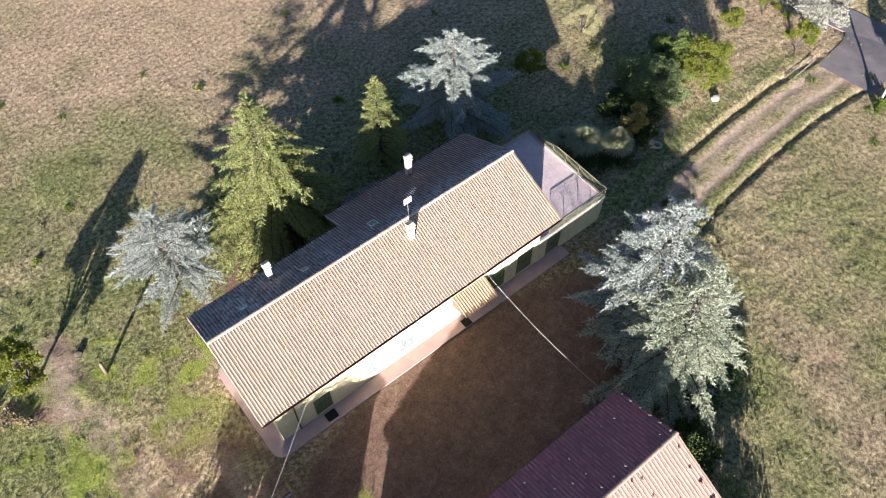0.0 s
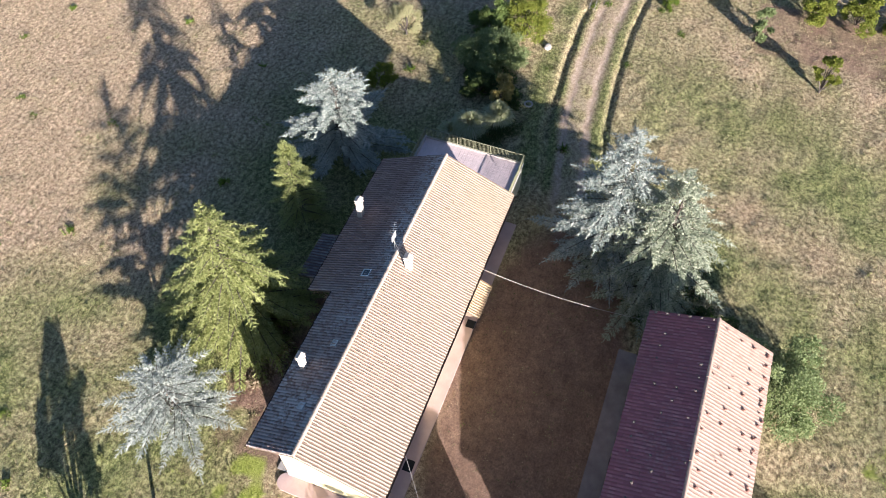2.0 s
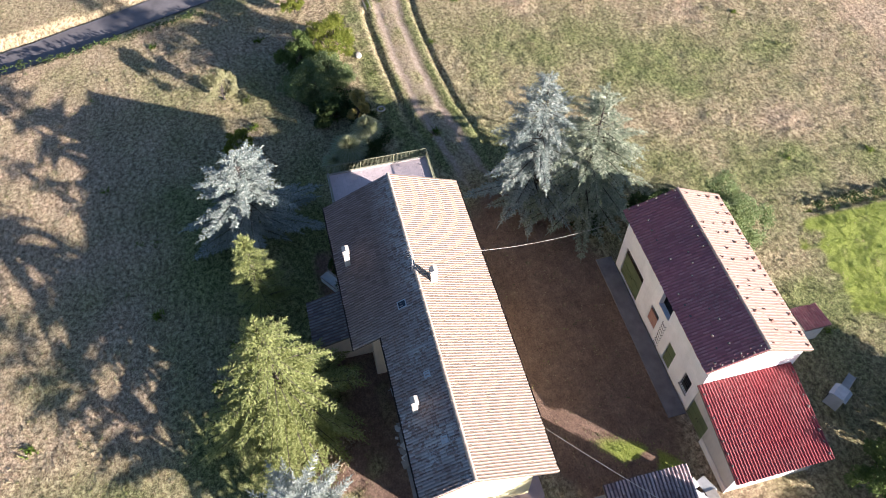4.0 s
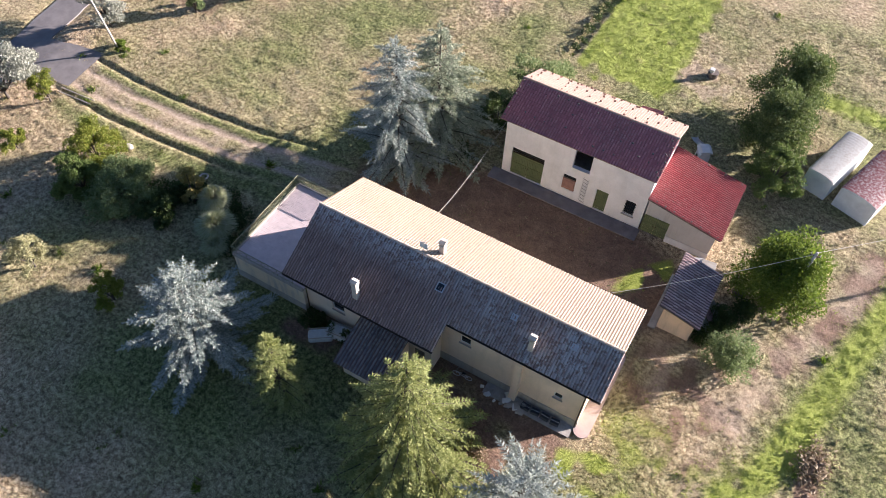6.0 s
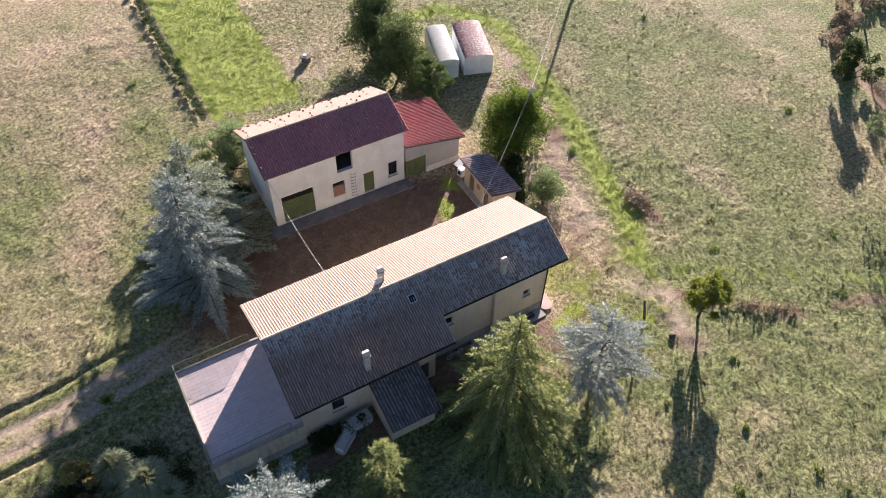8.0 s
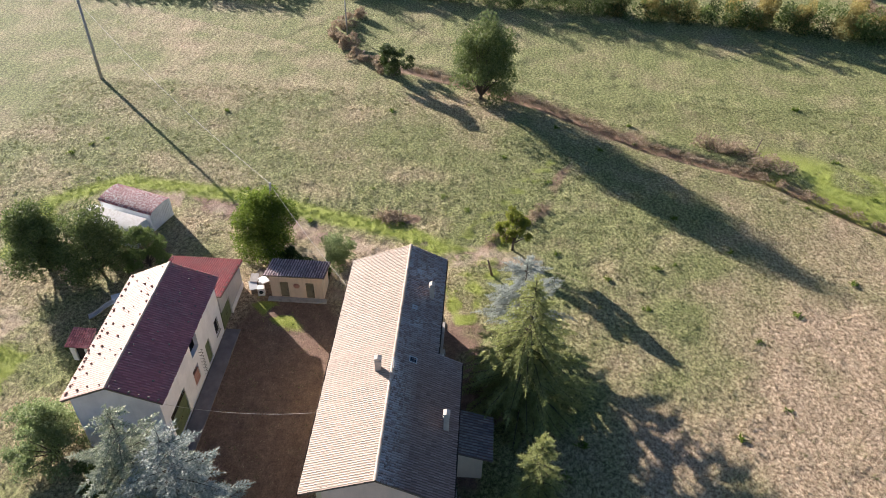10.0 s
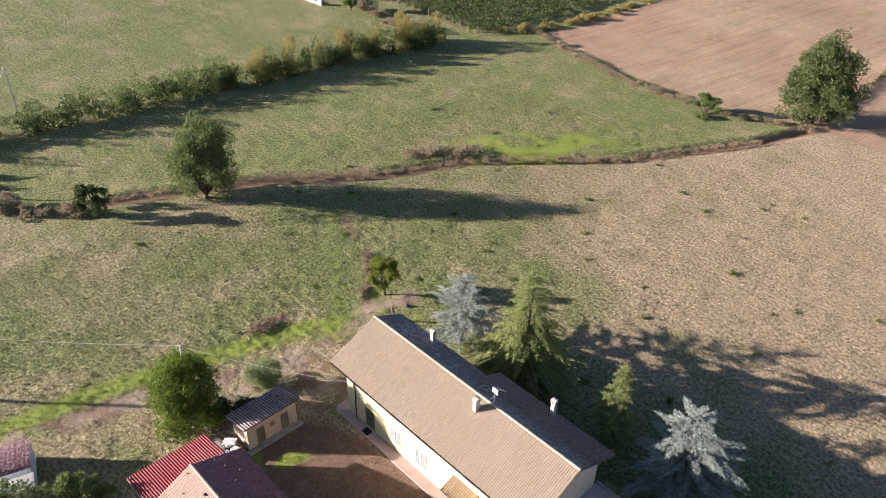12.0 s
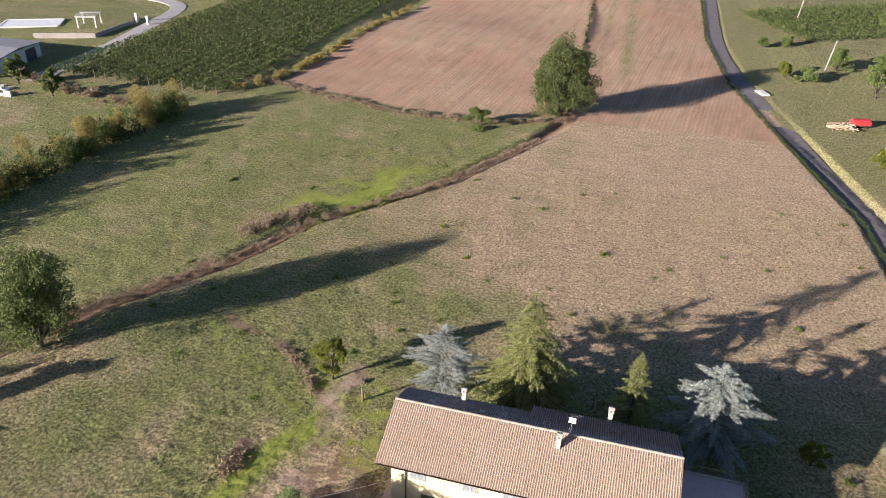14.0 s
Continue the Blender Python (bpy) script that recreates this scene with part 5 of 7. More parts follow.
def conifer(name, label, loc, height, radius, material, seed, levels=14, per=5, droop=0.15, rise=0.25, bare=0.10, shape=0.8, gap=0.12, frond=0.30, spacing=0.2, needle=0.026, length=0.15, thick=1.0, lean=(0, 0), ragged=0.3, leader=0.08, core=0.055):
    """A conifer: a tapered trunk, limbs in loose whorls, and flat tapering fronds of needle-clad twigs to both sides of each limb."""
    rng = np.random.default_rng(seed)
    t = thing(name, label, "tree", loc, 0)
    lean = np.array([lean[0], lean[1], 0.0])
    axis = lambda f: np.array([0, 0, height * f]) + lean * f
    part("trunk", trunk_mesh([axis(f) for f in (-0.02, 0.25, 0.5, 0.75, 0.99)], 0.015 * height, 0.10), M["bark"], t, smooth=True)
    limbs, pts, hd, cores = [], [], [], []

    def furry(p0, d, ln, sag):
        m = max(3, int(ln / 0.075 * thick))
        q = (np.arange(m) + rng.uniform(0, 0.9, m)) / m
        pp = p0 + d * (q * ln)[:, None]
        pp[:, 2] -= sag * (q * ln) ** 2
        pts.append(pp)
        hd.append(np.tile(d, (m, 1)))
        cores.append((p0, d, ln * 1.05, sag * ln))

    for i in range(levels):
        f = bare + (1 - leader - bare) * (i + rng.uniform(-0.25, 0.25)) / (levels - 1)
        f = min(max(f, bare), 1 - leader)
        reach = radius * min(1.0, 0.78 + 1.6 * (f - bare)) * max(0.0, 1 - (f - bare) / (1 - bare)) ** shape + 0.15
        a0 = rng.uniform(0, 6.28)
        for k in range(per):
            if rng.random() < gap:
                continue
            a = a0 + 6.283 * k / per + rng.normal(0, 0.25)
            ln = reach * rng.uniform(1.0 - ragged, 1.0 + 0.6 * ragged)
            d = np.array([math.cos(a), math.sin(a), 0])
            s = np.array([-d[1], d[0], 0])
            p0 = axis(min(0.99, f + rng.normal(0, 0.010)))
            up, dr = rise * rng.uniform(0.6, 1.4) + 0.5 * max(0.0, f - 0.7), droop * rng.uniform(0.7, 1.4)
            curve = lambda q: p0 + d * ln * q + np.array([0, 0, ln * (up * q - dr * 1.6 * q * q)])
            limbs.append(tube([curve(q) for q in (0, 0.4, 0.85)], 0.006 * height * (1 - f) + 0.014, 4, 0.25))
            m = max(5, int(ln / spacing))
            for q in (np.arange(m) + rng.uniform(0, 0.5)) / m * 0.86 + 0.12:
                c = curve(q)
                fwd = unit(curve(min(q + 0.1, 1.05)) - c)
                half = (ln * frond * min(1.0, 3.2 * q) * (1.03 - q) ** 0.8 + 0.12) * rng.uniform(0.65, 1.2)
                for sd in (-1, 1):
                    tw = unit(fwd * rng.uniform(0.75, 1.05) + s * sd + np.array([0, 0, rng.normal(-0.05, 0.08)]))
                    furry(c, tw, half, dr)
                    if half > 0.45:
                        for e in (0.3, 0.55, 0.78):
                            b0 = c + tw * half * e - np.array([0, 0, dr * (half * e) ** 2])
                            furry(b0, unit(tw + fwd * rng.uniform(0.5, 1.0) - s * sd * 0.4), half * 0.42 * (1.1 - e), dr)
                            furry(b0, unit(tw - fwd * rng.uniform(0.2, 0.6) + s * sd * 0.4), half * 0.30 * (1.1 - e), dr)
            furry(curve(0.85), unit(curve(1.0) - curve(0.85)), ln * 0.20 + 0.1, dr)
            furry(curve(0.25), unit(curve(0.9) - curve(0.25)), ln * 0.6, 0)
    for q in np.linspace(1 - 2.0 * leader, 1.0, 12):
        for a in rng.uniform(0, 6.28, 3):
            furry(axis(q), unit(np.array([math.cos(a), math.sin(a), 0.7])), (1.03 - q) * height * 0.30 + 0.08, 0)
    furry(axis(1 - 2 * leader), np.array([0, 0, 1.0]), 2 * leader * height, 0)
    part("limb", merge(limbs), M["bark"], t)["kind"] = "stuff"
    p, h = np.concatenate(pts), np.concatenate(hd)
    side = unit(np.cross(h, rng.normal(0, 1, h.shape)))
    v, q = needles(np.concatenate([p, p]), np.concatenate([h + side + [0, 0, 0.15], h - side + [0, 0, 0.15]]), length, needle, rng)
    base, along = np.array([c[0] for c in cores]), np.array([c[1] for c in cores])
    reach = np.array([c[2] for c in cores])[:, None]
    along[:, 2] -= [c[3] for c in cores]
    flat = unit(np.cross(along, rng.normal(0, 0.35, along.shape) + [0, 0, 1.0])) * core * rng.uniform(0.7, 1.3, (len(base), 1))
    body = np.stack([base, base + along * reach * 0.35 + flat, base + along * reach, base + along * reach * 0.35 - flat], 1).reshape(-1, 3)
    k = np.arange(len(base))[:, None] * 4
    q = np.concatenate([q, len(v) + k + [0, 1, 2], len(v) + k + [0, 2, 3]])
    v = np.concatenate([v, body])
    array_mesh("needles", v, q, material, t)["kind"] = "stuff"
    return t


def crown_points(lobes, cnt, rng, shell=0.55):
    """Points in the outer part of ellipsoid lobes (x, y, z, rx, ry, rz), thinned into clumps."""
    vol = np.array([r[3] * r[4] * r[5] for r in lobes]) ** 0.67
    pick = rng.choice(len(lobes), cnt, p=vol / vol.sum())
    L = np.array(lobes)[pick]
    d = unit(rng.normal(0, 1, (cnt, 3)))
    rad = shell + (1 - shell) * rng.uniform(0, 1, (cnt, 1)) ** 0.6
    f = 1 + 0.16 * np.sin(d[:, :1] * 7 + pick[:, None]) * np.cos(d[:, 1:2] * 6 + 2 * pick[:, None]) + 0.08 * np.sin(d[:, 2:] * 13 + pick[:, None])
    return L[:, :3] + d * L[:, 3:] * rad * f, d


def leafy(name, label, loc, height, radius, material, seed, trunk=0.25, leaves=5000, size=0.16, lobes=9, category="tree", squash=1.0, group="", upright=0.0, stems=1, dense=False):
    """A broadleaf tree or bush: trunk and limbs, and leaves gathered in lobes of uneven outline."""
    rng = np.random.default_rng(seed)
    t = thing(name, label, category, loc, rng.uniform(0, 360), group)
    z0 = height * trunk
    lob, limbs = [], []
    rc = (height - z0) / 2
    for k in range(lobes):
        u = (k + 0.5) / lobes
        a = k * 2.4 + rng.normal(0, 0.4)
        lowest, span = (0.20, 0.66) if trunk > 0.08 else (0.10, 0.72)
        zz = z0 + (height - z0) * (lowest + span * u + rng.normal(0, 0.04))
        wide = math.sin(math.pi * min(1.0, 0.30 + 0.66 * u)) ** 0.6 if trunk > 0.08 else 1 - 0.6 * max(0.0, 2 * u - 0.9)
        off = radius * 0.76 * wide * rng.uniform(0.5, 1.15)
        r = radius * rng.uniform(0.22, 0.44)
        if dense:
            off, r = radius * 0.52 * wide * rng.uniform(0.7, 1.05), radius * rng.uniform(0.42, 0.58)
        lob.append((off * math.cos(a), off * math.sin(a), zz, r, r, min(r * squash * rng.uniform(0.65, 1.0), rc)))
        limbs.append(tube([(0, 0, z0 * 0.8), (lob[-1][0] * 0.5, lob[-1][1] * 0.5, (z0 + zz) / 2), lob[-1][:3]], 0.012 * height + 0.01, 5, 0.3))
    for k in range(stems):
        e = 0.15 * radius * (k > 0)
        limbs.append(tube([(e * math.cos(k * 2.1), e * math.sin(k * 2.1), -0.1), (0, 0, z0 * 0.6), (0.05 * radius, 0, z0 + rc)], 0.024 * height + 0.02, 7, 0.5))
    part("trunk", merge(limbs), M["bark"], t, smooth=True)["kind"] = "stuff"
    clumps = []
    for x, y, z, rx, ry, rz in lob:
        for _ in range(7):
            e = unit(rng.normal(0, 1, 3) + [0, 0, 0.25])
            k = rng.uniform(0.30, 0.52)
            clumps.append((x + e[0] * rx * 0.72, y + e[1] * ry * 0.72, max(0.15, z + e[2] * rz * 0.78), rx * k, ry * k, rz * k * rng.uniform(0.7, 1.1)))
    p, d = crown_points(clumps, leaves, rng, 0.35)
    keep = p[:, 2] > 0.04
    p, d = p[keep] + rng.normal(0, 0.022 * radius, (keep.sum(), 3)), d[keep]
    v, q = blades(p, d * 0.7 + np.array([0, 0, 0.2 + upright]) + rng.normal(0, 0.5, p.shape), size, size * 0.42, rng, 0.5)
    array_mesh("crown", v, q, material, t)["kind"] = "stuff"
    return t


conifer("blue_cedar", "blue-grey cedar with layered spreading branches behind the terrace", (25.3, 10.0, 0), 9.3, 5.3, M["cedar_blue"], 1, 14, 6, 0.12, 0.18, 0.10, 0.68, ragged=0.36, frond=0.25, gap=0.12, needle=0.021, length=0.15, thick=1.7, spacing=0.24)
conifer("tall_conifer", "large yellow-green conifer with drooping sprays", (9.2, 9.5, 0), 13.4, 6.1, M["spruce"], 2, 27, 7, 0.26, 0.16, 0.04, 0.85, frond=0.20, spacing=0.26, needle=0.022, length=0.15, ragged=0.28, gap=0.08, thick=1.15)
conifer("young_conifer", "young yellow-green conifer standing in house shade", (18.5, 10.2, 0), 8.6, 2.5, M["spruce"], 3, 16, 6, 0.14, 0.20, 0.08, 0.85, ragged=0.28, needle=0.017, thick=1.8, frond=0.26)
conifer("blue_cedar", "pale blue-grey cedar near the back gable", (1.5, 9.5, 0), 8.4, 4.3, M["cedar_pale"], 4, 15, 6, 0.12, 0.26, 0.15, 0.58, gap=0.18, ragged=0.42, frond=0.22, needle=0.016, length=0.15, thick=1.55, spacing=0.26)
conifer("blue_cedar", "tall blue cedar at the yard entrance", (23.2, -11.6, 0), 13.2, 5.0, M["cedar_blue"], 5, 21, 6, 0.15, 0.14, 0.04, 0.62, ragged=0.42, frond=0.25, needle=0.021, length=0.15, thick=1.55, spacing=0.26)
conifer("grey_cedar", "tall grey-green cedar beside the barn end", (21.6, -15.2, 0), 12.8, 5.0, M["cedar_grey"], 6, 20, 6, 0.15, 0.14, 0.04, 0.62, ragged=0.42, frond=0.25, needle=0.021, length=0.15, thick=1.55, spacing=0.26)

leafy("oak", "large dark green oak at the field corner", (2.5, 85.5, 0), 13.4, 6.2, M["leaf_holm"], 11, 0.06, 34000, 0.28, 26, squash=1.05, dense=True)
leafy("ash_tree", "round-crowned green tree on the ditch bank", (-39.2, 5.0, 0), 11.0, 4.8, M["leaf_oak"], 12, 0.05, 24000, 0.23, 22, squash=1.25, dense=True)
leafy("ditch_bush", "dark green bush beside the ditch", (-44.5, -6.8, 0), 4.4, 2.6, M["leaf_dark"], 13, 0.05, 5000, 0.2, 9, "bush")
leafy("field_bush", "green scrub at the field bank", (-10.6, 76.4, 0), 3.2, 2.6, M["leaf_green"], 14, 0.05, 4000, 0.2, 8, "bush", 0.7)
leafy("laurel_tree", "dense dark green laurel beside the pole", (-7.4, -14.6, 0), 6.9, 3.5, M["leaf_bright"], 15, 0.02, 30000, 0.17, 22, dense=True)
leafy("round_bush", "dense bright green rounded bush", (-6.1, -7.6, 0), 2.9, 2.2, M["leaf_pale"], 16, 0.03, 9000, 0.13, 10, "bush", dense=True)
leafy("sapling", "young leafy tree with a leaning thin trunk", (-9.4, 8.9, 0), 4.9, 1.9, M["leaf_lime"], 17, 0.20, 7000, 0.15, 12)
leafy("walnut_tree", "dense green tree behind the barn", (-3.0, -29.4, 0), 7.6, 3.4, M["leaf_oak"], 18, 0.05, 24000, 0.18, 20, squash=1.1, dense=True, group="walnut trees")
leafy("walnut_tree", "broad green tree behind the white shelters", (-2.8, -34.2, 0), 7.4, 3.5, M["leaf_oak"], 68, 0.05, 24000, 0.18, 20, squash=1.1, dense=True, group="walnut trees")
leafy("hazel_bush", "tall green bush beside the white shelters", (-4.2, -25.2, 0), 5.1, 2.4, M["leaf_green"], 19, 0.05, 11000, 0.15, 12, "bush")
leafy("barn_bush", "broad pale green bush behind the barn end", (16.6, -24.4, 0), 4.7, 3.5, M["leaf_pale"], 20, 0.03, 17000, 0.15, 18, "bush")
leafy("barn_bush", "dark green scrub beside the barn gable", (18.4, -20.0, 0), 3.2, 2.3, M["leaf_dark"], 21, 0.03, 7000, 0.15, 10, "bush")
leafy("road_tree", "yellow-green tree above the farm track", (44.6, 1.0, 0), 4.2, 2.5, M["leaf_lime"], 22, 0.05, 14000, 0.13, 16)
leafy("bright_bush", "small bright green bush", (33.9, 10.3, 0), 3.0, 1.4, M["leaf_lime"], 26, 0.04, 4500, 0.13, 7, "bush")
leafy("pale_tree", "small pale leafed fruit tree in grass", (41.0, 11.2, 0), 3.4, 1.7, M["leaf_cream"], 27, 0.16, 4000, 0.13, 9)
leafy("olive_tree", "silvery grey olive tree beside the road", (57.2, -0.4, 0), 5.8, 3.1, M["leaf_olive"], 28, 0.16, 13000, 0.16, 15)
leafy("olive_tree", "silvery grey olive tree beside the farm turning", (57.0, -12.6, 0), 5.2, 2.8, M["leaf_olive"], 38, 0.16, 9000, 0.16, 13)
leafy("pole_bush", "low bright green bush at the pole foot", (53.3, -10.4, 0), 1.1, 0.9, M["leaf_bright"], 39, 0.03, 1800, 0.12, 6, "bush")
leafy("fruit_tree", "small yellow-green fruit tree", (55.6, 3.0, 0), 2.8, 1.3, M["leaf_lime"], 29, 0.25, 2500, 0.14, 7, group="fruit trees by the road")
leafy("fruit_tree", "small yellow-green fruit tree", (51.7, 3.4, 0), 2.2, 1.3, M["leaf_lime"], 30, 0.2, 2500, 0.14, 7, group="fruit trees by the road")
leafy("fruit_tree", "small yellow-green fruit tree", (53.6, -2.0, 0), 3.3, 1.5, M["leaf_lime"], 31, 0.2, 3000, 0.14, 7, group="fruit trees by the road")

leafy("slim_tree", "slim bright green tree casting a long shadow", (46.6, -24.7, 0), 4.6, 1.1, M["leaf_lime"], 51, 0.06, 3500, 0.15, 9)
leafy("slim_tree", "pale green slim tree beside the bare strip", (51.4, -18.6, 0), 4.2, 1.3, M["leaf_pale"], 52, 0.06, 3500, 0.15, 9)
for i, (x, y) in enumerate(((56.6, -23.4), (56.9, -27.0), (56.8, -30.6), (57.2, -34.2), (57.0, -37.6))):
    leafy("orchard_tree", "low yellow-green orchard tree beyond the bare strip", (x, y, 0), 2.9 + 0.3 * (i % 2), 2.0, M["leaf_lime"], 53 + i, 0.06, 4500, 0.17, 10, group="orchard trees")
leafy("dark_bush", "broad green shrub mass above the farm track", (40.2, 2.6, 0), 3.4, 3.1, M["leaf_pale"], 23, 0.04, 22000, 0.14, 20, "bush", 0.9)
leafy("dark_bush", "dark green shrub beside the yellow-green tree", (43.6, 3.8, 0), 3.0, 2.4, M["leaf_green"], 33, 0.04, 14000, 0.14, 14, "bush", 0.9)
leafy("terrace_shrub", "dark green shrub below the terrace", (36.2, 2.4, 0), 2.3, 1.8, M["leaf_dark"], 24, 0.03, 6000, 0.17, 9, "bush")
leafy("ochre_shrub", "thin ochre-leaved shrub below the terrace", (35.0, 0.2, 0), 4.0, 1.3, M["leaf_autumn"], 25, 0.08, 3800, 0.15, 8, "bush", 1.2)


def pampas(loc, height, radius, count, seed, label):
    """A fountain of long arching grass blades, each bent in two places."""
    rng = np.random.default_rng(seed)
    t = thing("pampas_grass", label, "grass clump", loc, 0, "pampas grass by the terrace")
    a, out = rng.uniform(0, 6.283, count), rng.uniform(0.1, 1.0, count)
    h = height * rng.uniform(0.55, 1.05, count) * (1.05 - 0.35 * out)
    d = np.stack([np.cos(a), np.sin(a)], 1)
    s = np.stack([-np.sin(a), np.cos(a), np.zeros(count)], 1) * 0.035
    spine = []
    for q in (0.0, 0.55, 0.85, 1.0):
        r = radius * out * q ** 1.5
        z = h * (q * (1.5 - 0.55 * q) - 0.35 * out * q ** 4)
        spine.append(np.concatenate([d * (r + 0.12 * out)[:, None], z[:, None]], 1))
    rows = [np.stack([p - s * k, p + s * k], 1) for p, k in zip(spine, (0.8, 1.0, 0.6, 0.1))]
    v = np.stack(rows, 1).reshape(-1, 3)
    i = np.arange(count)[:, None] * 8
    f = np.concatenate([np.concatenate([i + 2 * k, i + 2 * k + 1, i + 2 * k + 3, i + 2 * k + 2], 1) for k in range(3)])
    array_mesh("blades", v, f, M["pampas"], t)["kind"] = "stuff"


M["pampas"] = leaf_mat("pale_pampas_blades", [(0.34, 0.37, 0.19), (0.48, 0.49, 0.29), (0.58, 0.57, 0.40), (0.27, 0.32, 0.14)], 0.35)
pampas((31.6, 1.6, 0), 2.4, 1.7, 2200, 301, "large fountain of pale arching pampas grass")
pampas((33.2, -0.2, 0), 2.9, 1.4, 1900, 302, "pale sunlit pampas grass clump")
pampas((30.6, 3.0, 0), 1.6, 1.2, 900, 303, "grey-green pampas grass in terrace shade")


# ---- poles, wires and aerial ----
def wire(p0, p1, sag, label, radius=0.014):
    pts = [Vector(p0).lerp(Vector(p1), k / 16) - Vector((0, 0, sag * 4 * (k / 16) * (1 - k / 16))) for k in range(17)]
    ob = mesh_object("overhead_cable", tube(pts, radius, 5), M["wire"])
    return tagged(ob, label, "cable")


wire((15.66, -4.9, 5.6), (15.76, -15.6, 5.6), 0.55, "pale overhead cable between farmhouse and barn", 0.011)
wire((-8.1, -13.75, 7.35), (3.1, -4.75, 5.4), 0.35, "thin cable from the pole to the house eave")
wire((-8.1, -13.75, 7.45), (-40.0, -45.0, 10.4), 1.2, "thin power cable crossing the meadow", 0.016)


def pole(name, loc, height, radius, material, label, lean=(0, 0), arm=True):
    p = thing(name, label, "pole", loc)
    part("shaft", tube([(0, 0, -0.3), (lean[0] * 0.5, lean[1] * 0.5, height / 2), (lean[0], lean[1], height)], radius, 9, 0.7), material, p, smooth=True)
    if arm:
        part("crossarm", one_box(lean[0] - 0.35, lean[0] + 0.35, lean[1] - 0.04, lean[1] + 0.04, height - 0.35, height - 0.27), M["iron"], p)
        for k in (-0.3, 0.3):
            part("insulator", tube([(lean[0] + k, lean[1], height - 0.27), (lean[0] + k, lean[1], height - 0.08)], 0.035, 6, 0.6), M["white"], p)
    return p


M["concrete"] = plain("pale_concrete", (0.45, 0.42, 0.38), 0.9, 0.25, 2.0)
pole("power_pole", (-8.2, -14.3, 0), 7.45, 0.14, M["concrete"], "weathered grey pole rising from a laurel", (0.1, 0.55))
pole("power_pole", (-40.0, -45.0, 0), 10.6, 0.22, M["concrete"], "tall concrete power pole in the meadow")
pole("power_pole", (53.4, -10.2, 0), 6.5, 0.11, M["concrete"], "pale leaning pole beside the farm track", (0.5, 0.6), False)
pole("power_pole", (-57.0, -15.2, 0), 6.6, 0.12, M["concrete"], "slim pole above the ditch bank")
pole("power_pole", (-78.0, -4.0, 0), 8.0, 0.12, M["concrete"], "slim pole among the hedge")
wire((-57.0, -15.2, 6.5), (-78.0, -4.0, 7.9), 0.8, "thin cable above the hedge", 0.03)
pole("power_pole", (51.0, 123.5, 0), 8.2, 0.13, M["concrete"], "pale pole leaning beside the road garden", (0.8, -0.3), False)
pole("power_pole", (51.6, 171.0, 0), 8.0, 0.13, M["concrete"], "pale pole beside the vineyard", (0.9, 0.2), False)
pole("power_pole", (54.3, 83.5, 0), 6.5, 0.12, M["concrete"], "pale pole leaning over the garden", (0.8, 0.6), False)
pole("ditch_post", (-28.6, 36.8, 0), 2.4, 0.07, M["wood"], "thin dead post in dry weeds at the ditch", (0.2, 0.3), False)
pole("old_post", (-5.6, 7.0, 0), 1.9, 0.13, M["wood"], "short leaning dead trunk in the grass", (0.15, -0.5), False)


def aerial():
    a = thing("tv_aerial", "television aerial with grid panel on a mast beside the chimney", "aerial", (13.75, 0.2, 7.7))
    part("mast", tube([(0, 0, -0.3), (0, 0, 1.75)], 0.024, 6), M["metal"], a)
    bm = bmesh.new()
    for k in range(9):
        box(bm, -0.28, 0.28, -0.012, 0.012, 1.1 + k * 0.065, 1.115 + k * 0.065)
    for k in range(5):
        box(bm, -0.28 + k * 0.137, -0.268 + k * 0.137, -0.012, 0.012, 1.1, 1.635)
    g2 = part("grid_panel", bm, M["white"], a)
    part("panel_back", one_box(-0.26, 0.26, 0.016, 0.03, 1.12, 1.62), M["white"], a)
    part("boom", tube([(-0.1, 0, 1.72), (0.75, 0.25, 1.72)], 0.014, 5), M["metal"], a)
    for k in range(7):
        t = k / 6
        c = Vector((-0.1, 0, 1.72)).lerp(Vector((0.75, 0.25, 1.72)), t)
        o = Vector((-0.28, 0.95, 0)).normalized() * (0.26 - 0.12 * t)
        part("director", tube([c - o, c + o], 0.008, 4), M["metal"], a)
    part("stay", tube([(0, 0, 0.9), (-0.6, -1.0, -0.35)], 0.008, 4), M["wire"], a)


aerial()


# ---- sheds and loose things ----
M["shelter_white"] = plain("white_sheet_metal", (0.84, 0.86, 0.88), 0.55, 0.2, 1.2, 0.1)
M["shelter_red"] = tiles_mat("flaking_red_paint", [(0.33, 0.115, 0.13), (0.37, 0.15, 0.16)], (0.74, 0.66, 0.66), 0.95, 0.1, 0.6, lichen_zone=(0.0, -4.0))
M["shelter_stained"] = tiles_mat("stained_white_sheet", [(0.74, 0.73, 0.71), (0.78, 0.77, 0.75)], (0.42, 0.34, 0.28), 0.55, 0.12, 0.5)
M["plastic"] = plain("dull_white_plastic", (0.62, 0.62, 0.62), 0.6, 0.2)
M["crate"] = plain("dark_grey_plastic", (0.10, 0.10, 0.11), 0.6, 0.3)
M["rubber"] = plain("black_rubber", (0.02, 0.02, 0.022), 0.85, 0.3)
M["red_tarp"] = plain("red_tarpaulin", (0.50, 0.05, 0.05), 0.6, 0.2)
M["log"] = plain("cut_logs", (0.46, 0.34, 0.24), 0.9, 0.35, 4.0)


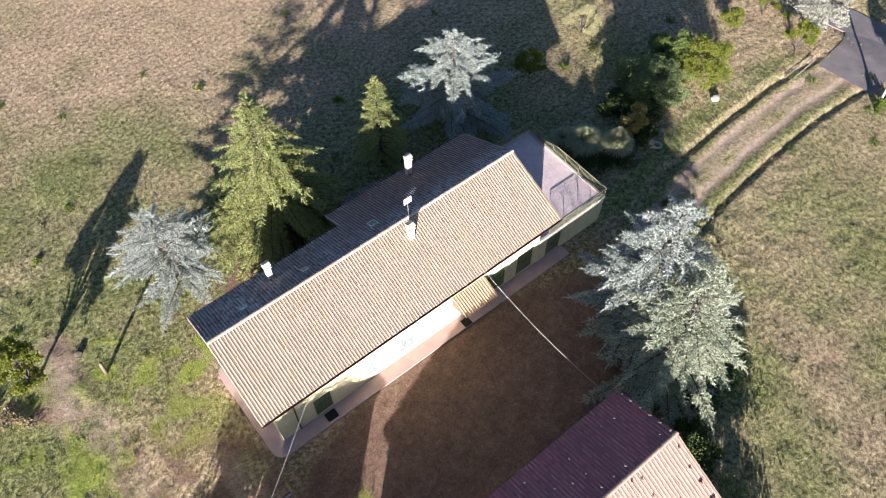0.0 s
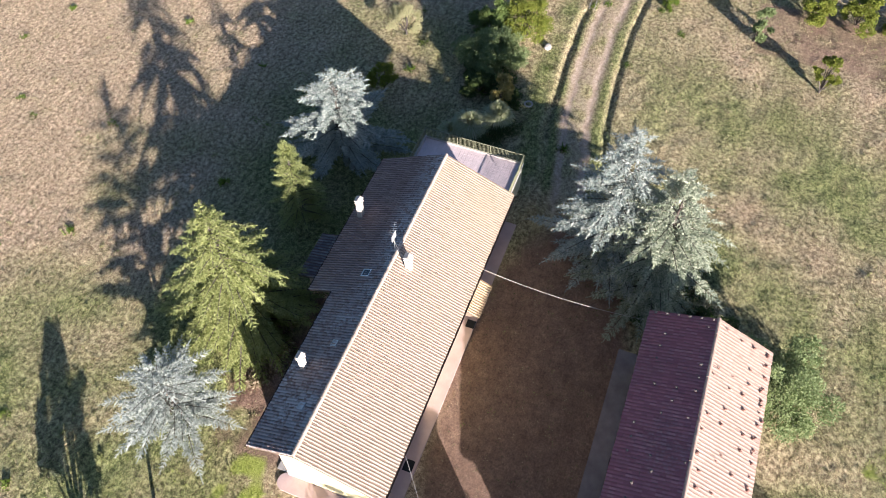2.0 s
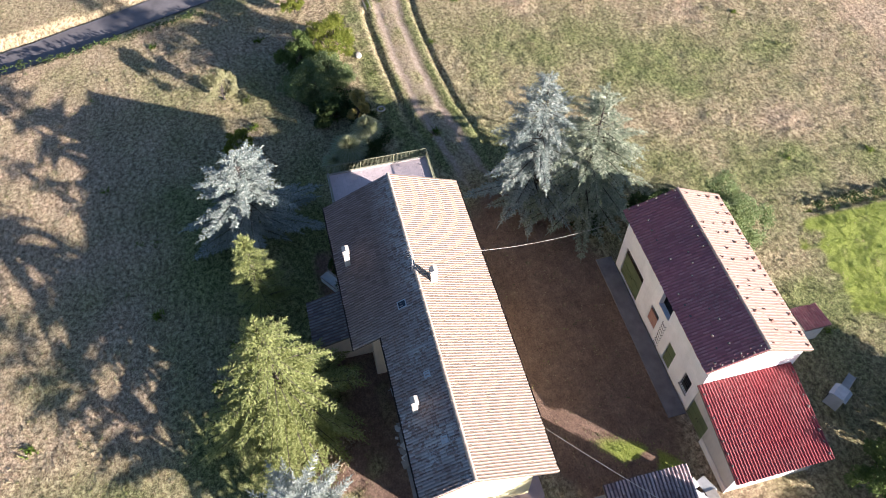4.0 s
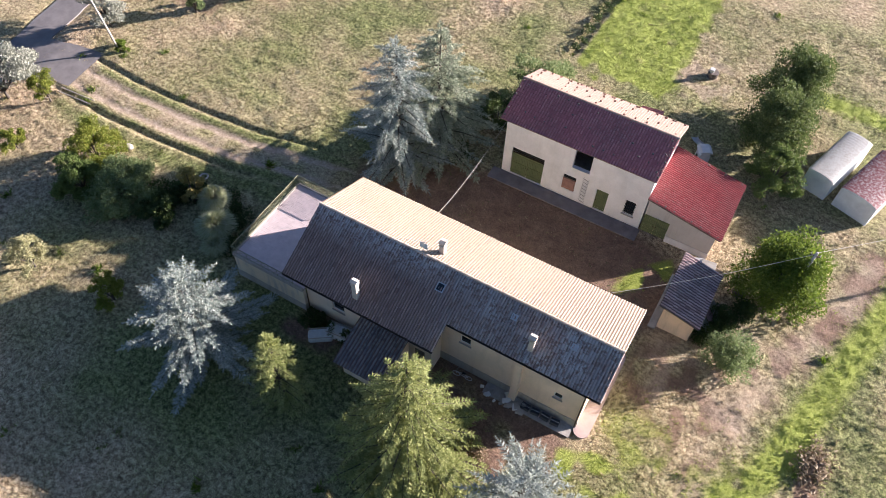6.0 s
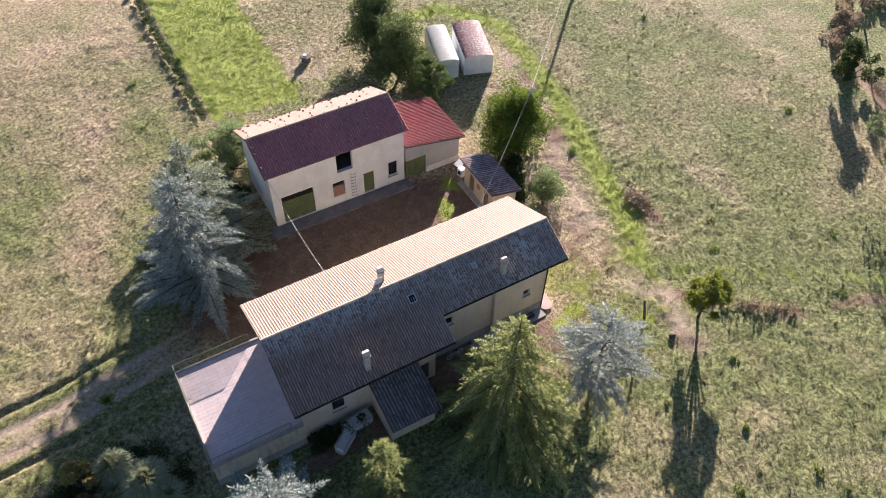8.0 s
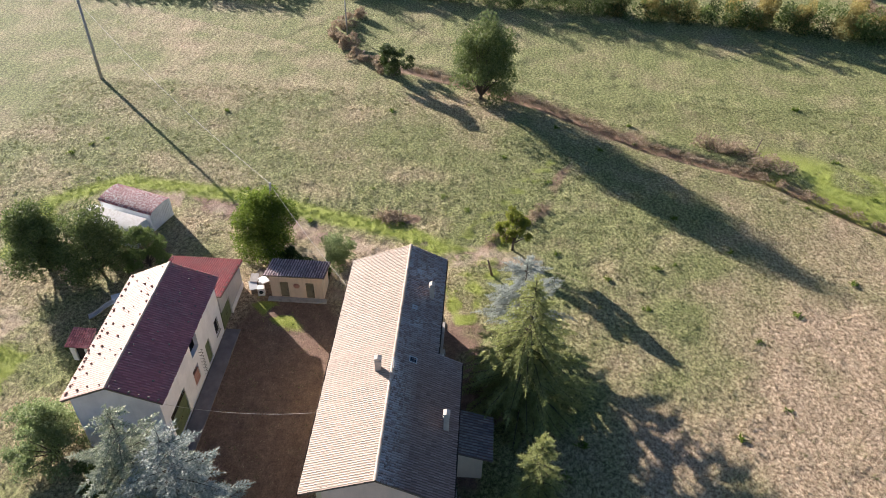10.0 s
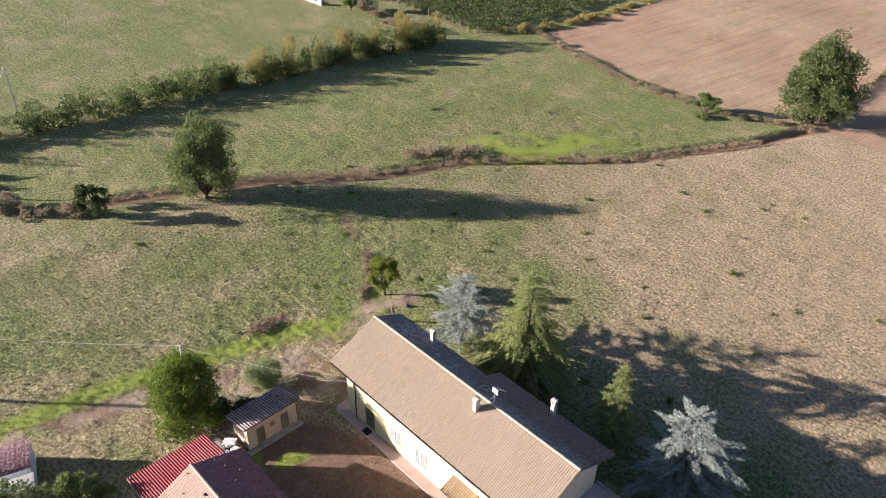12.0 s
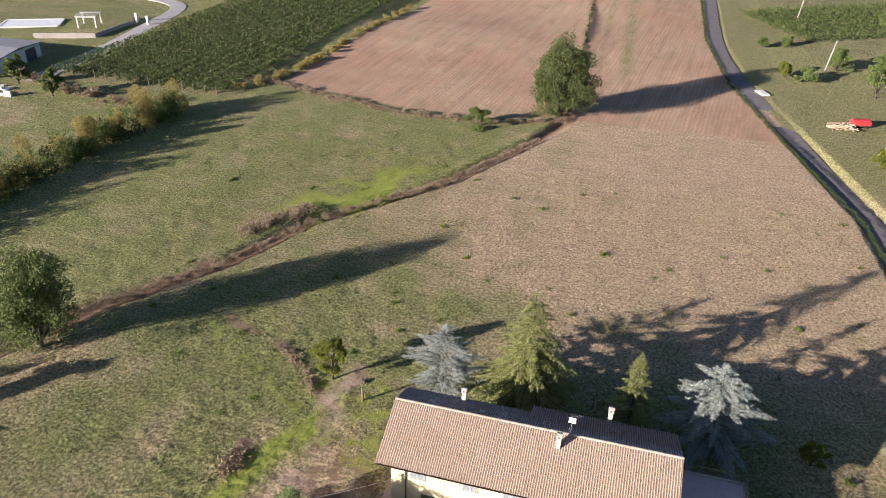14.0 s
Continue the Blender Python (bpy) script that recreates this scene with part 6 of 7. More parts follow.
def shelter(loc, rz, width, depth, wall_h, rise, roof_mat, label):
    """A sheet-metal garden shelter with a rounded roof."""
    s = thing("metal_shelter", label, "shelter", loc, rz, "white shelters")
    w = width / 2
    arc = [(w * math.cos(radians(a)), wall_h + rise * math.sin(radians(a))) for a in range(0, 181, 15)]
    for y0, y1 in ((0, -0.06), (-depth, -depth + 0.06)):
        part("end_panel", prism([(-w, 0)] + [(x, z) for x, z in arc[::-1]] + [(w, 0)], "y", y0, y1), M["shelter_white"], s)
    for k in (-1, 1):
        part("side_panel", one_box(k * w - 0.03, k * w + 0.03, -depth + 0.06, -0.06, 0, wall_h), M["shelter_white"], s)
    bm = bmesh.new()
    outer = [(x * 1.03, z + 0.04) for x, z in arc]
    rows = 20
    prev = None
    for j in range(rows * 2 + 1):
        y = 0.12 - (depth + 0.24) * j / (rows * 2)
        o = 0.008 if j % 2 else 0.0
        ring = [bm.verts.new((x * (1 + o / w), y, z + o)) for x, z in outer]
        if prev:
            for a, b2, c2, d2 in zip(prev, prev[1:], ring[1:], ring):
                bm.faces.new((a, b2, c2, d2))
        prev = ring
    bmesh.ops.solidify(bm, geom=bm.faces[:], thickness=0.02)
    part("roof_sheet", bm, roof_mat, s)
    for i in range(int(width / 0.22)):
        x = -w + 0.11 + i * 0.22
        part("door_rib", one_box(x - 0.015, x + 0.015, 0.003, 0.03, 0.05, wall_h - 0.02), M["shelter_white"], s)
    return s


shelter((-7.5, -27.0, 0), -17, 2.2, 6.2, 2.05, 0.27, M["shelter_stained"], "white metal shelter with a rounded white roof")
shelter((-10.7, -26.15, 0), -18, 3.0, 6.2, 2.0, 0.36, M["shelter_red"], "white metal shelter with a flaking red rounded roof")


def outhouse():
    h = thing("outhouse", "tiny white outhouse with a red tiled roof", "outhouse", (7.0, -26.3, 0))
    part("wall", wall("y", 0.75, -0.15, -0.8, 0.8, 0, 1.75, [(-0.4, 0.4, 0, 1.6)]), M["white"], h)
    part("wall", wall("y", -0.75, 0.15, -0.8, 0.8, 0, 2.0), M["white"], h)
    for y in (-0.8, 0.65):
        part("wall", prism([(-0.6, 0), (0.6, 0), (0.6, 1.8), (-0.6, 1.98)], "y", y, y + 0.15), M["white"], h)
    part("doorway", one_box(0.5, 0.55, -0.4, 0.4, 0, 1.6), M["dark"], h)
    slab(h, "roof_deck", [(0.95, -1.0, 1.82), (0.95, 1.0, 1.82), (-0.95, 1.0, 2.12), (-0.95, -1.0, 2.12)], 0.07, M["wood"])
    tiled_slope(h, (0.98, -1.0, 1.83), (0, 1, 0), (-1.9, 0, 0.3), 2.0, 1.93, M["tile_barn"], 0.2, 0.35, 61, single=(0, 99, 0, 99))


outhouse()


def toy_slide():
    s = thing("toy_slide", "white plastic play house with a curved slide", "slide", (1.6, -25.6, 0), 30)
    part("tower", prism([(-0.5, 0), (0.5, 0), (0.45, 1.1), (0.25, 1.35), (-0.25, 1.35), (-0.45, 1.1)], "y", -0.45, 0.45), M["plastic"], s)
    part("opening", prism([(-0.28, 0.02), (0.28, 0.02), (0.24, 0.7), (0, 0.85), (-0.24, 0.7)], "x", 0.49, 0.51), M["dark"], s)
    part("canopy", prism([(-0.6, 1.35), (0.6, 1.35), (0.35, 1.55), (-0.35, 1.55)], "y", -0.5, 0.5), M["plastic"], s)
    bm = bmesh.new()
    prev = None
    for k in range(9):
        t = k / 8
        y, z = -0.45 - 2.3 * t, 1.0 - 0.92 * t + 0.08 * math.sin(t * 6.2)
        ring = [bm.verts.new((x, y, z + h2)) for x, h2 in ((-0.28, 0.16), (-0.24, 0.0), (0.24, 0.0), (0.28, 0.16))]
        if prev:
            for a, b2, c2, d2 in zip(prev, prev[1:], ring[1:], ring):
                bm.faces.new((a, b2, c2, d2))
        prev = ring
    bmesh.ops.solidify(bm, geom=bm.faces[:], thickness=0.04)
    part("chute", bm, M["plastic"], s)


toy_slide()


def junk():
    """Old things left against the buildings."""
    def tub(loc, rz, l, w, h, label):
        t = thing("old_tank", label, "tank", loc, rz, "old tanks behind the house")
        bm = bmesh.new()
        box(bm, -l / 2, l / 2, -w / 2, w / 2, 0, h, bevel=0.12)
        top = max(bm.faces, key=lambda f: f.calc_center_median().z)
        bmesh.ops.inset_individual(bm, faces=[top], thickness=0.07)
        for v in top.verts:
            v.co.z -= h * 0.08
        part("body", bm, M["plastic"], t)
        part("rim", merge([one_box(-l / 2 + 0.05, l / 2 - 0.05, sy * w / 2 - 0.03, sy * w / 2 + 0.03, h - 0.02, h + 0.02) for sy in (-1, 1)]), M["wall_grey"], t)
    tub((17.9, 4.35, 0), 8, 2.2, 0.9, 0.9, "stained white tank lying against the back wall")
    tub((19.2, 5.2, 0), 35, 1.7, 0.8, 0.7, "stained white tub tipped in the grass")
    for i in range(4):
        c = thing("plastic_crate", "dark plastic crate stacked on cement behind the house", "crate", (2.2 + i * 0.72, 2.55, 0.085), random.uniform(-8, 8), "crates behind the house")
        part("base", one_box(-0.3, 0.3, -0.2, 0.2, 0, 0.03), M["crate"], c)
        for k, a in enumerate(((-0.3, 0.3, -0.2, -0.17), (-0.3, 0.3, 0.17, 0.2), (-0.3, -0.27, -0.17, 0.17), (0.27, 0.3, -0.17, 0.17))):
            part("side", one_box(*a, 0.03, 0.32), M["crate"], c)
        part("rail", one_box(-0.3, 0.3, -0.015, 0.015, 0.3, 0.34), M["plastic"], c)
    b2 = thing("bicycle", "small white bicycle leaning on the back wall", "bicycle", (9.1, 2.75, 0.0), 5)
    for x in (-0.45, 0.45):
        bm = bmesh.new()
        ring = [(x + 0.27 * math.cos(a), 0.0, 0.29 + 0.27 * math.sin(a)) for a in np.linspace(0, 2 * math.pi, 17)]
        part("wheel", tube(ring, 0.025, 5), M["plastic"], b2)
        bm.free()
    part("frame", merge([tube(p, 0.02, 5) for p in ([(-0.45, 0, 0.29), (-0.1, 0, 0.62), (0.38, 0, 0.6), (0.45, 0, 0.29)], [(-0.1, 0, 0.62), (0, 0, 0.28), (0.38, 0, 0.6)], [(-0.45, 0, 0.29), (0, 0, 0.28)])]), M["plastic"], b2)
    part("saddle", one_box(-0.22, 0.02, -0.06, 0.06, 0.68, 0.73, bevel=0.02), M["rubber"], b2)
    part("handlebar", tube([(0.36, -0.25, 0.82), (0.42, 0, 0.84), (0.36, 0.25, 0.82)], 0.015, 5), M["metal"], b2)
    # by the shed
    w = thing("washing_machine", "discarded white washing machine beside the shed", "appliance", (-1.3, -13.8, 0), 12)
    part("cabinet", one_box(-0.3, 0.3, -0.3, 0.3, 0, 0.85, bevel=0.02), M["white"], w)
    bm = bmesh.new()
    bmesh.ops.create_cone(bm, cap_ends=True, segments=16, radius1=0.2, radius2=0.17, depth=0.05)
    bmesh.ops.transform(bm, matrix=pose(0.32, 0, 0.45, 0, 90), verts=bm.verts)
    part("porthole", bm, M["glass"], w)
    s2 = thing("sink", "old white basin on a stack of boards", "sink", (-2.3, -13.9, 0), -10)
    part("board_stack", merge([one_box(-0.5, 0.5, -0.35, 0.35, 0.12 * k, 0.12 * k + 0.09) for k in range(5)]), M["wood"], s2)
    bm = bmesh.new()
    box(bm, -0.4, 0.4, -0.28, 0.28, 0.6, 0.85, bevel=0.04)
    part("basin", bm, M["white"], s2)
    for k in range(3):
        sh = thing("metal_sheet", "rusty corrugated sheet leaning behind the shed", "sheet", (-4.1, -9.4 - k * 0.9, 0), 0, "sheets behind the shed")
        bm = bmesh.new()
        prev = None
        for j in range(13):
            y = -0.4 + j * 0.067
            ring = [bm.verts.new((x, y, z + (0.03 if j % 2 else 0))) for x, z in ((-0.5, 0.05), (0.35, 1.2))]
            if prev:
                bm.faces.new((prev[0], prev[1], ring[1], ring[0]))
            prev = ring
        bmesh.ops.solidify(bm, geom=bm.faces[:], thickness=0.01)
        part("sheet", bm, M["metal"] if k != 1 else M["shelter_red"], sh)
    for k, (x, y, rz, z, mat) in enumerate(((-1.6, -14.6, 20, 0.75, "plastic"), (-2.5, -14.7, 5, 0.85, "wall_grey"), (-3.3, -14.4, -12, 0.7, "wood"), (-2.2, -13.75, 40, 0.95, "plastic"))):
        tb = thing("roof_panel", "old pale panel laid over stacked clutter beside the shed", "panel", (x, y, 0), rz, "panels beside the shed")
        bm = one_box(-0.55, 0.55, -0.36, 0.36, z - 0.05, z, bevel=0.01)
        bmesh.ops.rotate(bm, cent=(0, 0, z), matrix=Matrix.Rotation(radians(6 - 4 * k), 3, "Y"), verts=bm.verts)
        part("panel", bm, M[mat], tb)
        part("trestle", merge([one_box(u - 0.06, u + 0.06, -0.25, 0.25, 0, z - 0.13) for u in (-0.35, 0.35)]), M["wood"], tb)
    rng = random.Random(44)
    for k in range(22):
        x, y, q = rng.uniform(4.4, 7.6), rng.uniform(2.35, 3.2), rng.uniform(0.10, 0.26)
        rb = thing("rubble_piece", "broken pale masonry lying behind the house", "rubble", (x, y, 0.08), rng.uniform(0, 180), "rubble behind the house")
        part("block", one_box(-q, q, -q * 0.7, q * 0.7, -0.08, q * 0.7, bevel=0.02), M[("white", "wall_grey", "concrete")[k % 3]], rb)
    d = thing("water_drum", "pale metal drum with a bucket on bare earth", "drum", (4.2, -36.8, 0))
    part("drum", tube([(0, 0, 0), (0, 0, 0.5)], 0.5, 16), M["stone"], d)
    part("bucket", tube([(0.15, 0.1, 0.5), (0.15, 0.1, 0.85)], 0.2, 12, 1.2), M["plastic"], d)
    # door mats
    for x, y, w2 in ((4.0, -4.42, 0.75), (14.6, -4.6, 0.6)):
        m = thing("door_mat", "dark rubber door mat on pink paving", "mat", (x, y, 0.12))
        part("mat", one_box(-w2 / 2, w2 / 2, -0.3, 0.3, 0.0, 0.025), M["rubber"], m)
    # well ring, fallen gate
    r = thing("stone_ring", "pale stone planter ring in the grass", "planter", (36.0, -2.0, 0.3))
    ring = [(0.32 * math.cos(a), 0.32 * math.sin(a), 0.12) for a in np.linspace(0, 2 * math.pi, 17)]
    part("ring", tube(ring, 0.07, 6), M["concrete"], r)
    g2 = thing("fallen_gate", "broken white wooden gate lying beside the track", "gate", (52.2, -3.6, 0.15), 4)
    for y in (-0.25, 0.25):
        part("gate_rail", one_box(-1.9, 1.9, y - 0.03, y + 0.03, 0.0, 0.07), M["concrete"], g2)
    for k in range(3):
        part("gate_slat", one_box(-1.8 + k * 1.72, -1.76 + k * 1.72, -0.3, 0.3, 0.072, 0.1), M["wood"], g2)


junk()


def boulder(loc, r, label, seed, material=None):
    rng = np.random.default_rng(seed)
    bm = bmesh.new()
    bmesh.ops.create_icosphere(bm, subdivisions=3, radius=r)
    for v in bm.verts:
        k = 1 + 0.22 * noise.noise(v.co * 1.8 / r + Vector((seed, 0, 0))) + 0.08 * noise.noise(v.co * 5 / r)
        v.co = Vector((v.co.x * 1.2, v.co.y * 0.9, v.co.z * 0.65)) * k
    bmesh.ops.translate(bm, vec=(0, 0, r * 0.35), verts=bm.verts)
    ob = mesh_object("boulder", bm, material or M["concrete"], True)
    ob.location = loc
    return tagged(ob, label, "rock")


boulder((43.7, -1.4, 0.1), 0.36, "pale boulder on the bank beside the track", 3, M["wall_grey"])
boulder((-6.4, 9.3, 0), 0.24, "dark tree stump in the grass", 5, M["bark"])
boulder((-5.3, -13.9, 0.0), 0.4, "grey stone behind the shed", 6, M["stone"])


def leaf_litter_heap():
    """A heap of brown cut branches on the green strip."""
    rng = np.random.default_rng(71)
    p = np.stack([rng.normal(-13.5, 0.5, 700), rng.normal(-3.4, 0.75, 700), np.abs(rng.normal(0, 0.16, 700))], 1)
    v, q = blades(p, rng.normal(0, 1, (700, 3)) * [1, 1, 0.3], 0.4, 0.06, rng)
    tagged(array_mesh("brush_heap", v, q, M["weed_dry"]), "small heap of brown cut brushwood in green grass", "brushwood", kind="stuff")


leaf_litter_heap()


# ---- hedges, vineyards and far farm ----
def leaf_row(name, line, count, width, height, size, material, label, category, seed, clump=2.2, low=0.05):
    """A hedge or thicket along a line: leaves gathered in lobes of many sizes."""
    rng = np.random.default_rng(seed)
    pts = np.array(line, float)
    seg = np.linalg.norm(np.diff(pts, axis=0), axis=1)
    cum = np.concatenate([[0], np.cumsum(seg)])
    n = max(4, int(cum[-1] / clump))
    lobes = []
    for k in range(n):
        d = cum[-1] * (k + rng.uniform(0, 1)) / n
        x, y = np.interp(d, cum, pts[:, 0]), np.interp(d, cum, pts[:, 1])
        h = height * rng.uniform(0.45, 1.1)
        for j in range(3):
            r = width * rng.uniform(0.35, 0.62)
            lobes.append((x + rng.normal(0, width * 0.3), y + rng.normal(0, width * 0.3), low + h * (0.22 + 0.28 * j), r * (1.1 - 0.22 * j), r * (1.1 - 0.22 * j), h * 0.3))
    p, d = crown_points(lobes, count, rng, 0.4)
    keep = p[:, 2] > 0.03
    v, q = blades(p[keep], d[keep] + rng.normal(0, 0.5, p[keep].shape) + [0, 0, 0.3], size, size * 0.4, rng, 0.5)
    return tagged(array_mesh(name, v, q, material), label, category, kind="stuff")


HEDGE = [(-76, -22), (-73, -8), (-70.5, 8), (-68.5, 25), (-66.5, 40), (-64.5, 54), (-62.5, 67)]
leaf_row("hedgerow", HEDGE, 30000, 3.2, 4.8, 0.26, M["leaf_green"], "long mixed green hedgerow across the meadow", "hedge", 81, 1.9)
leaf_row("hedgerow_dark", HEDGE, 16000, 2.8, 3.6, 0.26, M["leaf_dark"], "dark green shrubs within the hedgerow", "hedge", 82, 3.2)
leaf_row("hedgerow_ochre", HEDGE[3:], 20000, 2.8, 5.6, 0.24, M["leaf_autumn"], "ochre shrubs at the end of the hedgerow", "hedge", 83, 3.6)
leaf_row("reed_edge", [(-64, -14), (-60, -16), (-56, -17), (-50, -13), (-46, -8)], 5000, 1.6, 1.4, 0.25, M["weed_dry"], "dry brown weeds at the ditch end", "weeds", 84, 1.5)
leaf_row("ditch_weeds", DITCH[1:-1], 11000, 0.95, 0.5, 0.17, M["weed_dry"], "dry reddish weeds along the ditch", "weeds", 85, 0.9)
leaf_row("ditch_thicket", [(-31, 31), (-28, 36), (-26, 39)], 3200, 2.0, 1.3, 0.2, M["weed_dry"], "dense dry thicket around a post at the ditch", "weeds", 86, 0.8)
leaf_row("bank_weeds", BANK, 7000, 1.2, 0.8, 0.2, M["weed_dry"], "dry weeds on the bank below the tilled field", "weeds", 87, 1.2)
leaf_row("bank_scrub", [(-58, 80), (-53.5, 86), (-51, 100), (-50, 115), (-46, 150)], 9000, 1.8, 1.3, 0.28, M["leaf_autumn"], "ochre scrub on the bank between vineyard and field", "weeds", 88, 2.2)
leaf_row("garden_scrub", [(-104, 74), (-96, 72), (-86, 68), (-76, 66), (-66, 68)], 6000, 2.2, 1.6, 0.28, M["weed_dry"], "dry reddish scrub below the vineyard", "weeds", 89, 2.0)
leaf_row("green_weeds", [(-17, 12), (-13, 10), (-10.5, 6)], 900, 0.9, 0.3, 0.16, M["weed_dry"], "dry weeds in a shallow furrow", "weeds", 90, 0.9)
leaf_row("field_ditch", [(3, 87), (2.2, 105), (1.2, 130), (0, 155), (-1.2, 180), (-3, 220)], 7000, 0.9, 0.8, 0.24, M["weed_dry"], "dark weedy ditch between two tilled fields", "weeds", 97, 1.0)
leaf_row("field_ditch_green", [(3.6, 87), (2.8, 105), (1.8, 130), (0.6, 155), (-0.6, 180)], 3500, 0.7, 0.7, 0.22, M["leaf_dark"], "dark green weeds in the field ditch", "weeds", 98, 1.6)
leaf_row("patch_ditch_weeds", [(16.9, -33), (16.9, -46), (16.9, -60)], 3500, 0.7, 0.4, 0.16, M["leaf_dark"], "dark weeds in the ditch beside the green patch", "weeds", 99, 0.7)
# Low unbroken dark row also stands in for the shaded roadside bank.
leaf_row("road_hedge", [(54.0, 12), (50.6, 25), (48.3, 44), (47, 59), (40, 84), (32.4, 114), (28.8, 146), (28.6, 188)], 9000, 0.6, 0.32, 0.18, M["leaf_dark"], "dark weed row that also stands in for ditch bank shade", "weeds", 92, 0.5)
leaf_row("under_scrub", [(27, -18), (22, -17), (19, -14.5)], 6000, 1.8, 1.2, 0.17, M["leaf_dark"], "dark undergrowth beneath the cedars", "bush", 93, 1.0)
leaf_row("terrace_scrub", [(29.4, 2.5), (32, -1.0), (35, -1.0), (37.5, 0.0), (38.5, 4)], 7500, 1.6, 1.0, 0.17, M["leaf_dark"], "dark green scrub between terrace and track", "bush", 94, 1.1)
leaf_row("shed_scrub", [(-6.0, -12.6), (-5.0, -11.0), (-4.8, -9.0)], 5000, 1.4, 1.4, 0.16, M["leaf_dark"], "dark scrub between the shed and the laurel", "bush", 91, 0.9)
leaf_row("conifer_litter", [(5.5, 7.0), (8, 6.6), (11, 7.6)], 3000, 1.4, 0.35, 0.16, M["weed_dry"], "brown bracken and litter beneath the conifers", "weeds", 95, 0.8)
leaf_row("wall_weeds", [(17.2, 4.2), (19.5, 4.3), (21.8, 4.4)], 2600, 0.8, 1.1, 0.16, M["leaf_dark"], "dark weeds against the back wall", "weeds", 96, 0.7)


def vineyard(name, corner, along, across, rows, length, gap, seed, label, height=1.7, leaf="vine"):
    """Rows of vines: leaf walls on wires, with a post at each end of a row."""
    rng = np.random.default_rng(seed)
    along, across = unit(np.array([*along, 0.0])), unit(np.array([*across, 0.0]))
    P, H = [], []
    v0 = thing(name, label, "vineyard", (*corner, 0))
    posts = bmesh.new()
    for r in range(rows):
        base = across * gap * r
        ln = length * rng.uniform(0.97, 1.0)
        m = int(ln * 30)
        d = rng.uniform(0, ln, m)
        fill = 0.55 + 0.45 * np.sin(d * 1.9 + r) * np.sin(d * 0.7 + 2 * r)
        z = 0.45 + (height - 0.45) * rng.uniform(0, 1, m) * (0.75 + 0.25 * fill)
        p = base + along * d[:, None] + across * rng.normal(0, 0.13, (m, 1))
        p[:, 2] = z
        P.append(p)
        H.append(rng.normal(0, 1, (m, 3)) + [0, 0, 0.2])
        for e in np.arange(0, ln, 9.0):
            q = base + along * e
            box(posts, q[0] - 0.05, q[0] + 0.05, q[1] - 0.05, q[1] + 0.05, 0, height + 0.15)
    v, q = blades(np.concatenate(P), np.concatenate(H), 0.36, 0.17, rng, 0.6)
    array_mesh("vine_leaves", v, q, M[leaf], v0)["kind"] = "stuff"
    part("vine_row_wood", posts, M["wood"], v0)["kind"] = "stuff"


M["vine_light"] = leaf_mat("dusty_vine_leaves", [(0.15, 0.185, 0.06), (0.23, 0.27, 0.10), (0.30, 0.33, 0.14)], 0.3)
M["vine"] = leaf_mat("vine_leaves", [(0.055, 0.085, 0.022), (0.09, 0.13, 0.035), (0.15, 0.19, 0.058), (0.07, 0.105, 0.027)], 0.3)
vineyard("vineyard", (-59.5, 75), (0.085, 0.996), (-1.0, 0.03), 16, 95, 2.4, 101, "dark green vineyard rows on the slope")
vineyard("vineyard", (-67, -27.8), (-0.947, 0.32), (-0.06, -0.998), 20, 62, 2.15, 102, "sunlit dusty green vineyard rows", 1.7, "vine_light")
vineyard("vineyard", (38, 176), (0.50, -0.86), (0.86, 0.50), 20, 30, 2.9, 103, "green vineyard rows beyond the road")


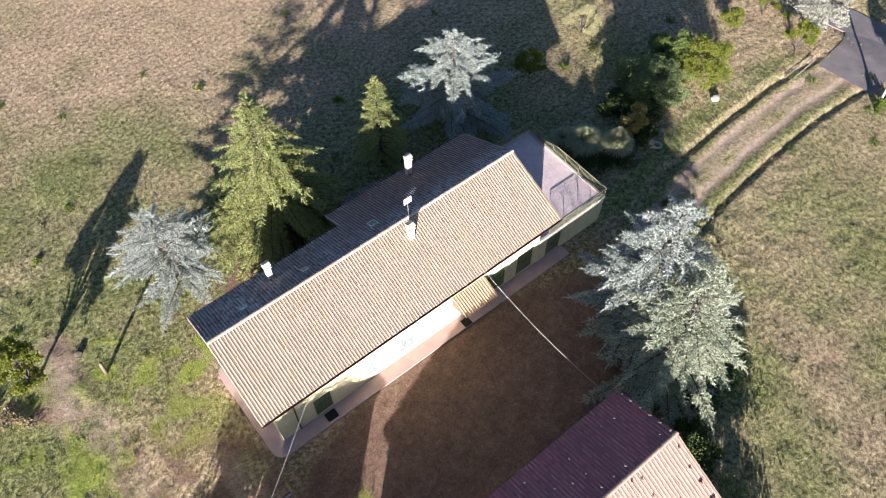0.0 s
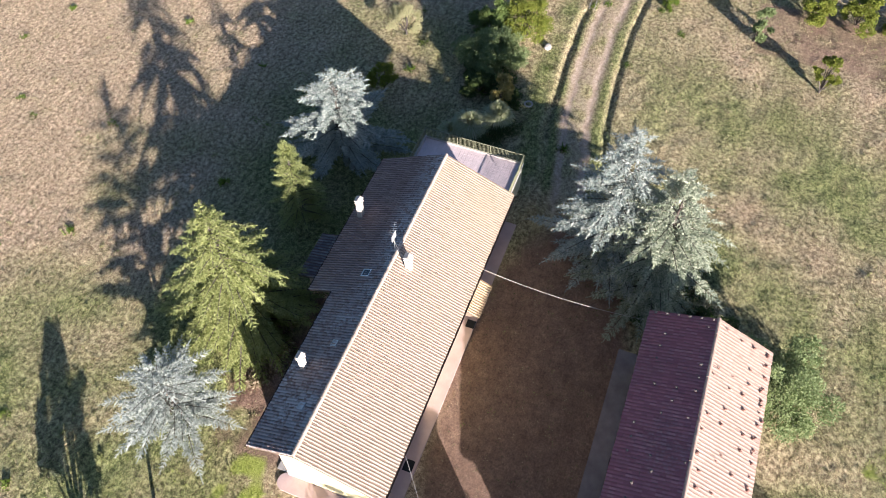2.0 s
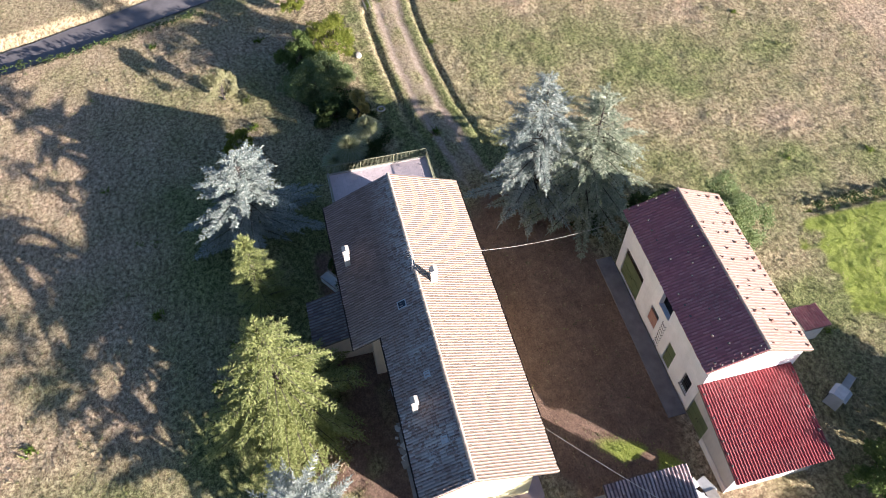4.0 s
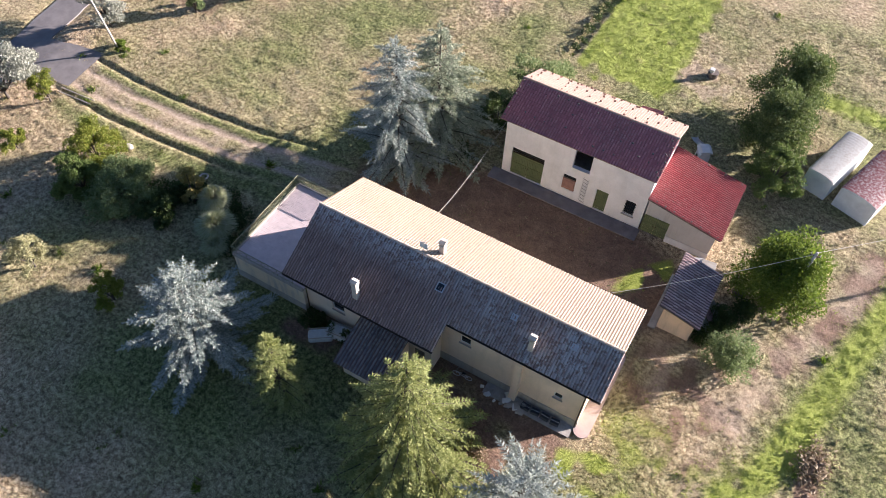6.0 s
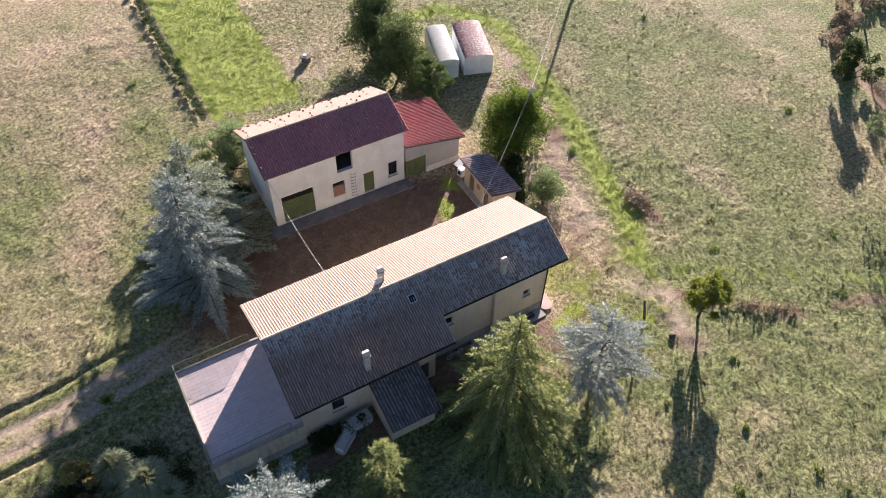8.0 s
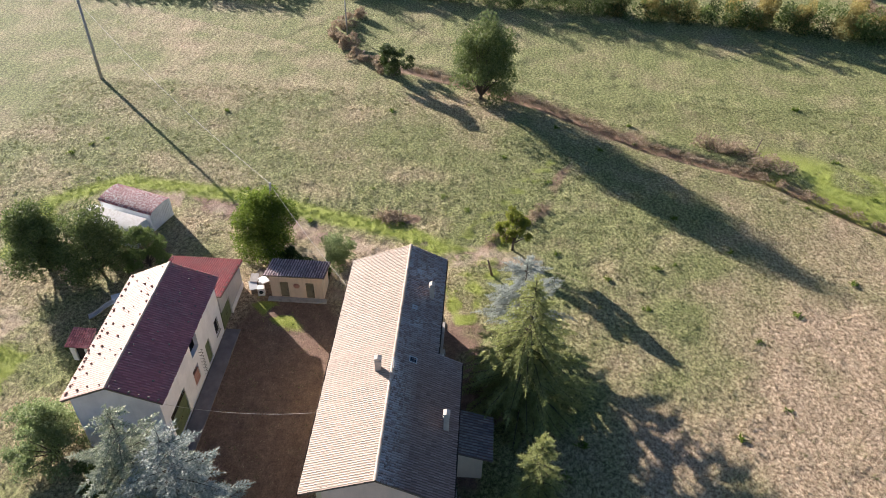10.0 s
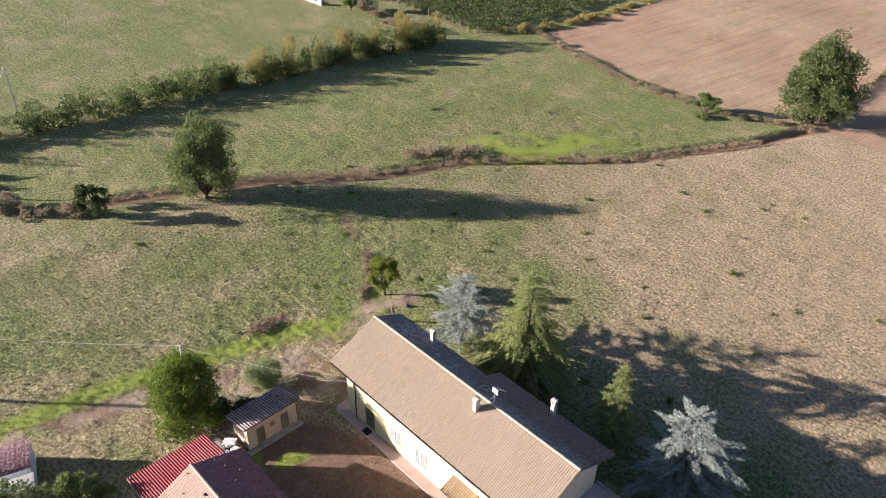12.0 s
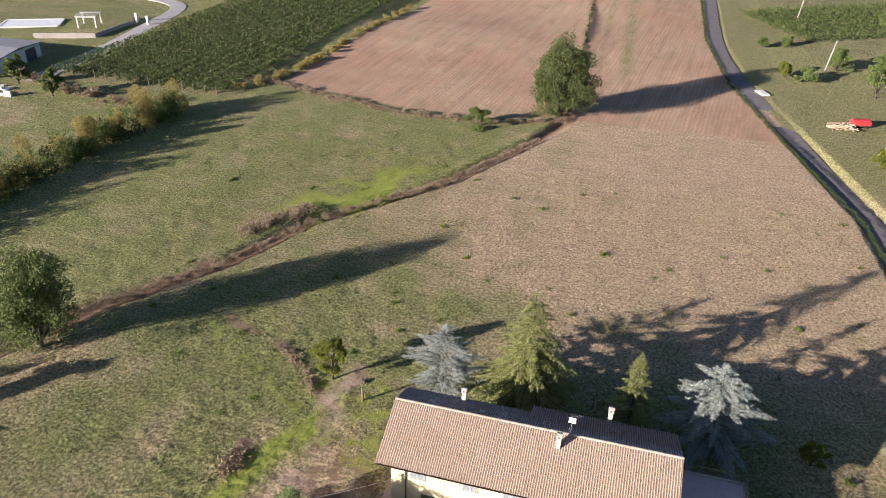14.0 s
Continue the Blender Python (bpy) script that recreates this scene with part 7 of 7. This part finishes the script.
def far_farm():
    M["sheet_roof"] = plain("grey_blue_sheet_roof", (0.30, 0.31, 0.33), 0.6, 0.2, 0.6)
    M["gravel"] = plain("pale_gravel", (0.44, 0.425, 0.41), 0.95, 0.2, 0.5)
    drive = [(-95.5, 71), (-96.6, 78), (-96.5, 92), (-97.5, 108), (-100.0, 124), (-105, 134), (-116, 138), (-140, 140)]
    ribbon("gravel_drive", drive, 4.0, 0.12, M["gravel"], "pale gravel drive curving beside the vineyard", "drive")
    g2 = thing("garage", "long low open-fronted farm building with a shallow grey roof", "farm building", (-117.0, 77.5, 0), 4)
    part("back_wall", one_box(-12, 12, 6.2, 6.5, 0, 2.9), M["white"], g2)
    part("end_wall", wall("y", 12.0, -0.3, -6.5, 6.2, 0, 2.9, [(2.0, 5.2, 0, 2.4)]), M["white"], g2)
    part("end_wall", wall("y", -12.0, 0.3, -6.5, 6.2, 0, 2.9), M["white"], g2)
    part("garage_door", one_box(11.75, 11.85, 2.0, 5.2, 0, 2.4), M["crate"], g2)
    part("partition", one_box(-11.7, 11.7, -0.2, 0.0, 0, 2.9), M["wall_grey"], g2)
    for x in np.linspace(-11.8, 11.8, 6):
        part("post", one_box(x - 0.15, x + 0.15, -6.5, -6.2, 0, 2.9), M["white"], g2)
    for y0, y1, z0, z1 in ((-7.0, 0.0, 2.95, 3.55), (7.0, 0.0, 2.95, 3.55)):
        slab(g2, "roof", [(-12.6, y0, z0), (12.6, y0, z0), (12.6, y1, z1), (-12.6, y1, z1)], 0.16, M["sheet_roof"])
    rng = random.Random(8)
    w = thing("rubble_wall", "low broken white wall with stacked slabs", "wall", (-104.0, 62.6, 0))
    for k in range(14):
        x = -10.5 + 1.5 * k
        part("wall_block", one_box(x, x + 1.44, -0.25 + 0.02 * k, 0.15 + 0.02 * k, 0, rng.uniform(0.5, 1.2), bevel=0.03), M["white"] if k % 4 else M["concrete"], w)
    for k in range(16):
        x, y, q = rng.uniform(-13, 8), rng.uniform(1.0, 4.5), rng.uniform(0.5, 1.1)
        sl = thing("stacked_slab", "pale slab lying in the farm clutter", "slab", (-104.0 + x, 62.6 + y, 0), rng.uniform(0, 90), "farm clutter")
        part("slab", one_box(-q, q, -q * 0.6, q * 0.6, 0, rng.uniform(0.2, 0.7), bevel=0.03), M["white"] if k % 3 else M["brick"], sl)
    h = thing("terrace_pool", "long pale swimming pool with a light rim", "pool", (-124.5, 104.5, 0), 25)
    part("rim", merge([one_box(-6.4, 6.4, s * 3.1 - 0.25, s * 3.1 + 0.25, 0, 0.35) for s in (-1, 1)] + [one_box(s * 6.4 - 0.25, s * 6.4 + 0.25, -2.85, 2.85, 0, 0.35) for s in (-1, 1)]), M["white"], h)
    part("pool_cover", one_box(-6.15, 6.15, -2.85, 2.85, 0.05, 0.28), M["shelter_white"], h)
    p = thing("pergola", "white square garden pergola", "pergola", (-111.0, 107.5, 0), 20)
    for x in (-2, 2):
        for y in (-2, 2):
            part("post", one_box(x - 0.12, x + 0.12, y - 0.12, y + 0.12, 0, 2.5), M["white"], p)
    for y in (-2, 2):
        part("beam", one_box(-2.3, 2.3, y - 0.12, y + 0.12, 2.503, 2.75), M["white"], p)
    for x in np.arange(-2.2, 2.3, 0.55):
        part("slat", one_box(x - 0.05, x + 0.05, -2.3, 2.3, 2.753, 2.85), M["white"], p)
    w = thing("garden_wall", "grey garden wall beside the drive", "wall")
    for a, b2 in (((-116, 95), (-103.5, 99.5)), ((-103.5, 99.5), (-102.5, 112))):
        d = Vector((b2[0] - a[0], b2[1] - a[1], 0))
        s = Vector((-d.y, d.x, 0)).normalized() * 0.12
        bm = bmesh.new()
        vs = [bm.verts.new((*(Vector((*c, 0)) + s * k).xy, z)) for c in (a, b2) for k in (-1, 1) for z in (0, 1.1)]
        bmesh.ops.convex_hull(bm, input=vs)
        part("wall_run", bm, M["wall_grey"], w)
    for x, y in ((-102.5, 113.5), (-98.5, 112.0)):
        t = thing("gate_pillar", "white gate pillar beside the drive", "pillar", (x, y, 0), 0, "gate pillars")
        part("shaft", one_box(-0.25, 0.25, -0.25, 0.25, 0, 2.2), M["white"], t)
        part("cap", one_box(-0.32, 0.32, -0.32, 0.32, 2.203, 2.35), M["white"], t)
    for i, (x, y, r) in enumerate(((-97.4, 69.0, 2.3), (-87.0, 65.5, 1.9), (-107.6, 67.4, 1.7), (-119.5, 66.6, 2.4))):
        leafy("garden_tree", "round grey-green garden tree beside the garage", (x, y, 0), 5.6 - 0.5 * i, r, M["leaf_green"], 111 + i, 0.12, 3500, 0.3, 9, group="garden trees")


far_farm()


def woodpile():
    t = thing("log_pile", "sprawling pile of cut logs", "logs", (50.2, 95.6, 0))
    rng = random.Random(5)
    for k in range(34):
        a, z = rng.uniform(-0.5, 0.5) + (1.2 if k % 4 == 0 else 0), 0.14 + 0.16 * (k // 9)
        x, y = rng.uniform(-1.9, 1.9), rng.uniform(-1.0, 1.0)
        d = Vector((math.cos(a), math.sin(a), rng.uniform(-0.08, 0.12))) * rng.uniform(0.7, 1.2)
        part("log", tube([Vector((x, y, z)) - d, Vector((x, y, z)) + d], rng.uniform(0.09, 0.15), 7), M["log"], t)
    r = thing("covered_trailer", "low trailer under a red tarpaulin", "trailer", (53.6, 97.6, 0), 15)
    part("tarpaulin", prism([(-0.9, 0.45), (0.9, 0.45), (0.85, 1.1), (0.3, 1.35), (-0.4, 1.3), (-0.85, 1.0)], "x", -1.5, 1.5), M["red_tarp"], r)
    part("bed", one_box(-1.6, 1.6, -0.95, 0.95, 0.3, 0.44), M["iron"], r)
    for a in (-0.9, 0.9):
        for s in (-0.85, 0.85):
            part("wheel", tube([(a, s - 0.09, 0.28), (a, s + 0.09, 0.28)], 0.28, 10), M["rubber"], r)
    c = thing("culvert_slab", "white concrete culvert slab beside the road", "slab", (38.4, 110.3, 0), -65)
    part("slab", one_box(-1.5, 1.5, -0.8, 0.8, 0.0, 0.28, bevel=0.05), M["white"], c)
    for i, (x, y, h, r2, m) in enumerate(((43.4, 122.4, 3.2, 1.5, "leaf_lime"), (47.4, 120.2, 3.0, 2.2, "leaf_green"), (54.5, 129, 5.5, 3.4, "leaf_green"), (59.4, 114.5, 8.0, 3.8, "leaf_green"), (64, 106, 7.0, 3.4, "leaf_oak"), (60.5, 92.5, 3.4, 2.4, "leaf_lime"), (61.5, 124, 5.2, 2.8, "leaf_green"),
                                          (66, 131, 6.5, 3.4, "leaf_dark"), (72, 165, 7, 3.6, "leaf_green"), (53.2, 79.0, 3.2, 1.8, "leaf_lime"), (58, 88, 4.0, 2.2, "leaf_lime"), (70, 148, 6, 3.2, "leaf_green"), (78, 176, 7.5, 4, "leaf_dark"), (41, 144, 2.4, 1.4, "leaf_green"), (46.5, 146, 2.6, 1.6, "leaf_green"))):
        leafy("garden_tree", "leafy green tree in the garden beyond the road" if m != "leaf_lime" else "small yellow-green tree in the garden beyond the road", (x, y, 0), h, r2, M[m], 131 + i, 0.14, 2600, 0.28, 8, group="roadside garden trees")


woodpile()


# ---- grass ----
def grass(name, count, region, weight, size, material, label, seed, blades_each=5, category="grass", spread=0.10):
    """Tufts scattered over the region by a weight, standing on the ground."""
    rng = np.random.default_rng(seed)
    x0, x1, y0, y1 = region
    x, y = rng.uniform(x0, x1, count), rng.uniform(y0, y1, count)
    keep = rng.uniform(0, 1, count) < weight(x, y)
    keep &= ~((x > -0.4) & (x < 28.2) & (y > -5.2) & (y < 4.6)) & ~((x > -2.6) & (x < 16.4) & (y > -22.8) & (y < -14.3)) & ~((x > -3.8) & (x < -0.2) & (y > -13.2) & (y < -7.6))
    keep &= seg_dist(x, y, ROAD)[0] > 2.2
    x, y = x[keep], y[keep]
    z = ground_height(x, y)
    k = len(x)
    s = size * np.exp(rng.normal(0, 0.35, k))
    p = np.repeat(np.stack([x, y, z], 1), blades_each, 0) + rng.normal(0, spread, (k * blades_each, 3)) * [1, 1, 0]
    h = rng.normal(0, 0.75, (k * blades_each, 3)) * [1, 1, 0.2] + [0, 0, 0.9]
    l = np.repeat(s, blades_each)[:, None]
    h = unit(h)
    side = unit(np.cross(h, rng.normal(0, 1, h.shape)))
    tip = p + h * l * rng.uniform(0.7, 1.2, (len(p), 1))
    w = 0.022 + 0.10 * l
    v = np.stack([p - side * w, p + side * w, tip], 1).reshape(-1, 3)
    f = np.arange(len(p) * 3).reshape(-1, 3)
    return tagged(array_mesh(name, v, f, material), label, category, kind="stuff")


def w_straw(x, y):
    g, e, l, t, ti, d = zones(x, y)
    return np.clip((1.05 - g) * (1 - e) * (1 - l) * (1 - t) * (1 - ti), 0, 1) * (0.75 + 0.2 * wobble(x, y, 1.1, 21))


def w_green(x, y):
    g, e, l, t, ti, d = zones(x, y)
    return np.clip(g * (1 - 0.9 * e) * (1 - 0.7 * l) * (1 - t) * (1 - ti), 0, 1) * (0.75 + 0.2 * wobble(x, y, 1.2, 22))


def w_lush(x, y):
    return np.clip(zones(x, y)[2], 0, 1)


def w_yard(x, y):
    return 0.25 * np.clip(zones(x, y)[1], 0, 1)


NEAR, WIDE = (-40, 60, -50, 62), (-110, 70, -70, 130)
grass("straw_grass", 165000, NEAR, w_straw, 0.08, M["grass_straw"], "dry straw-coloured meadow grass", 201, 4)
grass("meadow_grass", 115000, NEAR, w_green, 0.08, M["grass_green"], "short olive green meadow grass", 202, 4)
grass("lush_grass", 150000, (-25, 22, -62, 62), w_lush, 0.07, M["grass_lush"], "bright green fresh grass", 203, 5)
grass("far_straw_grass", 80000, WIDE, w_straw, 0.10, M["grass_straw"], "dry grass of the farther meadow", 204, 3, spread=0.12)
grass("far_meadow_grass", 60000, WIDE, w_green, 0.10, M["grass_field"], "green grass of the farther meadow", 205, 3, spread=0.12)
grass("yard_weeds", 2500, (-8, 28, -15, -4), w_yard, 0.07, M["leaf_dark"], "small dark weeds on the bare yard", 206, 4)
grass("weed_clump", 150, NEAR, lambda x, y: 0.8 * (zones(x, y)[1] < 0.3), 0.30, M["leaf_bright"], "scattered bright green weed clumps in the meadow", 207, 30, "weeds", 0.20)
grass("dark_tussock", 1500, NEAR, lambda x, y: 0.8 * (zones(x, y)[1] < 0.3), 0.13, M["grass_green"], "low uneven tussocks in the meadow", 208, 10, "grass", 0.14)
